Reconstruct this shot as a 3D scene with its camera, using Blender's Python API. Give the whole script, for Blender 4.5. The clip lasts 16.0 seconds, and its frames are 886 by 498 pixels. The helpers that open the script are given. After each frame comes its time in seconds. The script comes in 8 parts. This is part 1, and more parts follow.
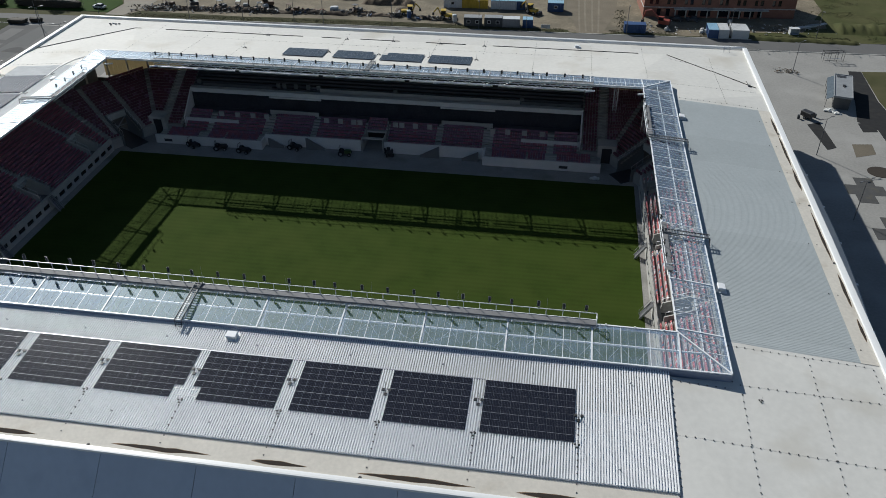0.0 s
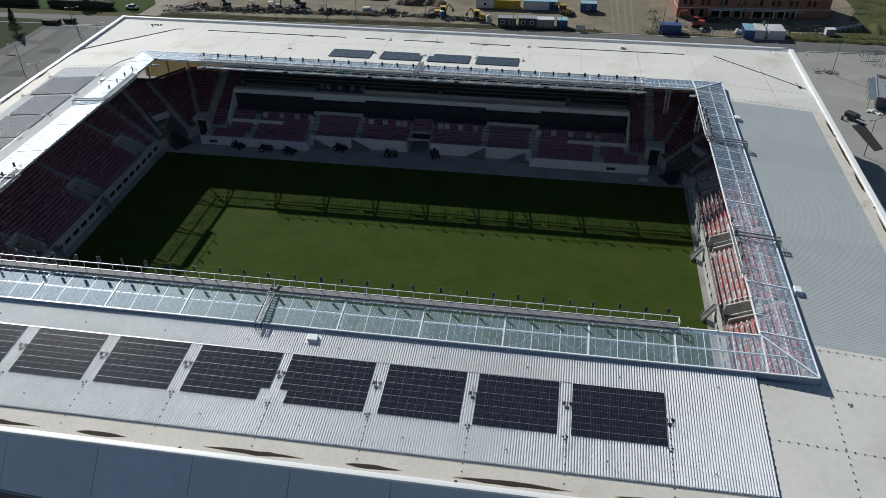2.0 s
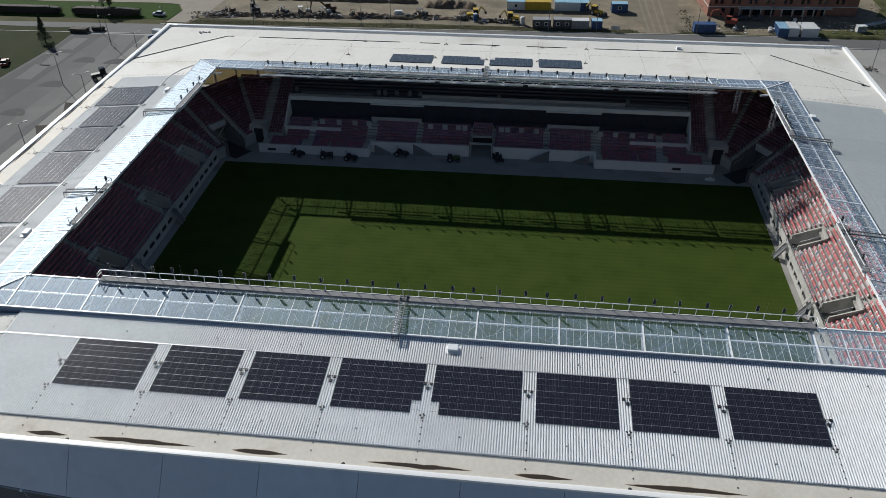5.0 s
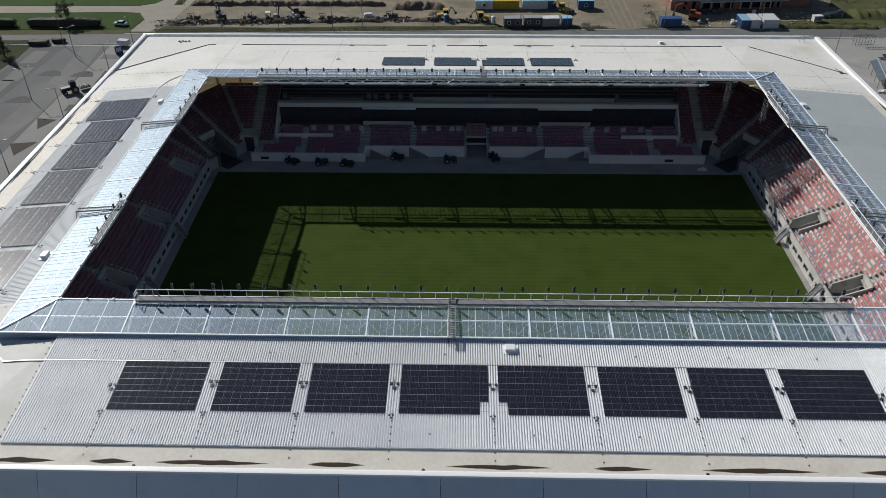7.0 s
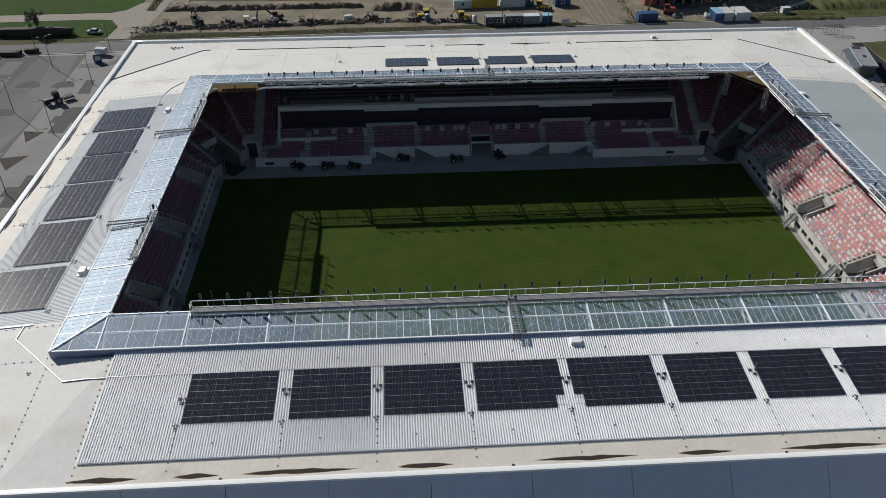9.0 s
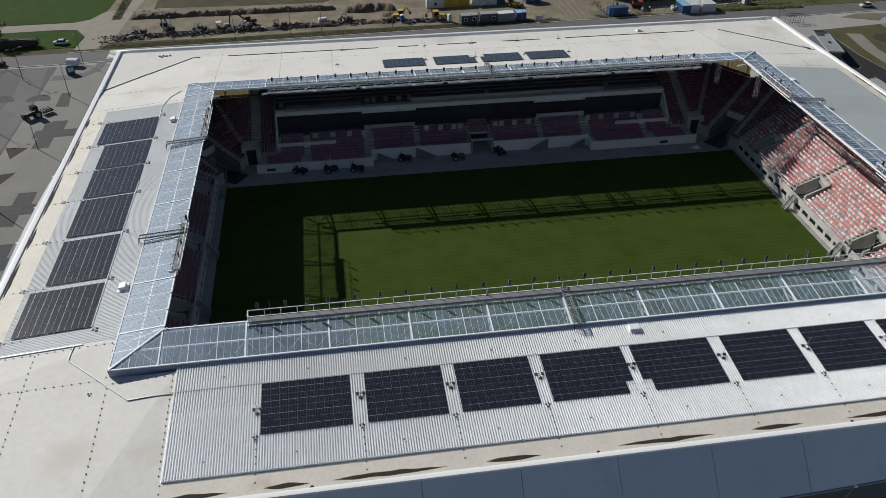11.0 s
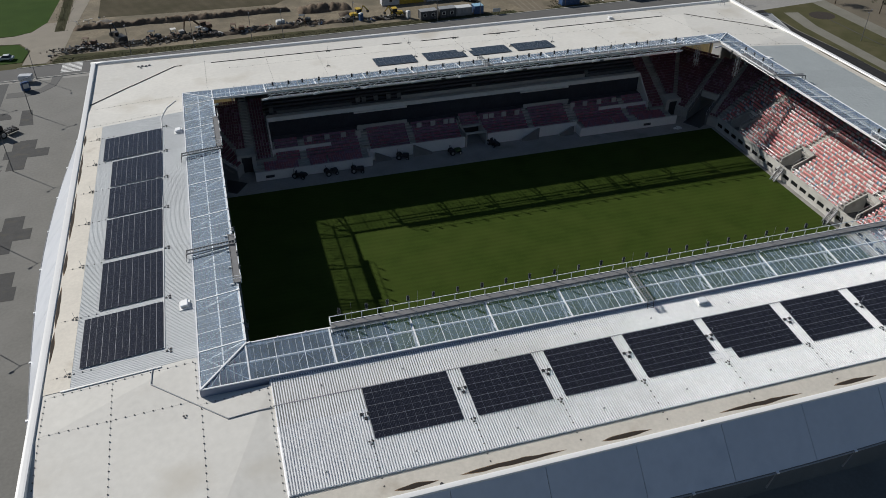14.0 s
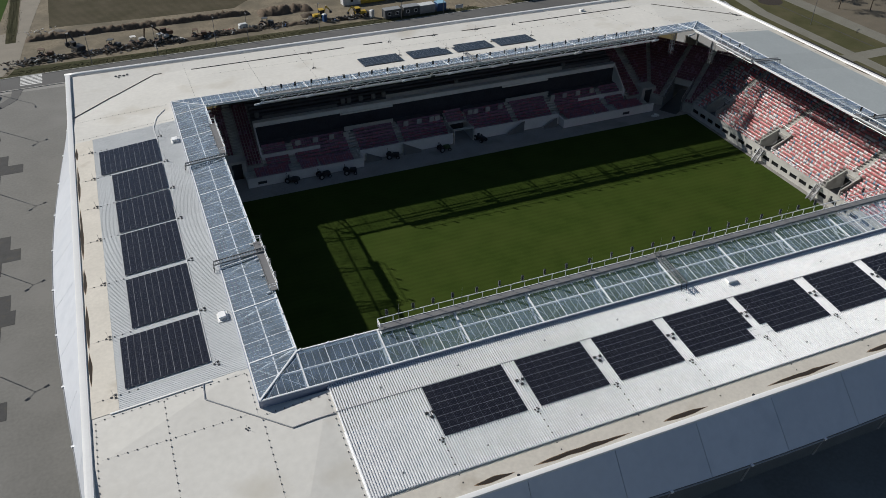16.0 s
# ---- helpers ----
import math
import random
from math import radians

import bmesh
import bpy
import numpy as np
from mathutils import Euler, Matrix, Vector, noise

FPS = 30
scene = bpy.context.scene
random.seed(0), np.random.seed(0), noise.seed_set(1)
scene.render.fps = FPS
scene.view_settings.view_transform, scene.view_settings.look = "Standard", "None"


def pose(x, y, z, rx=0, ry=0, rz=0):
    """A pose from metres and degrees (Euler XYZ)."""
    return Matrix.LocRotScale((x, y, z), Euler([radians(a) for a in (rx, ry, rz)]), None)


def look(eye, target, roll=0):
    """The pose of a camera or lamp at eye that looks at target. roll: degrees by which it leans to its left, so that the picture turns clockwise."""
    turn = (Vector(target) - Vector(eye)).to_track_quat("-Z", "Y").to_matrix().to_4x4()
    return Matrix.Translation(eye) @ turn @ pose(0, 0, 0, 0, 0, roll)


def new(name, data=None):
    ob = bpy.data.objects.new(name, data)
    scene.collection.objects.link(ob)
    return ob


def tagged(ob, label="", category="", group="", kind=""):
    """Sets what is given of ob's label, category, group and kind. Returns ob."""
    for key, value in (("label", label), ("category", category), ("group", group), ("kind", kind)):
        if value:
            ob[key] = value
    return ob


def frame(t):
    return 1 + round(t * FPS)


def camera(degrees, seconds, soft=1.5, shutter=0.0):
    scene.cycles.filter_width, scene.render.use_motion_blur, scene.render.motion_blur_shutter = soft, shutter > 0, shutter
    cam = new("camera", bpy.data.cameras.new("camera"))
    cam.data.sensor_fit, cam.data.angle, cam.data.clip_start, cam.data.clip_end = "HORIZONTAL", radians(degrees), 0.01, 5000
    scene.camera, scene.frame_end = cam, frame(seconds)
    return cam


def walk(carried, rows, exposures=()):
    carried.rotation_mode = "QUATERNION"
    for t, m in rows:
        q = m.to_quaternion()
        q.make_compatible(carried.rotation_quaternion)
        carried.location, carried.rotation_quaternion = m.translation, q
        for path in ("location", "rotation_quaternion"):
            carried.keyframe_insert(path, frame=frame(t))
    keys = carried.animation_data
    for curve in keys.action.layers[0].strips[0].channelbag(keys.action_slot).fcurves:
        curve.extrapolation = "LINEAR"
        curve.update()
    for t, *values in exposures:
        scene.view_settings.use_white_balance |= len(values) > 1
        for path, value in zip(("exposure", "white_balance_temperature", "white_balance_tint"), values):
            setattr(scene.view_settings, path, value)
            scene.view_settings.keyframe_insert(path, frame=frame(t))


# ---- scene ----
cam = camera(58.9, 16.0, soft=0.75)
PATH = [
    (0, (38.04, -107.411, 80.774), (37.79, -105.796, 79.622), -0.3),
    (0.5, (36.329, -107.666, 80.888), (36.078, -106.051, 79.735), -0.3),
    (1, (34.231, -107.863, 80.875), (33.978, -106.248, 79.723), -0.3),
    (1.5, (31.747, -108.186, 81.031), (31.491, -106.572, 79.878), -0.4),
    (2, (28.816, -108.456, 81.082), (28.559, -106.842, 79.928), -0.4),
    (2.5, (25.569, -108.779, 81.224), (25.312, -107.166, 80.07), -0.4),
    (3, (22.431, -109.012, 81.296), (22.177, -107.398, 80.142), -0.5),
    (3.5, (19.246, -109.379, 81.45), (19.0, -107.764, 80.295), -0.5),
    (4, (16.036, -109.666, 81.449), (15.801, -108.048, 80.296), -0.5),
    (4.5, (12.926, -109.91, 81.57), (12.705, -108.291, 80.417), -0.5),
    (7, (-3.517, -111.126, 82.252), (-3.559, -109.494, 81.097), -0.3),
    (7.5, (-7.069, -111.329, 82.342), (-7.074, -109.696, 81.187), -0.1),
    (8, (-10.454, -111.425, 82.452), (-10.425, -109.793, 81.297), -0.1),
    (8.5, (-13.822, -111.515, 82.562), (-13.76, -109.884, 81.406), -0.1),
    (9, (-17.42, -111.472, 82.558), (-17.324, -109.843, 81.402), -0.0),
    (11.5, (-34.926, -110.471, 82.832), (-34.645, -108.864, 81.675), 0.1),
    (12, (-38.163, -110.067, 82.983), (-37.848, -108.467, 81.825), 0.1),
    (12.5, (-41.597, -109.485, 82.914), (-41.243, -107.893, 81.756), 0.1),
    (13, (-44.946, -108.93, 82.938), (-44.556, -107.347, 81.778), 0.2),
    (13.5, (-48.26, -108.185, 82.902), (-47.832, -106.613, 81.741), 0.2),
    (14, (-51.584, -107.357, 82.918), (-51.118, -105.798, 81.755), 0.3),
    (14.5, (-54.792, -106.552, 82.994), (-54.289, -105.006, 81.829), 0.3),
    (15, (-57.928, -105.559, 83.05), (-57.387, -104.028, 81.883), 0.3),
    (15.5, (-61.096, -104.499, 82.948), (-60.514, -102.983, 81.782), 0.4),
    (16, (-64.176, -103.45, 83.0), (-63.554, -101.949, 81.833), 0.4),
]
walk(cam, [(t, look(eye, target, roll)) for t, eye, target, roll in PATH],
     exposures=((0, 0.0, 6300, 7.0), (5, 0.0, 6350, 8.0), (9, 0.0, 6500, 9.5), (12, -0.06, 6530, 9.5), (16, -0.09, 6550, 9.5)))

# ---- light ----
SUN_DIR = Vector((-1.055, 1.13, 1.0)).normalized()
world = bpy.data.worlds.new("sky")
scene.world = world
world.use_nodes = True
wn = world.node_tree.nodes
sky = wn.new("ShaderNodeTexSky")
sky.sky_type = 'NISHITA'
sky.sun_disc = False
sky.sun_elevation = radians(33)
sky.sun_rotation = radians(-43)
sky.air_density = 1.0
sky.dust_density = 0.4
sky.ozone_density = 2.5
wn["Background"].inputs[1].default_value = 0.052
world.node_tree.links.new(sky.outputs[0], wn["Background"].inputs[0])
sun_data = bpy.data.lights.new("sun", 'SUN')
sun_data.energy = 4.8
sun_data.angle = radians(0.53)
sun_data.color = (1.0, 0.97, 0.92)
sun = new("sun", sun_data)
sun.matrix_world = look(SUN_DIR * 300, (0, 0, 0))

# ---- materials ----


def mat(name, color, rough=0.7, metal=0.0, var=0.15, scale=1.5, fine=20.0, bump=0.0, per_island=0.0, coat=0.0, spec=0.5,
        stain=None, stain_scale=0.2, stain_cut=(0.55, 0.75)):
    m = bpy.data.materials.new(name)
    m.use_nodes = True
    nt = m.node_tree
    n, l = nt.nodes, nt.links
    b = n["Principled BSDF"]
    b.inputs["Roughness"].default_value = rough
    b.inputs["Metallic"].default_value = metal
    b.inputs["Coat Weight"].default_value = coat
    b.inputs["Specular IOR Level"].default_value = spec
    co = n.new("ShaderNodeNewGeometry")

    def noise_at(sc, detail=4.0):
        t = n.new("ShaderNodeTexNoise")
        t.inputs["Scale"].default_value = sc
        t.inputs["Detail"].default_value = detail
        l.new(co.outputs["Position"], t.inputs["Vector"])
        return t.outputs["Fac"]
    big, small = noise_at(scale), noise_at(fine, 2.0)
    add = n.new("ShaderNodeMath")
    add.operation = 'ADD'
    l.new(big, add.inputs[0])
    l.new(small, add.inputs[1])
    mr = n.new("ShaderNodeMapRange")
    mr.inputs["From Min"].default_value, mr.inputs["From Max"].default_value = 0.6, 1.4
    mr.inputs["To Min"].default_value, mr.inputs["To Max"].default_value = 1 - var, 1 + var
    l.new(add.outputs[0], mr.inputs["Value"])
    val = mr.outputs[0]
    if per_island:
        mi = n.new("ShaderNodeMapRange")
        mi.inputs["To Min"].default_value, mi.inputs["To Max"].default_value = 1 - per_island, 1 + per_island
        oi = n.new("ShaderNodeObjectInfo")
        ad = n.new("ShaderNodeMath")
        ad.operation = 'ADD'
        l.new(oi.outputs["Random"], ad.inputs[0])
        l.new(co.outputs["Random Per Island"], ad.inputs[1])
        fr = n.new("ShaderNodeMath")
        fr.operation = 'FRACT'
        l.new(ad.outputs[0], fr.inputs[0])
        l.new(fr.outputs[0], mi.inputs["Value"])
        mu = n.new("ShaderNodeMath")
        mu.operation = 'MULTIPLY'
        l.new(val, mu.inputs[0])
        l.new(mi.outputs[0], mu.inputs[1])
        val = mu.outputs[0]
    mul = n.new("ShaderNodeVectorMath")
    mul.operation = 'SCALE'
    mul.inputs[0].default_value = color
    l.new(val, mul.inputs["Scale"])
    out = mul.outputs[0]
    if stain:
        sf = noise_at(stain_scale, 6.0)
        sr = n.new("ShaderNodeMapRange")
        sr.inputs["From Min"].default_value, sr.inputs["From Max"].default_value = stain_cut
        l.new(sf, sr.inputs["Value"])
        mx = n.new("ShaderNodeMix")
        mx.data_type = 'RGBA'
        l.new(sr.outputs[0], mx.inputs["Factor"])
        l.new(out, mx.inputs["A"])
        mx.inputs["B"].default_value = (*stain, 1)
        out = mx.outputs["Result"]
    l.new(out, b.inputs["Base Color"])
    if bump:
        bp = n.new("ShaderNodeBump")
        bp.inputs["Strength"].default_value = bump
        bp.inputs["Distance"].default_value = 0.05
        l.new(add.outputs[0], bp.inputs["Height"])
        l.new(bp.outputs[0], b.inputs["Normal"])
    return m


M_MEMBRANE = mat("roof_membrane", (0.63, 0.615, 0.575), 0.65, var=0.075, scale=0.12, fine=1.3, stain=(0.52, 0.49, 0.43), stain_scale=0.11, spec=0.2)
M_STRIP = mat("eave_membrane", (0.60, 0.56, 0.49), 0.7, var=0.10, scale=0.3, fine=2.5, stain=(0.36, 0.30, 0.22), stain_scale=0.22, stain_cut=(0.6, 0.85))
M_PARAPET = mat("white_coping", (0.78, 0.78, 0.77), 0.35, var=0.04, scale=0.3, fine=3)
# one ribbed steel in three tones, with each roof side's shading in the colour
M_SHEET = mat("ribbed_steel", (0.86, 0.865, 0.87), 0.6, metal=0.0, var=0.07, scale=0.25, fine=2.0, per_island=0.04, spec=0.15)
M_SHEETMD = mat("ribbed_steel_mid_shade", (0.52, 0.54, 0.55), 0.65, spec=0.15, var=0.06, scale=0.25, fine=2.0, per_island=0.04)
M_SHEETDK = mat("ribbed_steel_shade_tone", (0.405, 0.435, 0.435), 0.55, metal=0.0, var=0.06, scale=0.25, fine=2.0, per_island=0.04)
M_SOLAR = mat("solar_glass", (0.012, 0.0125, 0.019), 0.09, var=0.2, scale=1.0, fine=6, per_island=0.08, spec=0.7)
M_SOLEDGE = mat("solar_joint", (0.21, 0.215, 0.23), 0.5, metal=0.3, var=0.12)


def dusty(m, most, rough):
    """Adds a weak, wide sheen of dust that grows towards grazing view."""
    n, l = m.node_tree.nodes, m.node_tree.links
    out = n["Material Output"]
    base = out.inputs[0].links[0].from_socket
    gl = n.new("ShaderNodeBsdfGlossy")
    gl.inputs["Roughness"].default_value = rough
    lw = n.new("ShaderNodeLayerWeight")
    pw = n.new("ShaderNodeMath")
    pw.operation = 'POWER'
    pw.inputs[1].default_value = 2.1
    l.new(lw.outputs["Facing"], pw.inputs[0])
    sc = n.new("ShaderNodeMath")
    sc.operation = 'MULTIPLY'
    sc.inputs[1].default_value = most
    l.new(pw.outputs[0], sc.inputs[0])
    mx = n.new("ShaderNodeMixShader")
    l.new(sc.outputs[0], mx.inputs[0])
    l.new(base, mx.inputs[1])
    l.new(gl.outputs[0], mx.inputs[2])
    l.new(mx.outputs[0], out.inputs[0])


def cell_lines(m, pitch, line, color):
    """Fine pale conductor lines down each module, a cell's width apart."""
    n, l = m.node_tree.nodes, m.node_tree.links
    b = n["Principled BSDF"]
    src = b.inputs["Base Color"].links[0].from_socket
    tc = n.new("ShaderNodeTexCoord")
    sx = n.new("ShaderNodeSeparateXYZ")
    l.new(tc.outputs["Object"], sx.inputs[0])
    dv = n.new("ShaderNodeMath")
    dv.operation = 'DIVIDE'
    dv.inputs[1].default_value = pitch
    l.new(sx.outputs["X"], dv.inputs[0])
    fr = n.new("ShaderNodeMath")
    fr.operation = 'FRACT'
    l.new(dv.outputs[0], fr.inputs[0])
    lt = n.new("ShaderNodeMath")
    lt.operation = 'LESS_THAN'
    lt.inputs[1].default_value = line / pitch
    l.new(fr.outputs[0], lt.inputs[0])
    mx = n.new("ShaderNodeMix")
    mx.data_type = 'RGBA'
    l.new(lt.outputs[0], mx.inputs["Factor"])
    l.new(src, mx.inputs["A"])
    mx.inputs["B"].default_value = (*color, 1)
    l.new(mx.outputs["Result"], b.inputs["Base Color"])


dusty(M_SOLAR, 0.036, 0.36)
cell_lines(M_SOLAR, 0.1642, 0.011, (0.12, 0.12, 0.13))
M_ALU = mat("aluminium", (0.62, 0.63, 0.65), 0.4, metal=0.6, var=0.08)
M_GLAZBAR = mat("glazing_bar_paint", (0.55, 0.58, 0.60), 0.6, var=0.05)
M_WHITE = mat("white_steel", (0.85, 0.855, 0.86), 0.35, var=0.05)
M_GREYST = mat("grey_steel", (0.36, 0.37, 0.39), 0.45, metal=0.5, var=0.12)
M_GRATE = mat("deck_grating", (0.17, 0.17, 0.175), 0.75, var=0.2, scale=1.0, fine=12)
M_GALV = mat("weathered_galvanised_steel", (0.21, 0.215, 0.22), 0.65, metal=0.2, var=0.15)
M_DARK = mat("dark_metal", (0.03, 0.03, 0.033), 0.5, var=0.2)
M_FASCIA = mat("fascia_blue_grey", (0.24, 0.27, 0.36), 0.4, var=0.08)
M_FACADE = mat("facade_panel", (0.60, 0.625, 0.675), 0.35, var=0.04, scale=0.15, fine=1.2, per_island=0.04, stain=(0.54, 0.57, 0.625), stain_scale=0.35, stain_cut=(0.5, 0.75))
M_CONC = mat("concrete", (0.45, 0.44, 0.41), 0.85, var=0.14, scale=0.5, fine=5, bump=0.2, stain=(0.28, 0.27, 0.25), stain_scale=0.3)
M_TERRACE = mat("terrace_concrete", (0.36, 0.345, 0.315), 0.85, var=0.16, scale=0.5, fine=5, bump=0.2, stain=(0.24, 0.23, 0.205), stain_scale=0.3)
M_CONCD = mat("concrete_dark", (0.16, 0.16, 0.16), 0.85, var=0.14, scale=0.5, fine=5)
M_WALLW = mat("white_render", (0.68, 0.67, 0.65), 0.8, var=0.08, scale=0.5, fine=4)
M_GLASSDK = mat("box_window_glass", (0.015, 0.016, 0.02), 0.12, var=0.1)
M_SOIL = mat("brown_silt", (0.030, 0.022, 0.016), 0.95, var=0.25, scale=1.5, fine=8)
M_RUST = mat("dried_mud", (0.22, 0.15, 0.095), 0.95, var=0.25, scale=1.5, fine=8)
# concrete darkened to hold the shade under the far roof
M_GALLERY = mat("gallery_concrete_shaded", (0.07, 0.069, 0.075), 0.8, var=0.2, scale=0.6, fine=4)
M_BOXGLASS = mat("tinted_box_glass", (0.045, 0.046, 0.055), 0.2, var=0.25, scale=0.5, fine=3)
M_SEAM = mat("seam_sealant", (0.075, 0.068, 0.058), 0.85, var=0.35, scale=0.8, fine=5)
M_RUBBER = mat("rubber", (0.02, 0.02, 0.02), 0.8, var=0.2)


def glass_mat(name, clear, tint, rough):
    m = bpy.data.materials.new(name)
    m.use_nodes = True
    n, l = m.node_tree.nodes, m.node_tree.links
    n.clear()
    out = n.new("ShaderNodeOutputMaterial")
    tr = n.new("ShaderNodeBsdfTransparent")
    tr.inputs[0].default_value = (0.965, 0.98, 0.985, 1)
    df = n.new("ShaderNodeBsdfDiffuse")
    df.inputs[0].default_value = (*tint, 1)
    tl = n.new("ShaderNodeBsdfTranslucent")
    tl.inputs[0].default_value = (*tint, 1)
    gl = n.new("ShaderNodeBsdfGlossy")
    gl.inputs["Color"].default_value = (0.80, 0.90, 1.0, 1)
    gl.inputs["Roughness"].default_value = rough
    geo = n.new("ShaderNodeNewGeometry")
    tx = n.new("ShaderNodeTexNoise")
    tx.inputs["Scale"].default_value = 0.5
    tx.inputs["Detail"].default_value = 6
    l.new(geo.outputs["Position"], tx.inputs["Vector"])
    mr = n.new("ShaderNodeMapRange")
    mr.inputs["From Min"].default_value, mr.inputs["From Max"].default_value = 0.3, 0.75
    mr.inputs["To Min"].default_value, mr.inputs["To Max"].default_value = 1 - clear - 0.05, 1 - clear + 0.1
    l.new(tx.outputs["Fac"], mr.inputs["Value"])
    m1 = n.new("ShaderNodeMixShader")
    m1.inputs[0].default_value = 0.35
    l.new(df.outputs[0], m1.inputs[1])
    l.new(tl.outputs[0], m1.inputs[2])
    m2 = n.new("ShaderNodeMixShader")
    l.new(mr.outputs[0], m2.inputs[0])
    l.new(tr.outputs[0], m2.inputs[1])
    l.new(m1.outputs[0], m2.inputs[2])
    lw = n.new("ShaderNodeLayerWeight")
    pw = n.new("ShaderNodeMath")
    pw.operation = 'POWER'
    pw.inputs[1].default_value = 2.1
    l.new(lw.outputs["Facing"], pw.inputs[0])
    fr = n.new("ShaderNodeMapRange")
    fr.inputs["To Min"].default_value, fr.inputs["To Max"].default_value = 0.028, 0.19
    l.new(pw.outputs[0], fr.inputs["Value"])
    m3 = n.new("ShaderNodeMixShader")
    l.new(fr.outputs[0], m3.inputs[0])
    l.new(m2.outputs[0], m3.inputs[1])
    l.new(gl.outputs[0], m3.inputs[2])
    l.new(m3.outputs[0], out.inputs[0])
    return m


M_PANE = glass_mat("canopy_polycarbonate", 0.869, (0.43, 0.585, 0.80), 0.54)


# the red seat plastic comes in sunlit, shaded and deep-shade tones
M_SEATDEEPSHADE = mat("seat_red_deep_shade", (0.135, 0.044, 0.058), 0.45, var=0.1, per_island=0.12)
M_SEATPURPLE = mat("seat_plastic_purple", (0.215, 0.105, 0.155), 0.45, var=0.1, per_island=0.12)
M_SEATSHADE = mat("seat_red_shade", (0.28, 0.095, 0.125), 0.5, var=0.1, per_island=0.12)
M_SEATPALE = mat("seat_plastic_white", (0.60, 0.53, 0.54), 0.45, var=0.06, per_island=0.1)
M_SEATBLUE = mat("seat_plastic_blue", (0.10, 0.19, 0.30), 0.45, var=0.06, per_island=0.2)
M_SEATSUN = mat("seat_red_sunlit", (0.52, 0.16, 0.165), 0.45, var=0.06, per_island=0.2)


def grass_mat(name, c1, c2, stripes=0.0):
    m = mat(name, c1, 0.9, var=0.22, scale=0.25, fine=9, bump=0.3, stain=c2, stain_scale=0.12, stain_cut=(0.4, 0.75), spec=0.05)
    if stripes:
        n, l = m.node_tree.nodes, m.node_tree.links
        b = n["Principled BSDF"]
        src = b.inputs["Base Color"].links[0].from_socket
        geo = n.new("ShaderNodeNewGeometry")
        w = n.new("ShaderNodeTexWave")
        w.bands_direction = 'Y'
        w.inputs["Scale"].default_value = 0.28
        w.inputs["Distortion"].default_value = 0.6
        l.new(geo.outputs["Position"], w.inputs["Vector"])
        mr = n.new("ShaderNodeMapRange")
        mr.inputs["To Min"].default_value, mr.inputs["To Max"].default_value = 1 - stripes, 1 + stripes
        l.new(w.outputs["Fac"], mr.inputs["Value"])
        s = n.new("ShaderNodeVectorMath")
        s.operation = 'SCALE'
        l.new(src, s.inputs[0])
        l.new(mr.outputs[0], s.inputs["Scale"])
        l.new(s.outputs[0], b.inputs["Base Color"])
    return m


M_PITCH = grass_mat("pitch_grass", (0.0355, 0.0575, 0.0095), (0.0455, 0.065, 0.0125), 0.05)
M_LAWN = grass_mat("lawn_grass", (0.036, 0.068, 0.014), (0.030, 0.06, 0.012))
M_DRYGRASS = grass_mat("dry_grass", (0.072, 0.072, 0.036), (0.105, 0.095, 0.055))
M_ASPHALT = mat("asphalt", (0.105, 0.104, 0.102), 0.9, var=0.12, scale=0.15, fine=4, stain=(0.135, 0.132, 0.126), stain_scale=0.08)
M_PAVING = mat("light_paving", (0.265, 0.258, 0.242), 0.9, var=0.16, scale=0.12, fine=2, stain=(0.33, 0.322, 0.305), stain_scale=0.09, stain_cut=(0.54, 0.74))
M_APRON = mat("dusty_concrete", (0.265, 0.255, 0.24), 0.9, var=0.2, scale=0.25, fine=3, stain=(0.17, 0.165, 0.145), stain_scale=0.15)
M_PLAZAW = mat("grey_paving", (0.175, 0.172, 0.16), 0.9, var=0.16, scale=0.12, fine=2, stain=(0.205, 0.20, 0.188), stain_scale=0.08, stain_cut=(0.5, 0.72))
M_NEWASPH = mat("fresh_asphalt", (0.03, 0.03, 0.031), 0.95, var=0.2, scale=0.8, fine=6, spec=0.12, stain=(0.042, 0.041, 0.038), stain_scale=0.5)
M_PATCH = mat("dark_patch_asphalt", (0.06, 0.06, 0.06), 0.95, var=0.25, scale=0.8, fine=6, stain=(0.085, 0.078, 0.06), stain_scale=0.5)
M_DIRT = mat("bare_earth", (0.188, 0.156, 0.106), 0.95, var=0.38, scale=0.35, fine=1.6, bump=0.6, stain=(0.115, 0.098, 0.066), stain_scale=0.11, stain_cut=(0.42, 0.66))
M_GRAVELTRACK = mat("gravel_track", (0.24, 0.215, 0.175), 0.95, var=0.15, scale=0.3, fine=4)
M_SOILTRACK = mat("brown_track", (0.15, 0.125, 0.088), 0.95, var=0.2, scale=0.25, fine=3, stain=(0.20, 0.168, 0.12), stain_scale=0.12)
M_RUT = mat("pale_rut", (0.19, 0.162, 0.118), 0.95, var=0.25, scale=0.5, fine=3)
M_FALLOW = grass_mat("fallow_field", (0.088, 0.077, 0.053), (0.062, 0.057, 0.036), 0.12)
M_VERGE = grass_mat("verge_grass", (0.075, 0.072, 0.042), (0.048, 0.053, 0.026))
M_WASTE = grass_mat("waste_grass", (0.085, 0.085, 0.04), (0.06, 0.07, 0.028))
M_PARKSOIL = mat("park_soil", (0.13, 0.11, 0.08), 0.95, var=0.2, scale=0.2, fine=3, stain=(0.09, 0.08, 0.055), stain_scale=0.1)
M_DKASPH = mat("dark_asphalt", (0.05, 0.05, 0.052), 0.9, var=0.18, scale=0.2, fine=4, stain=(0.085, 0.083, 0.08), stain_scale=0.1)
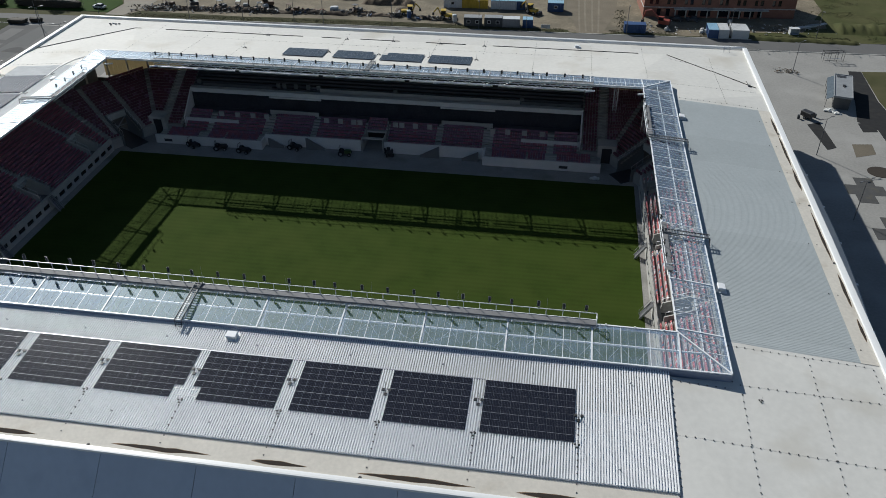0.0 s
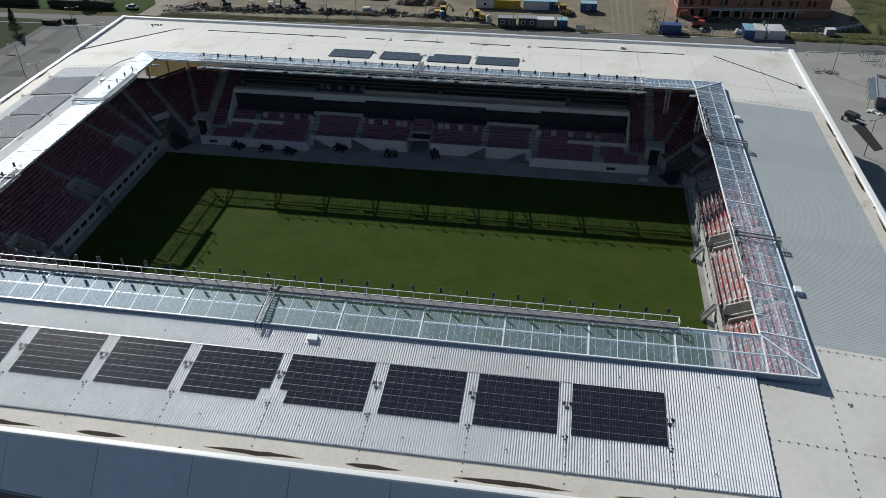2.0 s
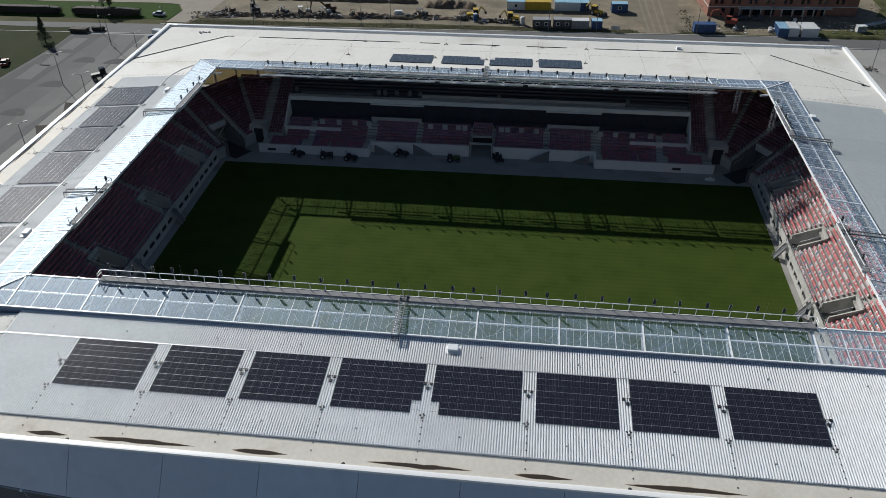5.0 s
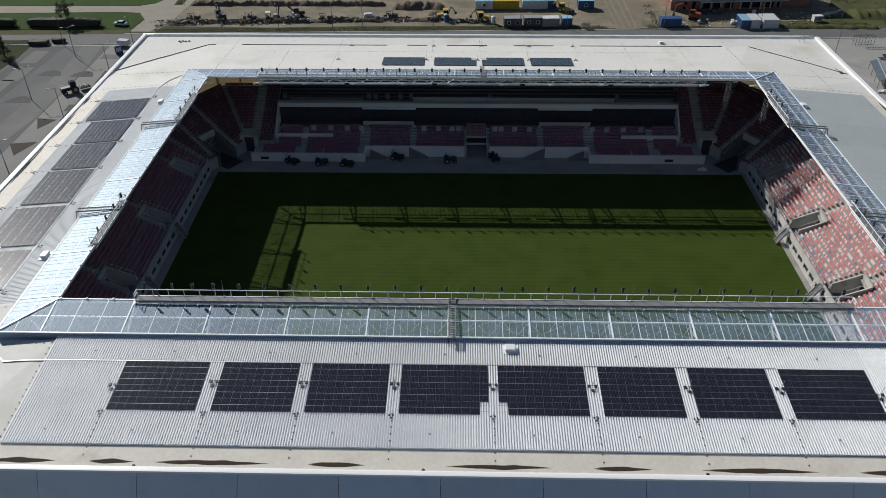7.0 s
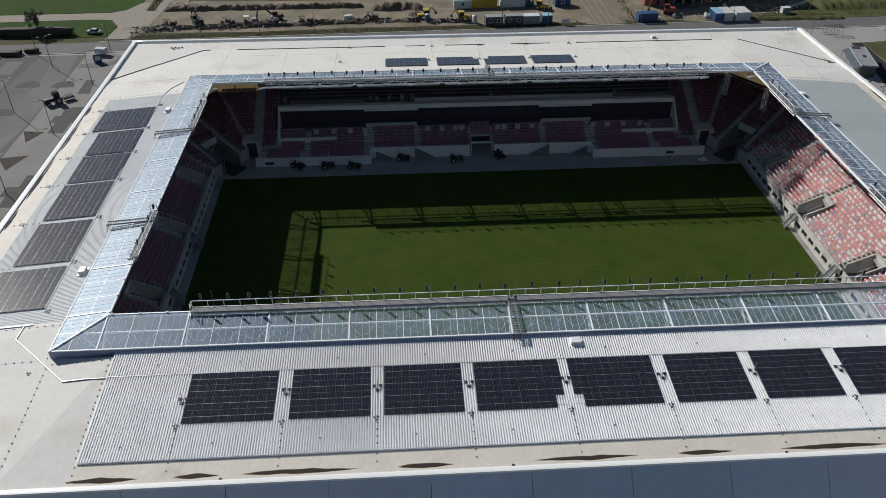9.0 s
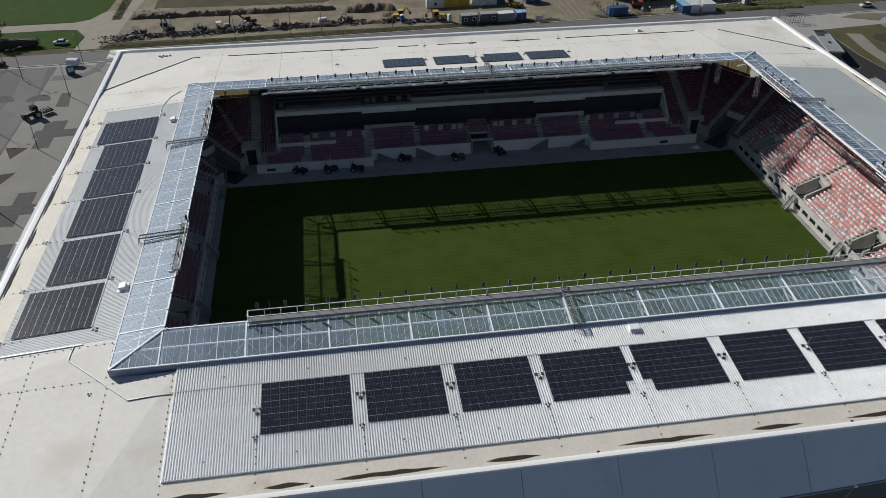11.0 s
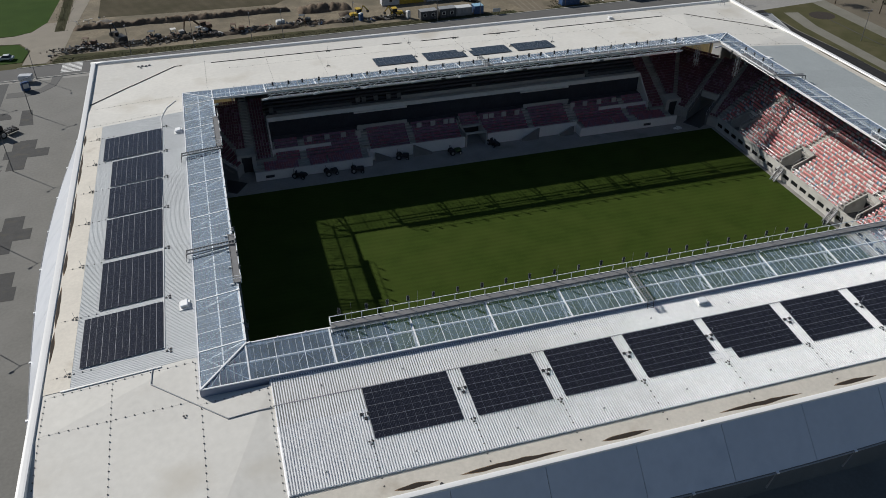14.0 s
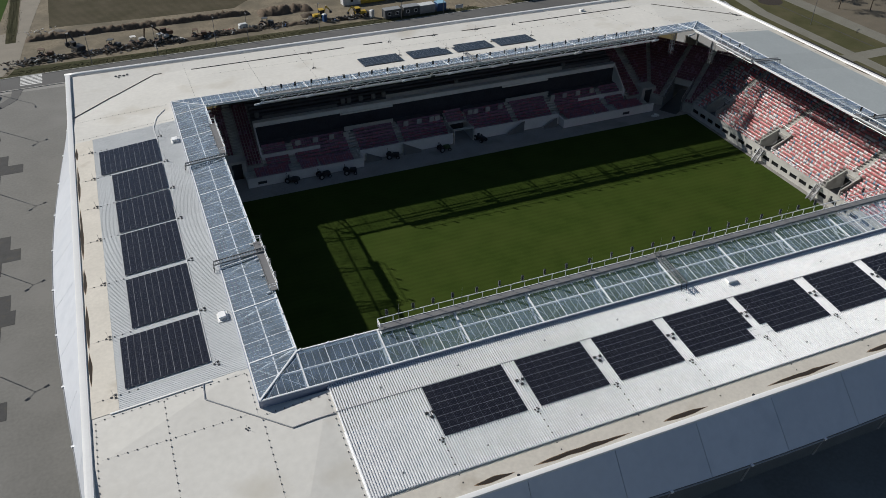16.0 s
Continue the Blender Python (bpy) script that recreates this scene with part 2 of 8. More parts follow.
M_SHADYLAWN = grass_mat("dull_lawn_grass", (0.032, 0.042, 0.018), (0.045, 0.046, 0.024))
M_OLDASPH = mat("worn_asphalt", (0.075, 0.077, 0.078), 0.9, var=0.2, scale=0.1, fine=3, stain=(0.115, 0.114, 0.11), stain_scale=0.06, stain_cut=(0.5, 0.7))
M_PARKPATH = mat("park_path_gravel", (0.175, 0.168, 0.138), 0.95, var=0.2, scale=0.2, fine=3, stain=(0.12, 0.115, 0.085), stain_scale=0.1)
M_LINE = mat("road_paint", (0.7, 0.7, 0.68), 0.7, var=0.15, scale=1.0)

# ---- mesh helpers ----


def obj(name, bm, material, parent=None):
    me = bpy.data.meshes.new(name)
    bm.to_mesh(me)
    bm.free()
    if material:
        me.materials.append(material)
    o = new(name, me)
    if parent:
        o.parent = parent
    return o


def part(name, bm, material, parent, label=""):
    o = obj(name, bm, material, parent)
    if label:
        o["label"] = label
    return o


def share(name, me, m, parent=None):
    o = new(name, me)
    if parent:
        o.parent = parent
    o.matrix_basis = m
    return o


def empty(name, m=None):
    o = new(name)
    o.empty_display_size = 0.2
    if m is not None:
        o.matrix_basis = m
    return o


def mesh_of(bm, name, material):
    me = bpy.data.meshes.new(name)
    bm.to_mesh(me)
    bm.free()
    me.materials.append(material)
    return me


def box(bm, x0, x1, y0, y1, z0, z1, m=None):
    v = [bm.verts.new(Vector(p) if m is None else m @ Vector(p)) for p in
         ((x0, y0, z0), (x1, y0, z0), (x1, y1, z0), (x0, y1, z0), (x0, y0, z1), (x1, y0, z1), (x1, y1, z1), (x0, y1, z1))]
    for f in ((3, 2, 1, 0), (4, 5, 6, 7), (0, 1, 5, 4), (1, 2, 6, 5), (2, 3, 7, 6), (3, 0, 4, 7)):
        bm.faces.new([v[i] for i in f])
    return v


def hexa(bm, pts):
    """A solid from four bottom and four top corners."""
    v = [bm.verts.new(p) for p in pts]
    for f in ((3, 2, 1, 0), (4, 5, 6, 7), (0, 1, 5, 4), (1, 2, 6, 5), (2, 3, 7, 6), (3, 0, 4, 7)):
        bm.faces.new([v[i] for i in f])


def rod(bm, a, b, r, sides=6, r2=None):
    a, b = Vector(a), Vector(b)
    d = b - a
    q = d.to_track_quat('Z', 'Y').to_matrix()
    r2 = r if r2 is None else r2
    ring = []
    for p, rr in ((a, r), (b, r2)):
        ring.append([bm.verts.new(p + q @ Vector((rr * math.cos(2 * math.pi * i / sides), rr * math.sin(2 * math.pi * i / sides), 0))) for i in range(sides)])
    for i in range(sides):
        j = (i + 1) % sides
        bm.faces.new((ring[0][i], ring[0][j], ring[1][j], ring[1][i]))
    bm.faces.new(ring[0][::-1])
    bm.faces.new(ring[1])


def poly_slab(bm, pts, z0, z1):
    lo = [bm.verts.new((x, y, z0)) for x, y in pts]
    hi = [bm.verts.new((x, y, z1)) for x, y in pts]
    bm.faces.new(hi)
    bm.faces.new(lo[::-1])
    k = len(pts)
    for i in range(k):
        j = (i + 1) % k
        bm.faces.new((lo[i], lo[j], hi[j], hi[i]))


def bar(bm, a, b, w, h):
    """A flat bar of width w and height h whose top runs from a to b."""
    a, b = Vector(a), Vector(b)
    d = (b - a)
    s = d.cross(Vector((0, 0, 1))).normalized() * (w / 2)
    dn = Vector((0, 0, -h))
    hexa(bm, [a - s + dn, b - s + dn, b + s + dn, a + s + dn, a - s, b - s, b + s, a + s])


# ---- roof geometry ----
GX, GY = 59.6, 41.1            # where the roof slopes begin
CX, CY = 0.15, 0.275           # middle of the glazed ring
CHX, CHY = 59.8, 40.83         # and its half length and width
RING = 5.55                    # width of the glazing
ZR, SLOPE = 18.75, 0.0875      # roof height at the ring's foot and its fall
ZG0, ZG1 = 19.38, 20.1        # glazing, outer and inner edge
OUT = {'S': 18.1, 'N': 24.9, 'E': 18.7, 'W': 18.3}


FACET, FACET_AT = 0.086, 65.9  # fall of the corner facets along the diagonal and where it begins


def roof_z(x, y):
    """The roof is the lowest of the side slopes and the corner facets; the far gutter lies flat."""
    fall = max(0.0, SLOPE * (abs(y) - GY), SLOPE * (abs(x) - GX), FACET * ((abs(x) + abs(y)) / math.sqrt(2) - FACET_AT))
    return max(ZR - fall, 16.98) if y > 0 else ZR - fall


def place(side, u, d, h=0.0):
    """A point over the roof: u along the side, d outwards from the ring's foot, h above the roof skin."""
    x, y = {'S': (u, -GY - d), 'N': (u, GY + d), 'E': (GX + d, u), 'W': (-GX - d, u)}[side]
    return Vector((x, y, roof_z(x, y) + h))


def ring_at(side, u, d, h=0.0):
    """A point of the glazed ring: d from 0 at its foot to RING at its inner edge."""
    z = ZG0 + (ZG1 - ZG0) * d / RING + h
    return Vector({'S': (u + CX, CY - CHY + d, z), 'N': (u + CX, CY + CHY - d, z), 'E': (CX + CHX - d, u + CY, z), 'W': (CX - CHX + d, u + CY, z)}[side])


def half(side):
    return GX if side in 'SN' else GY


def roof_frame(side, u, d, h):
    """A local frame on the roof: x along the side, y down the slope, z up."""
    o = place(side, u, d, h)
    a = place(side, u + 1, d, h) - o
    b = place(side, u, d + 0.5, h) - o
    a.normalize()
    b.normalize()
    c = a.cross(b)
    if c.z < 0:
        a, c = -a, -c
    return Matrix(((a.x, b.x, c.x, o.x), (a.y, b.y, c.y, o.y), (a.z, b.z, c.z, o.z), (0, 0, 0, 1)))


# ---- ground ----
ROAD_TILT = math.atan(0.035)


def road_y(x):
    return 114.3 + 0.035 * x


bm = bmesh.new()
bmesh.ops.create_grid(bm, x_segments=40, y_segments=40, size=1500)
g = obj("ground", bm, M_DRYGRASS)
g.location.z = -0.06
tagged(g, "dry patchy open ground reaching to the horizon", "ground", kind="structure")


def sheet(name, pts, z, material, label, category):
    bm = bmesh.new()
    poly_slab(bm, pts, z - 0.05, z)
    return tagged(obj(name, bm, material), label, category, kind="structure")


sheet("pavement", [(-300, road_y(-300) - 5), (-300, -200), (300, -200), (300, road_y(300) - 5)], -0.015, M_PAVING, "light grey dusty paving round the stadium", "pavement")
sheet("plaza_west", [(-80, 104.5), (-80, -190), (-140, -190), (-136, 60), (-128, 104.5)], -0.006, M_PLAZAW, "grey worn paving beside the west stand", "pavement")
sheet("road", [(-300, road_y(-300) - 4.6), (300, road_y(300) - 4.6), (300, road_y(300) + 3.6), (-300, road_y(-300) + 3.6)], 0.02, M_ASPHALT, "grey asphalt road running past the stadium", "road")
sheet("building_site", [(-97, road_y(-97) + 5), (122, road_y(122) + 5), (140, 330), (-120, 330)], 0.0, M_DIRT, "bare sandy earth of a building site", "ground")
sheet("grass_field", [(-330, 138), (-147, 139.7), (-108, 140.5), (-103, 143), (-100, 150), (-97.5, 185), (-97, 330), (-330, 330)], 0.01, M_LAWN, "green mown grass field beside a path", "grass")
sheet("fallow_field", [(-85.6, 150.4), (-57, 148.8), (-31.8, 148.3), (-25, 156), (-20, 330), (-84, 330), (-86, 178)], 0.012, M_FALLOW, "brown fallow field with faint furrows", "field")
sheet("site_track", [(42.8, 119.5), (49.8, 119.5), (52.0, 128), (54.5, 140), (56, 160), (58, 260), (38, 260), (39.2, 150), (39.6, 138), (42.2, 127)], 0.02, M_SOILTRACK, "wide brown earth track with pale wheel ruts", "track")
for x0, x1, x2 in ((43.6, 43.2, 43.0), (45.4, 45.0, 44.9), (47.3, 47.3, 47.6), (49.0, 49.3, 50.2)):
    sheet("track_rut", [(x0 - 0.25, 121), (x0 + 0.25, 121), (x1 + 0.3, 140), (x2 + 0.3, 200), (x2 - 0.3, 200), (x1 - 0.3, 140)], 0.026, M_RUT, "pale dusty wheel rut in the track", "track")
sheet("side_path", [(-103, 116.3), (-97, 116.3), (-93, 128), (-92, 142), (-88, 180), (-86, 330), (-93.5, 330), (-94, 180), (-94, 150), (-100.5, 149), (-103.5, 142.5), (-108, 140), (-147, 139.3), (-330, 137.5), (-330, 132), (-150, 132.5), (-112, 134), (-105.5, 133.2), (-102, 127)], 0.03, M_GRAVELTRACK, "pale gravel path curving beside the field", "path")
sheet("verge_island", [(-330, 117.5), (-150, 117.5), (-103.2, 118.6), (-102.4, 127), (-105.9, 132.8), (-112, 133.4), (-150, 132), (-330, 131.5)], 0.035, M_LAWN, "small green lawn between road and path", "grass")
sheet("roadside_verge", [(-96, road_y(-96) + 3.9), (41, road_y(41) + 3.9), (40, road_y(41) + 6.5), (10, road_y(10) + 7.4), (-30, road_y(-30) + 8.8), (-60, road_y(-60) + 8.0), (-94, road_y(-94) + 10)], 0.03, M_VERGE, "dusty grass verge between road and building site", "grass")
sheet("roadside_verge_east", [(52, road_y(52) + 3.9), (70, road_y(70) + 3.9), (70, road_y(70) + 6), (54, road_y(54) + 6.5)], 0.03, M_VERGE, "dusty grass verge beside the track", "grass")
sheet("waste_ground", [(91, 121.2), (122, 122.3), (150, 123.5), (300, 129), (300, 330), (118, 330), (118, 150), (108, 129), (92, 127)], 0.028, M_WASTE, "rough green waste ground with weeds", "ground")
sheet("grass_strip", [(-97.2, 141), (-94.4, 141), (-94.3, 182), (-94, 330), (-97, 330)], 0.036, M_VERGE, "dark weedy strip beside the field", "grass")

# pitch
sheet("pitch_surround", [(-57.4, -42), (57.4, -42), (57.4, 41.5), (-57.4, 41.5)], 0.02, M_APRON, "dusty concrete strip round the pitch", "pavement")
sheet("pitch", [(-54.2, -37.5), (54.8, -37.5), (55.2, 32.8), (-54.6, 32.4)], 0.06, M_PITCH, "mown dark green football pitch with no lines", "pitch")

# ---- roof skin ----


def roof_slab(bm, pts):
    """A slab half a metre thick under a plan outline lying on the roof."""
    area = sum(p[0] * q[1] - q[0] * p[1] for p, q in zip(pts, pts[1:] + pts[:1]))
    if area < 0:
        pts = pts[::-1]
    hi = [bm.verts.new((x, y, roof_z(x, y))) for x, y in pts]
    lo = [bm.verts.new((x, y, roof_z(x, y) - 0.5)) for x, y in pts]
    bm.faces.new(hi)
    bm.faces.new(lo[::-1])
    for i in range(len(pts)):
        j = (i + 1) % len(pts)
        bm.faces.new((lo[i], lo[j], hi[j], hi[i]))


def facet_x(y):
    """Where the south or north slope meets a corner facet."""
    return math.sqrt(2) * (FACET_AT + SLOPE * (y - GY) / FACET) - y


def facet_y(x):
    return math.sqrt(2) * (FACET_AT + SLOPE * (x - GX) / FACET) - x


GUT_D = (ZR - 16.98) / SLOPE                                  # the far gutter, outwards from the ring
GUT_S = math.sqrt(2) * (FACET_AT + (ZR - 16.98) / FACET)      # and across the corners, x + y


def roof_skin(side):
    bm = bmesh.new()
    o = OUT[side]
    if side in 'EW':
        sg = 1 if side == 'E' else -1
        roof_slab(bm, [(sg * GX, -facet_y(GX)), (sg * (GX + o), -facet_y(GX + o)), (sg * (GX + o), facet_y(GX + o)), (sg * GX, facet_y(GX))])
    elif side == 'S':
        roof_slab(bm, [(-facet_x(GY), -GY), (-facet_x(GY + o), -GY - o), (facet_x(GY + o), -GY - o), (facet_x(GY), -GY)])
        roof_slab(bm, [(-GX, -GY + 0.9), (GX, -GY + 0.9), (GX, -GY + 0.002), (-GX, -GY + 0.002)])
    else:
        yg = GY + GUT_D
        roof_slab(bm, [(-facet_x(GY), GY), (-facet_x(yg), yg), (facet_x(yg), yg), (facet_x(GY), GY)])
        roof_slab(bm, [(-GX - 18.3, yg + 0.002), (GX + 18.7, yg + 0.002), (GX + 18.7, GY + o), (-GX - 18.3, GY + o)])
    r = obj("roof_" + {'S': 'south', 'N': 'north', 'E': 'east', 'W': 'west'}[side], bm, M_MEMBRANE)
    return tagged(r, "cream white membrane roof sloping gently to the eaves", "roof", kind="structure")


SKIN = {s: roof_skin(s) for s in 'SNEW'}
for sx in (1, -1):
    xo = GX + (18.7 if sx > 0 else 18.3)
    yo = GY + OUT['S']
    for nm, sy in (("south", -1), ("north", 1)):
        bm = bmesh.new()
        if sy < 0:
            outline = [(facet_x(GY), GY), (facet_x(yo), yo), (xo, yo), (xo, facet_y(xo)), (GX, facet_y(GX)), (GX, GY)]
        else:
            yg = GY + GUT_D
            outline = [(facet_x(GY), GY), (facet_x(yg), yg), (xo, GUT_S - xo), (xo, facet_y(xo)), (GX, facet_y(GX)), (GX, GY)]
            flat = [(facet_x(yg) + 0.003, yg), (xo, yg), (xo, GUT_S - xo + 0.003)]
            roof_slab(bm, [(sx * x, y) for x, y in flat])
        roof_slab(bm, [(sx * x, sy * y) for x, y in outline])
        tagged(obj("roof_corner_%s_%s" % (nm, "east" if sx > 0 else "west"), bm, M_MEMBRANE), "cream white membrane roof facet across the corner", "roof", kind="structure")
for s in 'SNEW':
    bm = bmesh.new()
    lim = half(s)
    o = min(OUT[s], 18.0)
    a, b, c, e = place(s, -lim, 0.2, -0.9), place(s, lim, 0.2, -0.9), place(s, lim + o, o, -0.9), place(s, -lim - o, o, -0.9)
    pts = [a, b, c, e] if (b - a).cross(e - a).z > 0 else [b, a, e, c]
    hexa(bm, pts + [p + Vector((0, 0, 0.35)) for p in pts])
    tagged(obj("ceiling_" + {'S': 'south', 'N': 'north', 'E': 'east', 'W': 'west'}[s], bm, M_CONCD), "dark steel deck under the roof", "ceiling", kind="structure")


# ribbed steel sheets, one bay after another
RIB = 0.285


def ribbed(side, u0, u1, d0, d1, material, deep=0.28):
    bm = bmesh.new()
    k = max(1, round((u1 - u0) / RIB))
    step = (u1 - u0) / k
    prof = []
    for i in range(k):
        u = u0 + i * step
        prof += [(u, 0.025), (u + step * 0.47, 0.025), (u + step * 0.54, deep), (u + step * 0.96, deep)]
    prof.append((u1, 0.025))
    rows = [[bm.verts.new(place(side, u, d, h)) for u, h in prof] for d in (d0, d1)]
    low = [bm.verts.new(place(side, u, d, 0.005)) for d in (d0, d1) for u in (u0, u1)]
    flip = side in 'NE'
    for i in range(len(prof) - 1):
        q = (rows[0][i], rows[1][i], rows[1][i + 1], rows[0][i + 1])
        bm.faces.new(q[::-1] if flip else q)
    bm.faces.new((low[0], low[1], *rows[0][::-1]) if not flip else (*rows[0], low[1], low[0]))
    bm.faces.new((*rows[1], low[3], low[2]) if not flip else (low[2], low[3], *rows[1][::-1]))
    o = part("roof_sheet", bm, material, SKIN[side])
    return o


S_LINES = [-52.2, -42.7, -31.35, -21.1, -10.7, 0.4, 11.6, 22.4, 32.6, 43.3, 53.2]
for a, b in zip(S_LINES, S_LINES[1:]):
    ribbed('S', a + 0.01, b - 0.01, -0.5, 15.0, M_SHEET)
# west and east sheets take the darker, shade-toned steel
W_LINES = [-34.3, -31.9, -21.4, -9.9, 1.3, 10.7, 19.8, 29.3, 34.3]
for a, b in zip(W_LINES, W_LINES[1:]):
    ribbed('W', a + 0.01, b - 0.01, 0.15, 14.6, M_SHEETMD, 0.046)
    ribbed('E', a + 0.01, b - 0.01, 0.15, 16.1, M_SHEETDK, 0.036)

# eave strips with silt pools, parapets


def eave(side, d0, u0, u1):
    bm = bmesh.new()
    a, b, c, e = place(side, u0, d0, 0.05), place(side, u1, d0, 0.05), place(side, u1, OUT[side] - 0.5, 0.05), place(side, u0, OUT[side] - 0.5, 0.05)
    pts = [a, b, c, e]
    if (b - a).cross(e - a).z < 0:
        pts = [b, a, e, c]
    hexa(bm, [p - Vector((0, 0, 0.03)) for p in pts] + pts)
    part("eave_strip", bm, M_STRIP, SKIN[side], "stained cream gutter membrane")


eave('S', 15.0, -52.2, 53.2)
eave('W', 14.6, -34.3, 34.3)
eave('E', 16.1, -34.3, 34.3)


def silt(side, u, length, width):
    """A lens of mud dried in the gutter: a rusty rim with a darker, thicker bed in it."""
    d = {'S': 17.02, 'E': 17.86, 'W': 17.36}[side]
    for nm, mt, k_len, k_wid, top in (("mud_rim", M_RUST, 1.15, 1.2, 0.058), ("silt_bed", M_SOIL, 1.0, 1.0, 0.075)):
        bm = bmesh.new()
        k = 26
        ln = length * k_len
        rows = [[], [], [], []]
        for i in range(k + 1):
            q = i / k
            uu = u - ln / 2 + ln * q
            wd = width * k_wid * max(0.0, math.sin(math.pi * q ** 0.85)) ** 0.95
            wa = wd * (1.0 + 0.5 * noise.noise((uu * 0.7, d, length))) + 0.012
            wb = min(wd * (0.9 + 0.5 * noise.noise((uu * 0.5, d + 9, length))) + 0.012, 0.36)
            for row, dd, h in zip(rows, (d - wa, d - wa * 0.9, d + wb * 0.9, d + wb), (0.045, top, top, 0.045)):
                row.append(bm.verts.new(place(side, uu, dd, h)))
        for ra, rb in zip(rows, rows[1:]):
            for i in range(k):
                bm.faces.new((ra[i], ra[i + 1], rb[i + 1], rb[i]))
        bmesh.ops.recalc_face_normals(bm, faces=bm.faces)
        part(nm, bm, mt, SKIN[side], "brown silt dried in the gutter" if nm == "silt_bed" else "rusty mud stain")


for u, ln in ((-49, 5.5), (-39.5, 3.5), (-29, 9), (-16, 4.5), (0.8, 8.2), (13.5, 4.5), (27.5, 9), (41.5, 6)):
    silt('S', u, ln * 1.15, 0.27)
for u, ln in ((30, 3), (19.5, 8.0), (4.5, 9.5), (-8, 4), (-18, 6), (-26, 4)):
    silt('W', u, ln * 1.3, 0.2)
for u, ln in ((28, 5), (19, 8), (9, 5), (-7, 9), (-20, 5), (-28, 3)):
    silt('E', u, ln * 1.3, 0.2)

EDGE = {'S': -58.95, 'N': 67.2, 'E': 78.3, 'W': -77.75}


def parapet(name, a, b, top, w=1.0, flat=False):
    bm = bmesh.new()
    a, b = Vector(a), Vector(b)
    d = (b - a).normalized()
    s = Vector((-d.y, d.x, 0))
    prof = [(-w / 2, -1.6), (w / 2, -1.6), (w / 2, -0.25), (w * 0.36, -0.06), (w * 0.12, 0.0), (-w * 0.12, 0.0), (-w * 0.36, -0.06), (-w / 2, -0.25)]
    if flat:
        prof = [(-w / 2, -1.6), (w / 2, -1.6), (w / 2, -0.10), (w * 0.44, -0.02), (w * 0.2, 0.0), (-w * 0.2, 0.0), (-w * 0.44, -0.02), (-w / 2, -0.10)]
    k = max(1, int((b - a).length / 3))
    rings = []
    for i in range(k + 1):
        p = a.lerp(b, i / k)
        rings.append([bm.verts.new(p + s * q + Vector((0, 0, top + h))) for q, h in prof])
    for r0, r1 in zip(rings, rings[1:]):
        for i in range(len(prof)):
            j = (i + 1) % len(prof)
            bm.faces.new((r0[i], r0[j], r1[j], r1[i]))
    bm.faces.new(rings[0])
    bm.faces.new(rings[-1][::-1])
    bmesh.ops.recalc_face_normals(bm, faces=bm.faces)
    o = obj(name, bm, M_PARAPET)
    for p in o.data.polygons:
        p.use_smooth = not flat
    return tagged(o, "white metal coping along the roof edge", "parapet", kind="structure")


parapet("parapet_south", (-78.8, EDGE['S'] - 0.1, 0), (78.8, EDGE['S'] - 0.1, 0), 17.38, 0.7, True)
parapet("parapet_north", (-78.4, EDGE['N'], 0), (78.4, EDGE['N'], 0), 17.35, 1.1)
parapet("parapet_east", (EDGE['E'], EDGE['S'] + 0.45, 0), (EDGE['E'], EDGE['N'] - 0.65, 0), 17.45, 0.95, True)
parapet("parapet_west", (EDGE['W'], EDGE['S'] + 0.45, 0), (EDGE['W'], EDGE['N'] - 0.65, 0), 17.45, 0.94, True)

# ---- facade: leaning panels that swell outwards between the corners ----


def swell(side, u):
    l0 = 70.0 if side in 'SN' else 64.0
    c = 0.0 if side in 'SN' else 3.0
    q = min(1.0, abs(u - c) / l0)
    return 0.15 + (4.5 if side in 'SN' else 3.7) * (math.cos(math.pi * q) * 0.5 + 0.5) ** (0.55 if side in 'SN' else 0.8)


def facade_point(side, u, f):
    """f from 0 at the parapet to 1 at the lower lip."""
    z = 17.15 - 4.35 * f
    e = EDGE[side]
    sgn = 1 if e > 0 else -1
    q = e + sgn * (0.44 + swell(side, u) * f)
    return Vector((u, q, z)) if side in 'SN' else Vector((q, u, z))


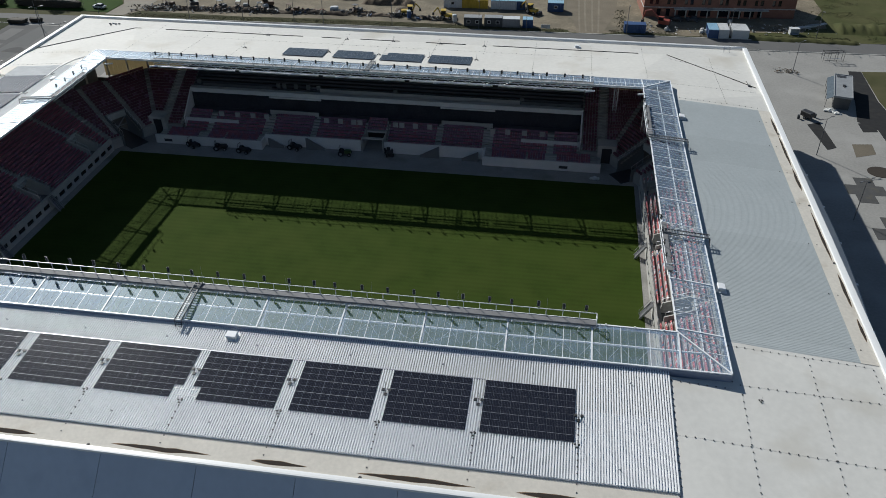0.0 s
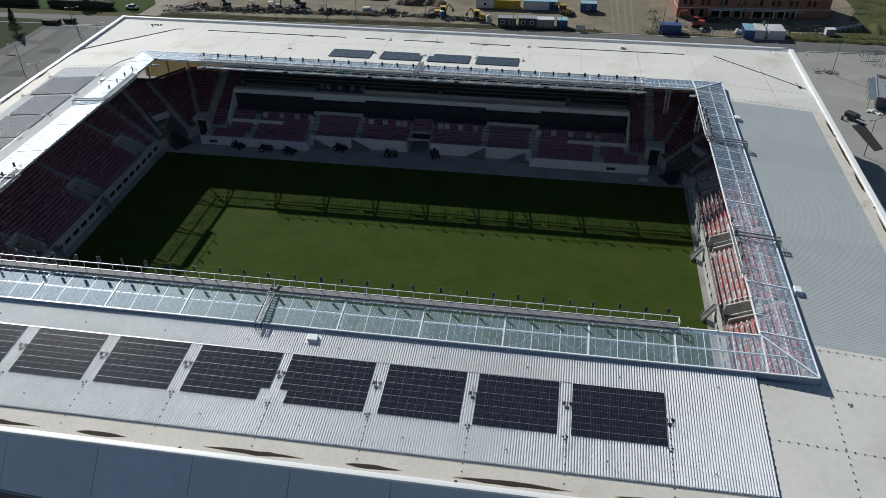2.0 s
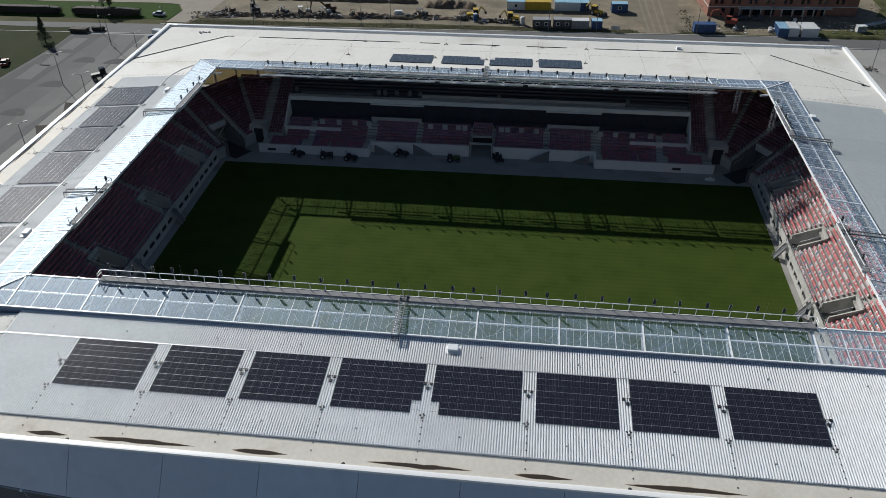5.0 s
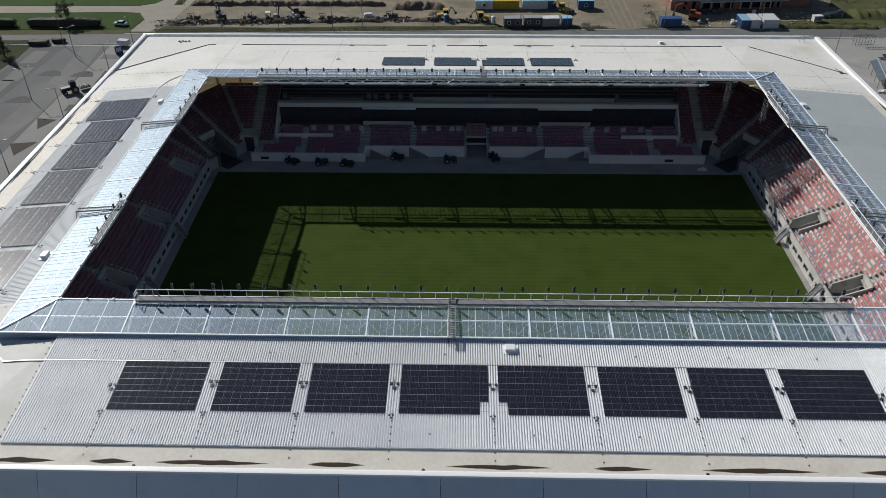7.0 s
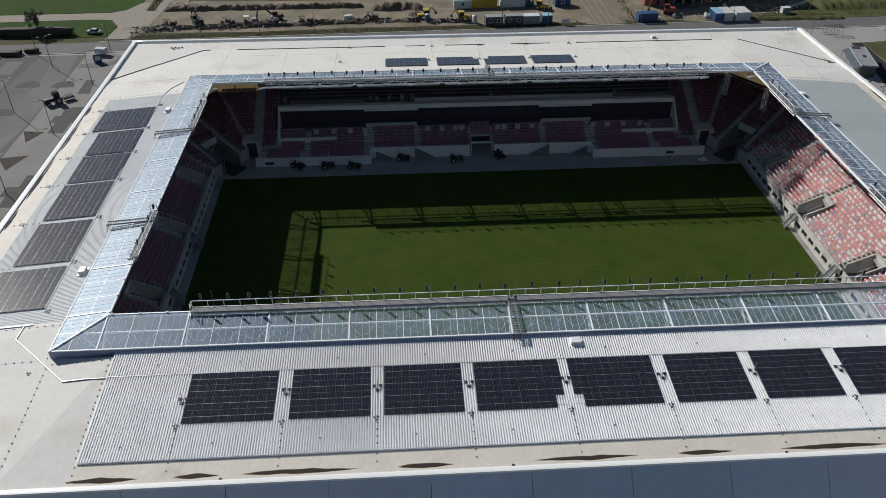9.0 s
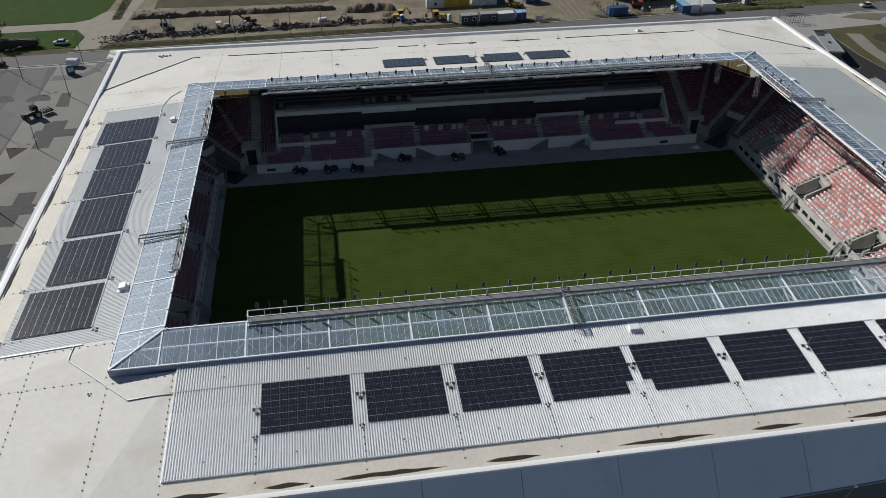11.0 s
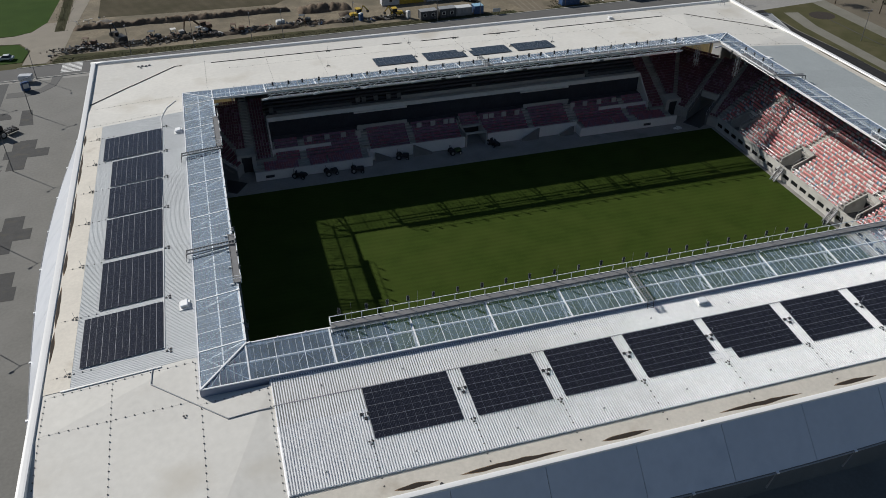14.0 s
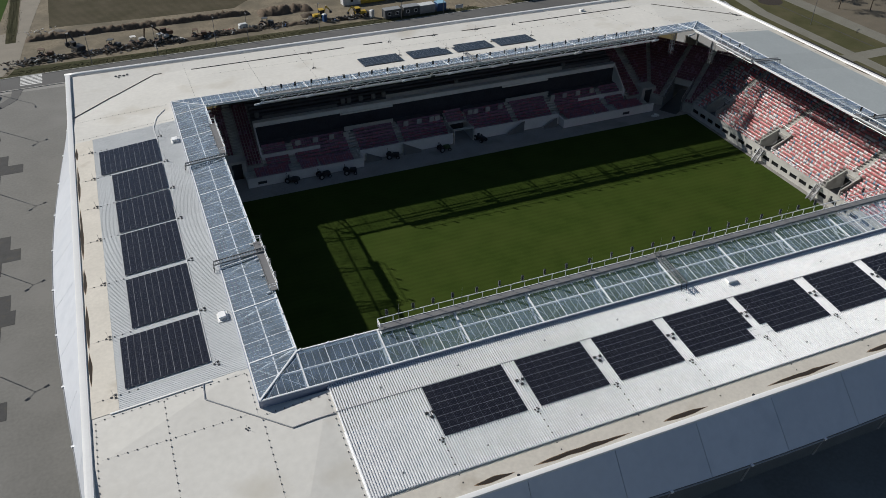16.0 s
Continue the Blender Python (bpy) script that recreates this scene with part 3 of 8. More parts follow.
def facade(side, u0, u1, k):
    root = tagged(empty("facade_" + {'S': 'south', 'N': 'north', 'E': 'east', 'W': 'west'}[side]),
                  "leaning facade of large smooth light metal panels", "facade", kind="structure")
    step = (u1 - u0) / k
    for i in range(k):
        bm = bmesh.new()
        n = 5
        a, b = u0 + i * step + 0.03, u0 + (i + 1) * step - 0.03
        grid = [[facade_point(side, a + (b - a) * x / n, y / 3) for x in range(n + 1)] for y in range(4)]
        sg = 0.12 if EDGE[side] > 0 else -0.12
        back = Vector((0, -sg, -0.05)) if side in 'SN' else Vector((-sg, 0, -0.05))
        v = [[bm.verts.new(p) for p in r] for r in grid]
        w = [[bm.verts.new(p + back) for p in r] for r in grid]
        for y in range(3):
            for x in range(n):
                bm.faces.new((v[y][x], v[y][x + 1], v[y + 1][x + 1], v[y + 1][x]))
                bm.faces.new((w[y][x], w[y + 1][x], w[y + 1][x + 1], w[y][x + 1]))
        rim = [(0, x) for x in range(n + 1)] + [(y, n) for y in range(1, 4)] + [(3, x) for x in range(n - 1, -1, -1)] + [(y, 0) for y in (2, 1)]
        for (y0, x0), (y1, x1) in zip(rim, rim[1:] + rim[:1]):
            bm.faces.new((v[y0][x0], v[y1][x1], w[y1][x1], w[y0][x0]))
        bmesh.ops.recalc_face_normals(bm, faces=bm.faces)
        part("facade_panel", bm, M_FACADE, root)
    bm = bmesh.new()
    n = 60
    for i in range(n):
        p, q = facade_point(side, u0 + (u1 - u0) * i / n, 1.03), facade_point(side, u0 + (u1 - u0) * (i + 1) / n, 1.03)
        rod(bm, p, q, 0.09, 5)
    part("lower_lip", bm, M_GREYST, root)
    # short tapered struts and brackets under the lip
    sg = 1 if EDGE[side] > 0 else -1
    inward = Vector((0, -sg, 0)) if side in 'SN' else Vector((-sg, 0, 0))
    gap = 10.4
    for i in range(int((u1 - u0) / gap)):
        p = facade_point(side, u0 + gap * (i + 0.5), 1.0)
        bm = bmesh.new()
        rod(bm, p, p + inward * 0.6 + Vector((0, 0, -3.6)), 0.07, 6, 0.11)
        part("raking_strut", bm, M_GREYST, root)
        bm = bmesh.new()
        q = p - inward * 0.12
        box(bm, q.x - 0.15, q.x + 0.15, q.y - 0.15, q.y + 0.15, q.z - 0.18, q.z + 0.02)
        part("strut_bracket", bm, M_WHITE, root)
    return root


facade('S', -78.0, 78.0, 15)
facade('W', -59.0, 66.5, 12)
facade('E', -59.0, 66.5, 12)
facade('N', -78.0, 78.0, 15)

# outer walls of the building below the facade
for nm, x0, x1, y0, y1, top in (("wall_south", -76.5, 76.5, -58.4, -58.0, 16.2), ("wall_north", -76.5, 76.5, 63.6, 64.0, 2.8),
                                ("wall_east", 76.1, 76.5, -58.0, 63.6, 6.0), ("wall_west", -76.5, -76.1, -58.0, 63.6, 6.0)):
    bm = bmesh.new()
    box(bm, x0, x1, y0, y1, -0.05, top)
    tagged(obj(nm, bm, M_CONCD), "dark grey concrete outer wall of the stadium", "wall", kind="structure")

# ---- glazed ring over the inner roof edge ----
BAY = 9.88


def canopy(side):
    h0 = CHX if side in 'SN' else CHY
    sname = {'S': 'south', 'N': 'north', 'E': 'east', 'W': 'west'}[side]
    root = tagged(empty("glass_canopy", Matrix.Translation(place(side, 0, 0, -1.0))), "translucent glazed canopy on white steel bars along the %s roof edge" % sname, "canopy", "glazed canopies over the stands")
    inv = root.matrix_basis.inverted()

    def add(name, bm, material, label=""):
        bm.transform(inv)
        bmesh.ops.recalc_face_normals(bm, faces=bm.faces)
        return part(name, bm, material, root, label)
    step = BAY / 12
    kk = int((h0 - 0.2) / step)
    us = [-h0] + [k * step for k in range(-kk, kk + 1)] + [h0]
    n = len(us) - 1

    def grid_of(u):
        return round(u / step)

    def clip(u, d):
        return max(-h0 + d, min(h0 - d, u))
    for i in range(n):
        for d0, d1 in ((0.05, RING / 2 - 0.05), (RING / 2 + 0.05, RING - 0.05)):
            q = [(clip(us[i] + 0.02, d0), d0), (clip(us[i + 1] - 0.02, d0), d0), (clip(us[i + 1] - 0.02, d1), d1), (clip(us[i] + 0.02, d1), d1)]
            if q[1][0] - q[0][0] < 0.1:
                continue
            if q[2][0] - q[3][0] < 0.02:
                q[2] = (q[2][0] + 0.02, d1)
            bm = bmesh.new()
            hexa(bm, [ring_at(side, u, d, -0.02) for u, d in q] + [ring_at(side, u, d, 0.0) for u, d in q])
            add("pane", bm, M_PANE)
    # glazing bars, heavier ones at each bay
    for i in range(n + 1):
        u = us[i]
        dmax = min(RING, h0 - abs(u))
        if dmax < 0.3:
            continue
        heavy, medium = grid_of(u) % 12 == 6, grid_of(u) % 4 == 2
        lift, wide, deep = (0.06, 0.17, 0.24) if heavy else (0.012, 0.07, 0.10) if medium else (0.012, 0.032, 0.05)
        bm = bmesh.new()
        bar(bm, ring_at(side, u, 0, lift), ring_at(side, u, dmax, lift), wide, deep)
        add("main_bar" if heavy else "rafter" if medium else "glazing_bar", bm, M_WHITE if heavy or medium else M_GLAZBAR)
        if medium and dmax > RING - 0.5:
            # struts fanning out below the middle beam
            bm = bmesh.new()
            for du in (-1.25, 1.25):
                rod(bm, ring_at(side, u, RING / 2, -0.2), ring_at(side, clip(u + du, 1.2), 1.2, -0.5), 0.03, 5)
            add("fan_strut", bm, M_GLAZBAR)
        if heavy and dmax > 3 and side == 'N':
            bm = bmesh.new()
            p = ring_at(side, u, RING - 0.1, -1.7)
            hexa(bm, [p + Vector(v) for v in ((-0.9, -0.1, 0.0), (0.9, -0.1, 0.25), (0.9, 0.15, 0.25), (-0.9, 0.15, 0.0), (-0.9, -0.1, 0.3), (0.9, -0.1, 0.5), (0.9, 0.15, 0.5), (-0.9, 0.15, 0.3))])
            add("sway_plate", bm, M_WHITE)
        if heavy and dmax > 3:
            # transverse truss hanging under the bay bar
            bm = bmesh.new()
            lo = [ring_at(side, u, 0.1, -1.75), ring_at(side, u, RING * 0.5, -1.05), ring_at(side, u, RING - 0.1, -0.3)]
            hi = [ring_at(side, u, 0.1, -0.15), ring_at(side, u, RING * 0.5, -0.15), ring_at(side, u, RING - 0.1, -0.15)]
            for a, b, r in ((lo[0], lo[1], 0.12), (lo[1], lo[2], 0.12), (hi[0], hi[2], 0.1), (hi[0], lo[1], 0.05), (hi[1], lo[1], 0.05)):
                rod(bm, a, b, r, 6)
            add("bay_truss", bm, M_WHITE)
    # wind bracing below the glass
    heavies = [u for u in us if grid_of(u) % 12 == 6]
    bm = bmesh.new()
    for a, b in zip(heavies, heavies[1:]):
        m = (a + b) / 2
        if min(h0 - abs(a), h0 - abs(b)) < RING:
            continue
        for (ua, da), (ub, db) in (((a, 0.2), (m, RING / 2)), ((m, RING / 2), (b, 0.2)), ((a, RING - 0.2), (m, RING / 2)), ((m, RING / 2), (b, RING - 0.2))):
            rod(bm, ring_at(side, ua, da, -0.35), ring_at(side, ub, db, -0.3), 0.022, 5)
    add("wind_bracing", bm, M_GLAZBAR)
    for nm, d, w, h, mt in (("outer_trim", 0.0, 0.16, 0.16, M_WHITE), ("middle_beam", RING / 2, 0.16, 0.2, M_WHITE), ("inner_trim", RING, 0.18, 0.22, M_WHITE)):
        bm = bmesh.new()
        top = -0.05 if nm == "middle_beam" else 0.06
        bar(bm, ring_at(side, -h0 + d, d, top), ring_at(side, h0 - d, d, top), w, h)
        add(nm, bm, mt)
    # clamps along the inner trim
    bc = bmesh.new()
    box(bc, -0.08, 0.08, -0.09, 0.09, 0, 0.16)
    clamp = mesh_of(bc, "edge_clamp", M_WHITE)
    for i in range(int((h0 - RING) * 2 / 3.33) + 1):
        share("edge_clamp", clamp, inv @ Matrix.Translation(ring_at(side, -(h0 - RING) + 0.4 + i * 3.33, RING - 0.02, 0.06)), root)
    # fascia at the foot
    bm = bmesh.new()
    a, b = ring_at(side, -h0, 0), ring_at(side, h0, 0)
    for (p, q) in ((a, b),):
        z0, z1 = ZR - 0.65, ZG0 - 0.08
        dv = (q - p).normalized()
        s = Vector((-dv.y, dv.x, 0)) * 0.12
        hexa(bm, [Vector((*(v.xy), z0)) for v in (p - s, q - s, q + s, p + s)] + [Vector((*(v.xy), z1)) for v in (p - s, q - s, q + s, p + s)])
    add("fascia", bm, M_FASCIA, "blue grey metal fascia")
    # tube under the inner edge; the far side has a lattice girder behind its catwalk
    bm = bmesh.new()
    L = h0 - RING
    rod(bm, ring_at(side, -L, RING - 0.12, -0.3), ring_at(side, L, RING - 0.12, -0.3), 0.13, 8)
    add("edge_tube", bm, M_WHITE)
    if side == 'N':
        bm = bmesh.new()
        rod(bm, ring_at(side, -44.2, RING - 0.15, -1.2), ring_at(side, 44.9, RING - 0.15, -1.2), 0.08, 6)
        k = 52
        for i in range(k):
            ua, ub = -44.2 + 89.1 * i / k, -44.2 + 89.1 * (i + 1) / k
            rod(bm, ring_at(side, ua, RING - 0.15, -0.3 if i % 2 else -1.2), ring_at(side, ub, RING - 0.15, -1.2 if i % 2 else -0.3), 0.05, 5)
        add("lattice_girder", bm, M_WHITE)
    # braces fanning out under the corner glass
    bm = bmesh.new()
    for e in (-1, 1):
        c = ring_at(side, e * (h0 - RING / 2), RING / 2, -0.3)
        for du, d in ((0.9, 0.3), (RING, 0.3), (RING + 1.6, RING / 2), (RING + 0.2, RING - 0.3)):
            rod(bm, c, ring_at(side, e * (h0 - du), d, -0.3), 0.045, 5)
    add("corner_brace", bm, M_WHITE)
    # hip bars at the corners
    if side in 'SN':
        for e in (-1, 1):
            bm = bmesh.new()
            bar(bm, ring_at(side, e * h0, 0, 0.12), ring_at(side, e * (h0 - RING), RING, 0.12), 0.2, 0.2)
            add("hip_bar", bm, M_WHITE)
    return root


for s in 'SNEW':
    canopy(s)

# ---- catwalks with floodlights ----


def side_frame(side, u, d, z):
    p = ring_at(side, u, d)
    rot = {'S': 0, 'N': 180, 'E': 90, 'W': -90}[side]
    return pose(p.x, p.y, z, 0, 0, rot)


def catwalk(side, u0, u1, label):
    """x along the side, y towards the pitch."""
    top = 1.2 if side == 'N' else 1.0
    c = (u0 + u1) / 2
    L = (u1 - u0) / 2
    root = tagged(empty("catwalk", side_frame(side, c, RING - 0.5, 20.35)), label, "catwalk", "catwalks on the inner roof edge")
    bm = bmesh.new()
    box(bm, -L, L, 0, 1.0, -0.06, 0.0)
    part("deck", bm, M_GRATE, root)
    for y, mt in ((0.0, M_GRATE), (1.0, M_WHITE)):
        bm = bmesh.new()
        box(bm, -L, L, y - 0.04, y + 0.04, -0.14, 0.06)
        part("edge_beam", bm, mt, root)
    rails = ((0.0, "back_rail"), (1.0, "front_rail")) if side == 'N' else ((1.0, "front_rail"),)
    for y, nm in rails:
        bm = bmesh.new()
        rod(bm, (-L, y, top), (L, y, top), 0.055, 6)
        for e in (-L, L):
            rod(bm, (e, y, 0.6), (e, y, top), 0.04, 6)
        part(nm, bm, M_WHITE, root)
    for e in (-L, L):
        bm = bmesh.new()
        for h in (0.6, top):
            rod(bm, (e, 0, h), (e, 1.0, h), 0.045, 6)
        for y in (0.0, 1.0):
            rod(bm, (e, y, -0.1), (e, y, top), 0.045, 6)
        part("end_rail", bm, M_WHITE, root)
    k = max(2, round(2 * L / 2.0))
    bp = bmesh.new()
    rod(bp, (0, 0, -0.2), (0, 0, top), 0.05, 5)
    post = mesh_of(bp, "post", M_WHITE)
    for i in range(k + 1):
        for y, nm in rails:
            share("post", post, Matrix.Translation((-L + 2 * L * i / k, y, 0)), root)
    bm = bmesh.new()
    n = max(2, round(2 * L / 1.6))
    for i in range(n):
        a, b = -L + 2 * L * i / n, -L + 2 * L * (i + 1) / n
        rod(bm, (a, 0.5, -0.2 if i % 2 else -0.9), (b, 0.5, -0.9 if i % 2 else -0.2), 0.045, 5)
    rod(bm, (-L, 0.5, -0.9), (L, 0.5, -0.9), 0.07, 6)
    part("under_lattice", bm, M_WHITE, root)
    for i in range(0, k + 1, 2):
        bm = bmesh.new()
        x = -L + 2 * L * i / k
        box(bm, x - 0.06, x + 0.06, -0.5, 0.1, -0.28, -0.14)
        part("hanger", bm, M_WHITE, root)
    return root


def floodlight_meshes():
    """A narrow lamp, its lens and the tall yoke that holds two of them, one above the other."""
    bm = bmesh.new()
    box(bm, -0.15, 0.15, -0.09, 0.1, -0.17, 0.17)
    bmesh.ops.bevel(bm, geom=bm.edges[:], offset=0.03, segments=1, affect='EDGES')
    lamp = mesh_of(bm, "lamp", M_DARK)
    bm = bmesh.new()
    box(bm, -0.12, 0.12, 0.101, 0.112, -0.135, 0.135)
    lens = mesh_of(bm, "lens", M_GLASSDK)
    bm = bmesh.new()
    rod(bm, (0, 0, -0.1), (0, 0, 0.34), 0.03, 6)
    box(bm, -0.185, 0.185, -0.03, 0.03, 0.31, 0.35)
    for x in (-0.175, 0.175):
        box(bm, x - 0.015, x + 0.015, -0.03, 0.03, 0.34, 1.04)
    return lamp, lens, mesh_of(bm, "bracket", M_GREYST)


LAMP, LENS, BRACKET = floodlight_meshes()


def floodlight(m):
    r = tagged(empty("floodlight", m), "two dark stacked box lamps on a stem above a catwalk rail", "floodlight", "stadium floodlights")
    for z in (0.53, 0.91):
        share("lens", LENS, Matrix(), share("lamp", LAMP, pose(0, 0, z, -18), r))
    share("bracket", BRACKET, Matrix(), r)


rng = random.Random(4)
for s in 'SN':
    catwalk(s, -44.2, 44.9, "long steel catwalk with white rails carrying floodlights")
    u = -43.0
    while u < 44.5:
        p = ring_at(s, u, RING + 0.52)
        floodlight(pose(p.x, p.y, 21.15 if s == 'N' else 21.3, rng.uniform(-6, 6), 0, {'S': 0, 'N': 180}[s] + rng.uniform(-25, 25)))
        u += rng.choice((2.6, 3.0, 3.2, 3.4))
for s in 'EW':
    for u0, u1 in ((15.3, 26.8), (-23.4, -12.0)):
        catwalk(s, u0, u1, "short steel catwalk with white rails carrying floodlights")
        for k in range(4):
            p = ring_at(s, u0 + 1.0 + k * 3.0, RING + 0.52)
            floodlight(pose(p.x, p.y, 21.35, 0, 0, {'E': 90, 'W': -90}[s] + rng.uniform(-25, 25)))
# thin lightning spikes on the catwalks
bm = bmesh.new()
rod(bm, (0, 0, 0), (0, 0, 2.6), 0.022, 5, 0.008)
box(bm, -0.06, 0.06, -0.06, 0.06, 0.0, 0.12)
SPIKE = mesh_of(bm, "lightning_spike", M_GREYST)
for s in 'SN':
    for u in (-41.5, -33.2, -14.6, -3.9, 7.0, 17.8, 28.4, 39.0):
        p = ring_at(s, u, RING + 0.45)
        tagged(share("lightning_spike", SPIKE, Matrix.Translation((p.x, p.y, 20.4))), "thin grey lightning spike on a catwalk", "lightning spike", "lightning spikes")


def gangway(side, u):
    """A ladder bridge across the glazing, x across it, y towards the pitch."""
    L = RING + 1.2
    root = tagged(empty("gangway", side_frame(side, u, -0.7, 19.95)), "grey metal gangway ladder bridging the glazed canopy", "gangway", "gangways over the glazing")
    for x, nm in ((-0.42, "stringer"), (0.42, "stringer")):
        bm = bmesh.new()
        hexa(bm, [Vector(p) for p in ((x - 0.04, 0, -0.1), (x + 0.04, 0, -0.1), (x + 0.04, L, 0.45), (x - 0.04, L, 0.45), (x - 0.04, 0, 0.12), (x + 0.04, 0, 0.12), (x + 0.04, L, 0.67), (x - 0.04, L, 0.67))])
        part(nm, bm, M_GALV, root)
    br = bmesh.new()
    box(br, -0.42, 0.42, -0.06, 0.06, 0, 0.05)
    rung = mesh_of(br, "rung", M_GALV)
    k = 17
    for i in range(k):
        share("rung", rung, Matrix.Translation((0, 0.2 + (L - 0.4) * i / (k - 1), 0.02 + 0.55 * i / (k - 1))), root)
    bm = bmesh.new()
    for x in (-0.42, 0.42):
        rod(bm, (x, -0.15, -1.15), (x, 0.1, 0.05), 0.045, 6)
    for h in (-0.9, -0.6, -0.3):
        rod(bm, (-0.42, -0.1, h), (0.42, -0.1, h), 0.03, 5)
    part("foot_ladder", bm, M_DARK, root)


gangway('S', -4.5)
gangway('N', 0.6)
for s in 'EW':
    for u in (14.4, -14.3):
        gangway(s, u)

# ---- solar arrays ----
MW, MH = 0.985, 1.73


def make_module():
    """A half-cut module: two dark glass halves on a pale frame that shows at both ends and across the middle."""
    bm = bmesh.new()
    box(bm, 0.006, MW - 0.006, 0.002, MH - 0.002, 0.0, 0.036)
    n0 = len(bm.faces)
    for y0, y1 in ((0.016, MH / 2 - 0.028), (MH / 2 + 0.028, MH - 0.016)):
        box(bm, 0.014, MW - 0.014, y0, y1, 0.004, 0.042)
    for i, f in enumerate(bm.faces):
        f.material_index = 0 if i < n0 else 1
    me = bpy.data.meshes.new("solar_module")
    bm.to_mesh(me)
    bm.free()
    for m in (M_SOLEDGE, M_SOLAR):
        me.materials.append(m)
    return me


MODULE = make_module()


def solar_array(side, u0, d0, cols, rows, skip=(), lift=0.16, mw=MW, pitch=MH + 0.035, reach=0.15):
    """Modules stand upright down the slope, on rails that run along the side."""
    wide = cols * mw
    root = tagged(empty("solar_array", roof_frame(side, u0 + wide / 2, d0, lift)), "dark solar panel array on rails over the roof", "solar array", "solar arrays on the roof")
    size = Matrix.Diagonal((mw / MW, (pitch - 0.02) / MH, 1, 1))
    for i in range(cols):
        for j in range(rows):
            if (i, j) not in skip:
                share("solar_module", MODULE, Matrix.Translation((-wide / 2 + i * mw, j * pitch, 0)) @ size, root)
    for j in range(rows * 2):
        y = (j + 0.5) * pitch / 2
        bm = bmesh.new()
        box(bm, -wide / 2 - reach, wide / 2 + reach, y - 0.02, y + 0.02, -0.055, -0.005)
        part("mounting_rail", bm, M_ALU, root)


SGAP = [(-42.3, 10, ()), (-30.75, 9, ()), (-20.35, 9, ()), (-10.0, 10, ((9, 3),)), (1.0, 10, ((0, 3),)), (12.45, 9, ()), (22.75, 9, ()), (33.1, 10, ())]
for u0, cols, skip in SGAP:
    fl = roof_frame('S', 0, 5, 0)
    mirror = fl.col[0].x < 0
    solar_array('S', u0, 3.55, cols, 4, tuple((cols - 1 - i if mirror else i, j) for i, j in skip), lift=0.28)
for far, near, d1 in ((28.6, 20.3, 13.8), (19.4, 11.0, 12.2), (10.4, 1.6, 12.2), (0.9, -9.4, 12.2), (-10.5, -21.0, 12.2), (-22.2, -31.3, 13.8)):
    cols = round((far - near) / MW)
    rows = 5 if d1 < 13 else 6
    solar_array('W', near, 4.1, cols, rows, mw=(far - near) / cols, pitch=(d1 - 4.1) / rows)
for u0, skip in ((-20.3, ()), (-9.3, ((8, 2),)), (0.9, ((0, 2),)), (11.2, ())):
    fl = roof_frame('N', 0, 5, 0)
    mirror = fl.col[0].x < 0
    solar_array('N', u0, 5.0, 9, 3, tuple((8 - i if mirror else i, j) for i, j in skip))

# ---- roof furniture ----


def roof_vent(side, u, d, sx=1.15, sy=0.85, lift=0.1):
    root = tagged(empty("roof_vent", roof_frame(side, u, d, lift)), "white box roof vent with a sloping cap", "roof vent", "vents on the roof")
    bm = bmesh.new()
    box(bm, -sx / 2, sx / 2, -sy / 2, sy / 2, -0.05, 0.34)
    part("body", bm, M_WALLW, root)
    bm = bmesh.new()
    hexa(bm, [Vector(p) for p in ((-sx * .58, -sy * .58, .35), (sx * .58, -sy * .58, .35), (sx * .58, sy * .58, .35), (-sx * .58, sy * .58, .35),
                                  (-sx * .5, -sy * .5, .5), (sx * .5, -sy * .5, .5), (sx * .5, sy * .5, .45), (-sx * .5, sy * .5, .45))])
    part("cap", bm, M_WHITE, root)
    bm = bmesh.new()
    box(bm, -sx * 0.8, sx * 0.8, -sy * 0.8, sy * 0.8, -0.03, 0.02)
    part("flashing", bm, M_PARAPET, root)


roof_vent('S', 2.6, 0.9, lift=0.2)
for s in 'WE':
    roof_vent(s, 26.2, 1.2)
    roof_vent(s, -24.0, 1.4)


def roof_anchor(side, u, d, size=0.75):
    root = tagged(empty("roof_anchor", roof_frame(side, u, d, 0.21 if side == 'S' and abs(u) < 53 else 0.02) @ Matrix.Scale(size, 4)), "small black ballasted lightning rod on the roof", "lightning rod", "lightning rods on the roof")
    for a in (90, 210, 330):
        bm = bmesh.new()
        x, y = 0.42 * math.cos(radians(a)), 0.42 * math.sin(radians(a))
        box(bm, x - 0.16, x + 0.16, y - 0.16, y + 0.16, 0.0, 0.14)
        rod(bm, (x, y, 0.1), (0, 0, 0.5), 0.025, 5)
        part("ballast_foot", bm, M_DARK, root)
    bm = bmesh.new()
    rod(bm, (0, 0, 0.1), (0, 0, 1.6), 0.025, 5)
    part("rod", bm, M_GREYST, root)


for u in S_LINES[1:-1]:
    roof_anchor('S', u, 6.6 if abs(u) < 40 else 7.3, 1.0)
    roof_anchor('S', u - 0.1, 10.9, 0.6)
for u in (-11, 0, 11, 21, -30):
    roof_anchor('N', u, 9.0)
    roof_anchor('N', u * 0.98 + 1, 19.5)
for u in W_LINES[1:-1]:
    roof_anchor('W', u, 3.4)
    roof_anchor('W', u, 15.0)
for u, d in ((62.9, 1.7), (-61.6, 1.7)):
    roof_anchor('S', u, d, 0.45)

# conductor wires with holders, running over the roof


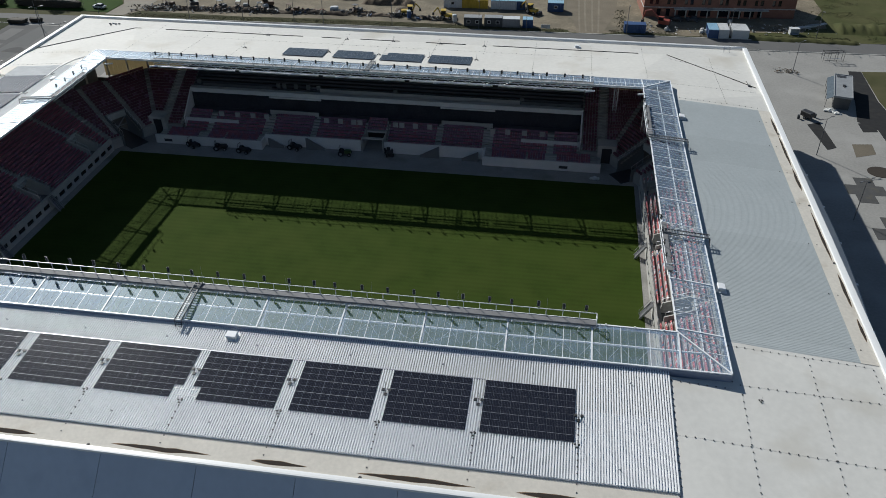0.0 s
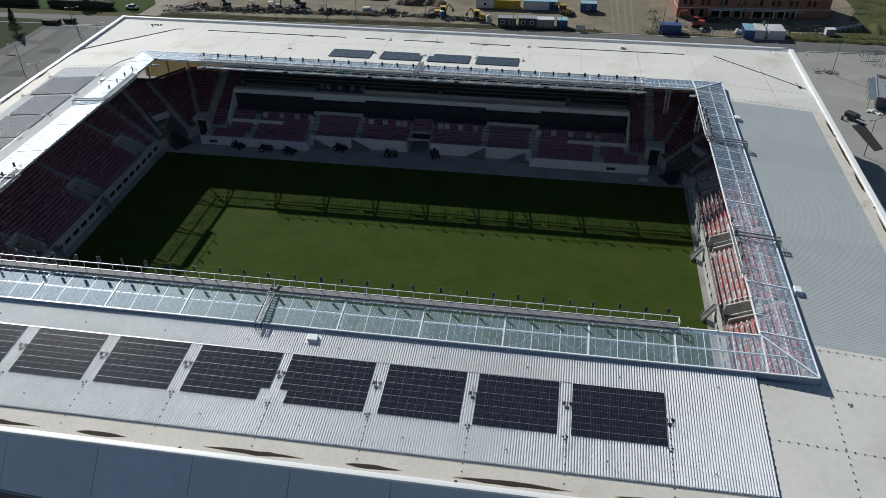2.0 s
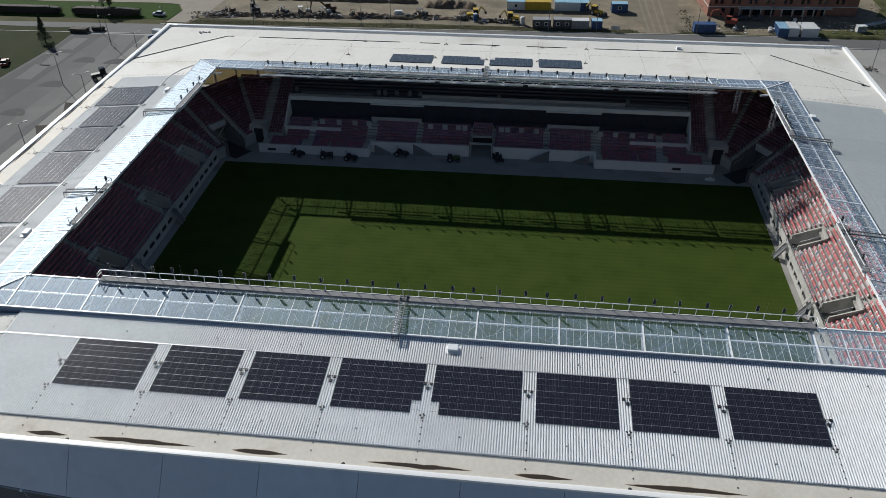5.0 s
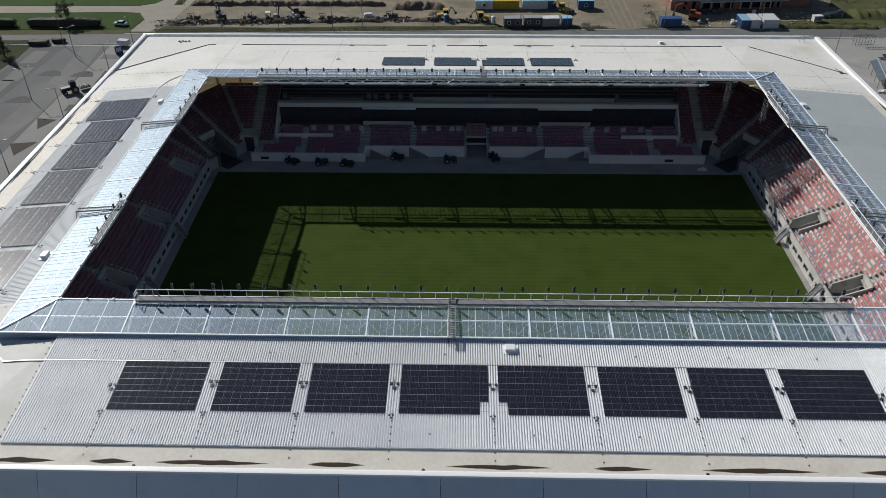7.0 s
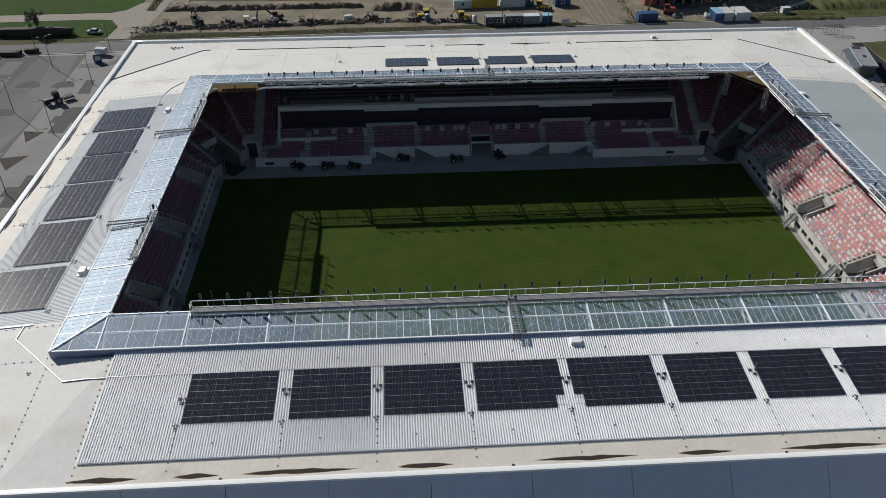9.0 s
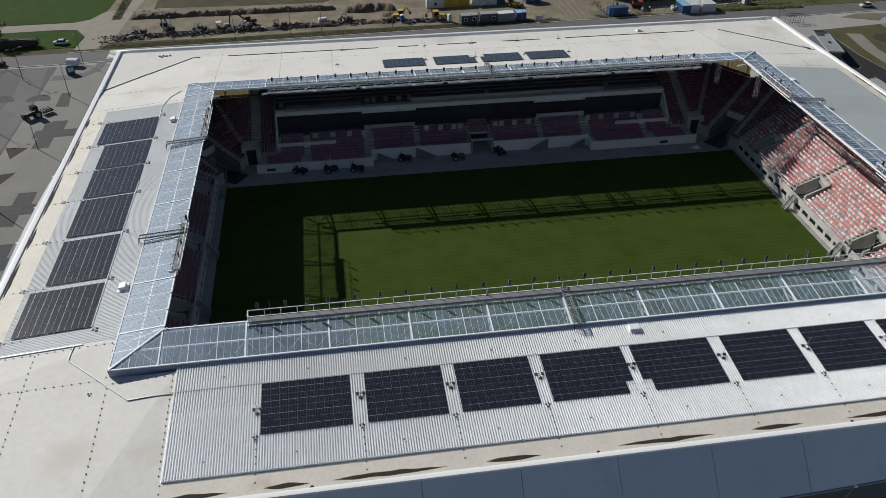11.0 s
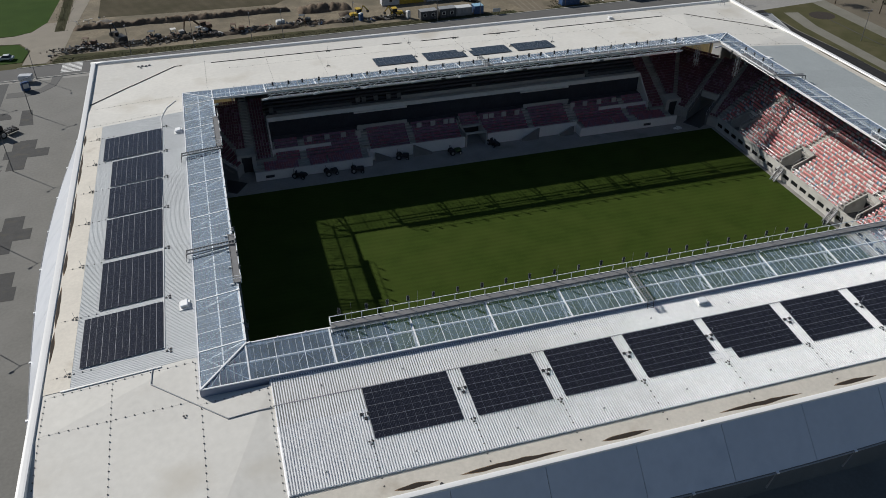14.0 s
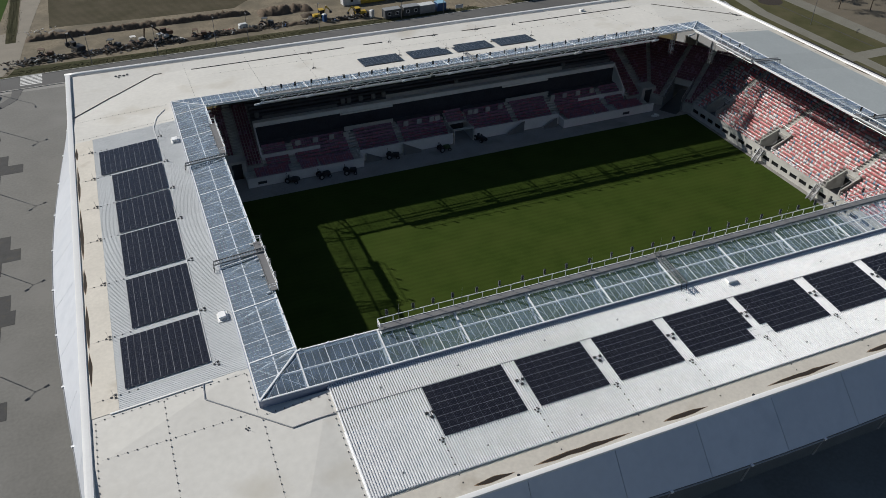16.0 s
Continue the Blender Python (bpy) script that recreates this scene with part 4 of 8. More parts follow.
def conductor(side, pts, gap=1.05, size=0.055, lift=0.06):
    bm = bmesh.new()
    bw = bmesh.new()
    for (u0, d0), (u1, d1) in zip(pts, pts[1:]):
        k = max(1, int(math.hypot(u1 - u0, d1 - d0) / gap))
        way = [place(side, u0 + (u1 - u0) * i / k, d0 + (d1 - d0) * i / k, lift) for i in range(k + 1)]
        for p, q in zip(way, way[1:]):
            rod(bw, p - Vector((0, 0, 0.03)), q - Vector((0, 0, 0.03)), 0.005, 4)
        for p in way[:-1]:
            box(bm, p.x - size, p.x + size, p.y - size, p.y + size, p.z - 0.06, p.z + 0.03)
    root = tagged(empty("lightning_conductor"), "thin roof wire held by rows of small black blocks", "roof wire", "roof wires")
    tagged(part("conductor_strip", bm, M_DARK, root), kind="stuff")
    tagged(part("wire", bw, M_GREYST, root), kind="stuff")


for u in S_LINES[1:-1]:
    conductor('S', ((u, 10.6 if abs(u) < 43 else 8.0), (u, 15.0)), 0.75, 0.075, 0.25)
for u in S_LINES:
    conductor('S', ((u, 15.3), (u, 17.2)), 0.75, 0.07)
for x, side, end, hip in ((1, 'E', 53.4, 61.0), (-1, 'W', 52.45, 59.8)):
    conductor('S', ((x * end, 0.5), (x * end, 15.0)), 0.9)
    conductor('S', ((x * hip, 1.2), (x * hip, 17.5)), 0.93)
    if x > 0:
        conductor('S', ((end, 8.0), (76.8, 8.6)), 0.93)
    conductor('S', ((x * end, 0.55), (x * 60.2, 0.55)), 0.93)
    conductor(side, ((-34.9, 0.8), (-34.9, 17.2)), 0.93)
    conductor(side, ((-40.9, 1.4), (-40.7, 17.2)), 0.93)
    conductor(side, ((-35.2, 9.85), (-58.0, 9.85)), 0.93)
    conductor(side, ((-35.2, 17.2), (-58.0, 17.4)), 0.93)
    conductor(side, ((-35.2, 0.55), (-41.6, 0.55)), 0.93)
    conductor(side, ((35.2, 0.6), (35.2, 17.2)), 1.05, 0.045)
    conductor(side, ((42.8, 1.0), (42.9, 17.2)), 1.05, 0.036)
    if x > 0:
        conductor(side, ((35.4, 10.4), (61.0, 10.4)), 1.05, 0.036)
        conductor(side, ((58.4, 2.1), (52.4, 16.4)), 1.05, 0.036)
for u in W_LINES[1:-1]:
    conductor('W', ((u, 12.4), (u, 17.2)), 0.9, 0.075, 0.09)
    conductor('E', ((u, 15.5), (u, 17.8)), 0.9, 0.07)
for u in (-55, -42, -31, -10, 0.6, 11, 22, 33, 45, 56):
    conductor('N', ((u, 0.8 if abs(u) > 22 else 11), (u, 24)), 1.4, 0.035)
for d in (2.2, 15.0):
    conductor('N', ((-50, d), (50, d)), 1.6, 0.035)

# seams and gutters on the roof


def seam(side, pts, w=0.16, material=None, label="dark gutter seam", broken=False):
    bm = bmesh.new()
    for (u0, d0), (u1, d1) in zip(pts, pts[1:]):
        k = max(1, int(math.hypot(u1 - u0, d1 - d0) / 1.5))
        way = [place(side, u0 + (u1 - u0) * i / k, d0 + (d1 - d0) * i / k, 0.26 if side == 'S' and u0 > -53 else 0.13) for i in range(k + 1)]
        for i, (p, q) in enumerate(zip(way, way[1:])):
            if broken and noise.noise((p.x * 0.13, p.y * 0.13, 5.0)) > 0.12:
                continue
            bar(bm, p, q, w * (0.6 + 0.4 * (i % 3)) if broken else w, 0.16)
    bmesh.ops.recalc_face_normals(bm, faces=bm.faces)
    part("gutter_seam", bm, material or M_GREYST, SKIN[side], label)


seam('N', ((-61.2, 20.0), (61.2, 20.0)), 0.06, M_SEAM, "worn dark gutter seam", True)
for x in (-1, 1):
    seam('N', ((x * 61.2, 20.0), (x * 69.5, 12.0)), 0.07, M_SEAM)
    seam('E' if x > 0 else 'W', ((53.2, 10.0), (45.6, 17.6)), 0.07, M_SEAM)
seam('W', ((-34.5, 5.4), (-36.9, 5.57), (-44.6, -2.5), (-44.5, -5.0), (-44.5, -7.3)), 0.10, M_GREYST, "grey cable tray")
seam('S', ((-52.2, 3.42), (33.0, 3.42)), 0.10, M_GREYST, "grey cable tray")
seam('W', ((-34.4, 15.6), (-34.4, 4.4)), 0.22, M_PARAPET, "white flashing")
seam('W', ((-31.3, 4.0), (4.8, 4.0)), 0.12, M_PARAPET, "white cable tray")
seam('W', ((4.8, 5.2), (28, 4.0), (33, 4.2), (37.5, 3.2), (40.5, 1.5)), 0.12, M_PARAPET, "white cable tray")
# drains in the gutters
for side, us, d in (('S', (-37, -7, 22, 44), 17.5), ('E', (25, 1, -14), 18.0), ('W', (25, -2, -20), 18.0)):
    for u in us:
        bm = bmesh.new()
        m = roof_frame(side, u, d, 0.05)
        rod(bm, m @ Vector((0, 0, 0)), m @ Vector((0, 0, 0.12)), 0.2, 10, 0.12)
        tagged(obj("roof_drain", bm, M_DARK), "small black roof drain in the gutter", "drain", "drains in the gutter")


# small grey hooks on the ribbed sheets
hk = bmesh.new()
rod(hk, (0, 0, 0), (0, 0, 0.12), 0.13, 8, 0.09)
rod(hk, (0, 0, 0.1), (0, 0.05, 0.3), 0.03, 5)
HOOK = mesh_of(hk, "roof_hook", M_GREYST)
for u in S_LINES[:-1]:
    tagged(share("roof_hook", HOOK, roof_frame('S', u + 5.6, 1.9, 0.22)), "small grey steel hook on the ribbed sheet", "roof hook", "roof hooks")
    tagged(share("roof_hook", HOOK, roof_frame('S', u + 4.2, 13.2, 0.22)), "small grey steel hook on the ribbed sheet", "roof hook", "roof hooks")

# odd pieces lying on the far roof
roof_vent('N', 42.0, 22.0, 0.9, 0.7, lift=0.0)
for k, (du, dd) in enumerate(((0, 0), (0.75, 0.15), (1.5, -0.1), (2.2, 0.2), (0.5, -0.7))):
    root = tagged(empty("ballast_block", roof_frame('N', -68.6 + du, 21.9 + dd, 0.0) @ Matrix.Rotation(radians(25 * k), 4, 'Z')), "dark concrete ballast block lying on the membrane", "ballast block", "loose ballast blocks")
    bm = bmesh.new()
    box(bm, -0.24, 0.24, -0.16, 0.16, 0.0, 0.2)
    bmesh.ops.bevel(bm, geom=bm.edges[:], offset=0.03, segments=1, affect='EDGES')
    part("block", bm, M_CONCD, root)
    bm = bmesh.new()
    rod(bm, (-0.08, 0, 0.2), (0.0, 0, 0.3), 0.02, 5)
    rod(bm, (0.0, 0, 0.3), (0.08, 0, 0.2), 0.02, 5)
    part("lifting_eye", bm, M_GREYST, root)
root = tagged(empty("roof_ladder_hoop", roof_frame('N', 74.2, 23.6, 0.0)), "grey steel access frame standing near the parapet", "access frame")
for px in (-0.6, 0.6):
    for py in (-0.4, 0.4):
        bm = bmesh.new()
        rod(bm, (px, py, 0), (px, py, 1.3), 0.035, 6)
        part("post", bm, M_GREYST, root)
for py in (-0.4, 0.4):
    for h in (0.65, 1.3):
        bm = bmesh.new()
        rod(bm, (-0.6, py, h), (0.6, py, h), 0.03, 6)
        part("rail", bm, M_GREYST, root)
root = tagged(empty("loose_bracket", roof_frame('E', 47.4, 16.2, 0.02)), "dark steel bracket lying across the gutter", "bracket")
bm = bmesh.new()
rod(bm, (-1.3, 0, 0.08), (0.9, 0.25, 0.08), 0.05, 6)
part("tube", bm, M_DARK, root)
bm = bmesh.new()
box(bm, 0.7, 1.4, 0.05, 0.5, 0.0, 0.22)
part("foot_plate", bm, M_DARK, root)

# ---- stands ----
FX, FY = 56.4, 42.0            # front of the side tiers and of the wings
TD, TR, TZ, ROWS_N = 0.70, 0.3675, 2.3, 23
CP = Vector((56.4, 32.5))      # chamfered corner
CQ = Vector((51.0, 41.0))
CN = Vector((CQ.y - CP.y, CP.x - CQ.x)).normalized()
CT = (CQ - CP).normalized()
CMID = (CP + CQ) / 2
GATE = 2.2
GATE_ROWS = 8                  # rows cut by the corner gateways
TOP_N = 20                     # rows of the lower far corners


def joint_side(D):
    x = FX + D
    return Vector((x, (CN.dot(CP) + D - CN.x * x) / CN.y))


def joint_wing(D):
    y = FY + D
    return Vector(((CN.dot(CP) + D - CN.y * y) / CN.x, y))


VOMS = ((7.0, 10.5), (-12.0, -8.6), (25.6, 28.8), (-30.0, -26.8))
AISLES = ((9.1, 10.4), (-10.9, -9.6), (26.4, 27.7), (-28.6, -27.3))


def cut(a, b, holes):
    out = [(a, b)]
    for h0, h1 in holes:
        nxt = []
        for p, q in out:
            if h1 <= p or h0 >= q:
                nxt.append((p, q))
                continue
            if p < h0:
                nxt.append((p, h0))
            if h1 < q:
                nxt.append((h1, q))
        out = nxt
    return out


def runs(k, sx):
    """The pieces of row k in one half (x of sign sx): front start, front end, back start, back end, kind."""
    D0, D1 = k * TD, (k + 1) * TD
    res = []
    ja, jb = joint_side(D0), joint_side(D1)
    holes = VOMS if 1 <= k <= 6 else ()
    for a, b in cut(-ja.y, ja.y, holes):
        ya = -jb.y if a == -ja.y else a
        yb = jb.y if b == ja.y else b
        res.append((Vector((FX + D0, a)), Vector((FX + D0, b)), Vector((FX + D1, ya)), Vector((FX + D1, yb)), 'side'))
    wa, wb = joint_wing(D0), joint_wing(D1)
    for sy in (1, -1):
        def fl(v):
            return Vector((v.x, v.y * sy))
        base0, base1 = CMID + CN * D0, CMID + CN * D1
        s0, e0 = (ja - base0).dot(CT), (wa - base0).dot(CT)
        s1, e1 = (jb - base1).dot(CT), (wb - base1).dot(CT)
        if sy > 0 and k >= (TOP_N if sx < 0 else ROWS_N - 1):
            continue
        if k < GATE_ROWS:
            res.append((fl(ja), fl(base0 - CT * GATE), fl(jb), fl(base1 - CT * GATE), 'corner'))
            res.append((fl(base0 + CT * GATE), fl(wa), fl(base1 + CT * GATE), fl(wb), 'corner'))
        else:
            res.append((fl(ja), fl(wa), fl(jb), fl(wb), 'corner'))
        res.append((fl(wa), fl(Vector((44.2, wa.y))), fl(wb), fl(Vector((44.2, wb.y))), 'wing'))
    if sx < 0:
        res = [tuple(Vector((-p.x, p.y)) if not isinstance(p, str) else p for p in r) for r in res]
    return res


def tier_mesh(sx):
    verts, faces = [], []

    def quad(*p):
        i = len(verts)
        verts.extend(p)
        faces.append((i, i + 1, i + 2, i + 3))
    for k in range(ROWS_N):
        z = TZ + TR * k
        zl = z - TR if k else 0.0
        for a, b, c, d, kind in runs(k, sx):
            quad((*a, z), (*b, z), (*d, z), (*c, z))
            quad((*a, zl), (*b, zl), (*b, z), (*a, z))
            quad((*c, z), (*d, z), (*d, z - 0.5), (*c, z - 0.5))
            quad((*a, z - 0.5), (*a, z), (*c, z), (*c, z - 0.5))
            quad((*b, z - 0.5), (*b, z), (*d, z), (*d, z - 0.5))
    me = bpy.data.meshes.new("terrace")
    me.from_pydata([tuple(v) for v in verts], [], faces)
    me.materials.append(M_TERRACE)
    return me


SEAT_PROFILE = ((0.06, 0.28), (0.10, 0.58), (0.22, 0.78), (0.30, 0.80), (0.28, 0.34), (0.20, 0.26))
FOLDED_SEAT = ((0.08, 0.30), (0.09, 0.60), (0.21, 0.77), (0.28, 0.78), (0.29, 0.38), (0.22, 0.28))


def seats_mesh(name, lines, palette, width=0.35, seed=1, glints=0.0, profile=SEAT_PROFILE, pitch=0.49):
    """lines: (start, end, z, outward). palette: (material, share on odd seats, share on even seats)."""
    r = random.Random(seed)
    verts, faces, index = [], [], []
    shares = ([p[1] for p in palette], [p[2] for p in palette])
    for row, (a, b, z, o) in enumerate(lines):
        ln = (b - a).length
        n = int(ln / pitch)
        if n < 1:
            continue
        t = (b - a) / ln
        for i in range(n):
            p = a + t * (i + 0.5) * ln / n
            base = len(verts)
            for s in (-width / 2, width / 2):
                for y, h in profile:
                    q = p + t * s + o * (y + 0.12)
                    verts.append((q.x, q.y, z + h))
            m = len(profile)
            for j in range(m):
                jj = (j + 1) % m
                faces.append((base + j, base + jj, base + m + jj, base + m + j))
            faces.append((base, base + 5, base + 4, base + 1))
            faces.append((base + 1, base + 4, base + 3, base + 2))
            faces.append((base + m, base + m + 1, base + m + 4, base + m + 5))
            faces.append((base + m + 1, base + m + 2, base + m + 3, base + m + 4))
            pick = r.choices(range(len(palette)), shares[(i + row // 2) % 2])[0]
            faces_of = [pick] * (m + 4)
            # some seats get pale upper faces, a glint put into the colour
            if r.random() < glints:
                faces_of[1] = faces_of[2] = 1
            index += faces_of
    me = bpy.data.meshes.new(name)
    me.from_pydata(verts, [], faces)
    for p in palette:
        me.materials.append(p[0])
    me.polygons.foreach_set("material_index", index)
    return me


# east takes the sunlit red; west, north and corners carry shade in their colour
MIX_EAST = ((M_SEATSUN, 0.80, 0.56), (M_SEATPALE, 0.17, 0.38), (M_SEATBLUE, 0.03, 0.06))
MIX_WEST = ((M_SEATSHADE, 0.99, 0.97), (M_SEATPURPLE, 0.01, 0.03))
MIX_DARK = ((M_SEATDEEPSHADE, 0.9, 0.8), (M_SEATPURPLE, 0.1, 0.2))
MIX_NORTH = ((M_SEATSHADE, 0.7, 0.5), (M_SEATPURPLE, 0.3, 0.5))
MIX_UPPER = ((M_SEATPURPLE, 0.9, 0.8), (M_SEATSHADE, 0.10, 0.2))

for sx, nm, sm, lab in ((1, "stand_east", MIX_EAST, "rows of sunlit red plastic seats with a few white ones"), (-1, "stand_west", MIX_WEST, "rows of red plastic seats in the shade")):
    st = new(nm, tier_mesh(sx))
    tagged(st, "stepped concrete terrace rising behind the goal line", "stand", kind="structure")
    lines, dim = [], []
    for k in range(ROWS_N):
        z = TZ + TR * k
        for a, b, c, d, kind in runs(k, sx):
            t = (b - a).normalized()
            o = Vector((-t.y, t.x))
            if o.dot(((c + d) / 2 - (a + b) / 2)) < 0:
                o = -o
            if kind == 'side':
                y0, y1 = min(a.y, b.y), max(a.y, b.y)
                for p, q in cut(y0 + 0.2, y1 - 0.9, AISLES):
                    if k <= 7 and any(v0 - 0.9 < q and p < v1 + 0.9 for v0, v1 in VOMS):
                        for p2, q2 in cut(p, q, [(v0 - 0.9, v1 + 0.9) for v0, v1 in VOMS]):
                            lines.append((Vector((a.x, p2)), Vector((a.x, q2)), z, o))
                    else:
                        lines.append((Vector((a.x, p)), Vector((a.x, q)), z, o))
            elif kind == 'corner':
                ln = (b - a).length
                if k < GATE_ROWS:
                    inner = 1.45 if ln > 3 else 0.5
                    cmid = Vector((CMID.x * sx, CMID.y if a.y > 0 else -CMID.y))
                    da, db = (a - cmid).length, (b - cmid).length
                    aa, bb = (a + t * inner, b - t * 0.4) if da < db else (a + t * 0.4, b - t * inner)
                    if (bb - aa).length > 0.6:
                        dim.append((aa, bb, z, o))
                else:
                    c0 = (Vector((CMID.x * sx, CMID.y if a.y > 0 else -CMID.y)) - a).dot(t)
                    for s0, s1 in ((0.4, c0 - 3.7), (c0 - 2.5, c0 + 2.5), (c0 + 3.7, ln - 0.4)):
                        if s1 - s0 > 0.6:
                            dim.append((a + t * s0, a + t * s1, z, o))
            else:
                ln = (b - a).length
                if a.y > 0:
                    x0, x1 = sorted((a.x, b.x))
                    for p, q in cut(x0 + 0.4, x1 - 0.4, (sorted((sx * 47.5, sx * 49.6)),)):
                        if q - p > 0.6:
                            dim.append((Vector((p, a.y)), Vector((q, a.y)), z, Vector((0, 1))))
    s = new("seat_rows", seats_mesh("seat_rows", lines, sm, 0.35, glints=0.12, profile=FOLDED_SEAT, pitch=0.45) if sx > 0 else seats_mesh("seat_rows", lines, sm, 0.46))
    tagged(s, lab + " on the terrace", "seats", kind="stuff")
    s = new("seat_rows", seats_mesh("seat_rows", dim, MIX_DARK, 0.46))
    tagged(s, "rows of red seats toned for shade rounding the stand corners", "seats", kind="stuff")

# vomitory boxes in the side stands


def vomitory(sx, y0, y1):
    root = tagged(empty("stand_entrance", Matrix.Translation((sx * 57.3, (y0 + y1) / 2, 2.0))), "grey concrete entrance box cut into the seating", "entrance", "entrances in the stands")
    h = (y1 - y0) / 2
    x0, x1 = 0.0, 4.6
    z0, z1 = -0.3, 1.6
    for nm, a in (("side_wall", -1), ("side_wall", 1)):
        bm = bmesh.new()
        y = a * (h - 0.0)
        pts = [(x0 - 0.1, y - 0.12, z0), (x1, y - 0.12, z0), (x1, y + 0.12, z0), (x0 - 0.1, y + 0.12, z0), (x0 - 0.1, y - 0.12, 1.55), (x1, y - 0.12, 3.6), (x1, y + 0.12, 3.6), (x0 - 0.1, y + 0.12, 1.55)]
        hexa(bm, [Vector((p[0] * sx, p[1], p[2])) for p in pts])
        bmesh.ops.recalc_face_normals(bm, faces=bm.faces)
        part(nm, bm, M_CONC, root)
    bm = bmesh.new()
    box(bm, min(sx * (x1 - 0.25), sx * x1), max(sx * (x1 - 0.25), sx * x1), -h, h, 1.9, 3.7)
    part("back_wall", bm, M_CONC, root)
    bm = bmesh.new()
    box(bm, min(0, sx * x1), max(0, sx * x1), -h, h, -0.55, -0.45)
    part("floor", bm, M_CONCD, root)
    bm = bmesh.new()
    for k in range(6):
        xa = 0.4 + k * 0.5
        box(bm, min(sx * xa, sx * (xa + 0.5)), max(sx * xa, sx * (xa + 0.5)), h + 0.15, h + 1.0, 0.2 + k * 0.26, 0.55 + k * 0.26)
    part("side_steps", bm, M_CONC, root)
    bm = bmesh.new()
    rail = [(x1, -h, 4.5), (x1, h, 4.5)]
    rod(bm, (sx * x1, -h, 4.55), (sx * x1, h, 4.55), 0.04)
    for y in (-h, 0, h):
        rod(bm, (sx * x1, y, 3.6), (sx * x1, y, 4.55), 0.035)
    for y in (-h, h):
        rod(bm, (0, y, 2.4), (sx * x1, y, 4.5), 0.04)
        for q in (0.0, 0.5):
            rod(bm, (sx * x1 * q, y, 1.4 + 2.1 * q), (sx * x1 * q, y, 2.4 + 2.1 * q), 0.035)
    part("handrail", bm, M_ALU, root)


for sx in (1, -1):
    for y0, y1 in VOMS:
        vomitory(sx, y0, y1)
    # aisle steps above the entrances
    for y0, y1 in AISLES[:4]:
        bm = bmesh.new()
        for k in range(8, ROWS_N):
            for q in (0, 1):
                x = FX + TD * (k + q * 0.5)
                zz = TZ + TR * k
                box(bm, min(sx * (x + 0.02), sx * (x + TD * 0.48)), max(sx * (x + 0.02), sx * (x + TD * 0.48)), y0 + 0.08, y1 - 0.08, zz + 0.005, zz + 0.02 + 0.21 * q)
        tagged(obj("aisle_steps", bm, M_CONC), "pale concrete aisle steps climbing between the seats", "steps", kind="stuff")


def fence_run(a, b, z, h, gap, label, group):
    a, b = Vector((*a, z)), Vector((*b, z))
    root = tagged(empty("railing", Matrix.Translation(a)), label, "railing", group)
    n = max(1, round((b - a).length / gap))
    bp = bmesh.new()
    rod(bp, (0, 0, -0.05), (0, 0, h), 0.04, 5)
    post = mesh_of(bp, "post", M_GREYST)
    for i in range(n + 1):
        share("post", post, Matrix.Translation((b - a) * i / n), root)
    for q in (0.98, 0.5):
        bm = bmesh.new()
        rod(bm, Vector((0, 0, h * q)), b - a + Vector((0, 0, h * q)), 0.03, 5)
        part("rail", bm, M_GREYST, root)


# front walls of the side stands, with a row of low windows
for sx, nm in ((1, "front_wall_east"), (-1, "front_wall_west")):
    root = tagged(empty(nm), "pale concrete wall below the front seats with low windows", "wall", kind="structure")
    x0, x1 = sorted((sx * 56.05, sx * 56.35))
    for z0, z1 in ((0, 0.85), (1.75, 3.0)):
        bm = bmesh.new()
        box(bm, x0, x1, -32.4, 32.4, z0, z1)
        part("wall_band", bm, M_CONC, root)
    n = 24
    for i in range(n + 1):
        y = -32.4 + 64.8 * i / n
        bm = bmesh.new()
        box(bm, x0, x1, max(-32.4, y - 0.38), min(32.4, y + 0.38), 0.85, 1.75)
        part("pier", bm, M_CONC, root)
    bm = bmesh.new()
    box(bm, *sorted((sx * 56.2, sx * 56.24)), -32.4, 32.4, 0.86, 1.74)
    part("window_glass", bm, M_GLASSDK, root)
    for y0, y1 in ((-31.5, -13.2), (-7.5, 6.2), (11.2, 24.5)):
        fence_run((sx * 56.2, y0), (sx * 56.2, y1), 3.0, 1.15, 1.3, "thin steel railing on top of the front wall", "railings of the stands")

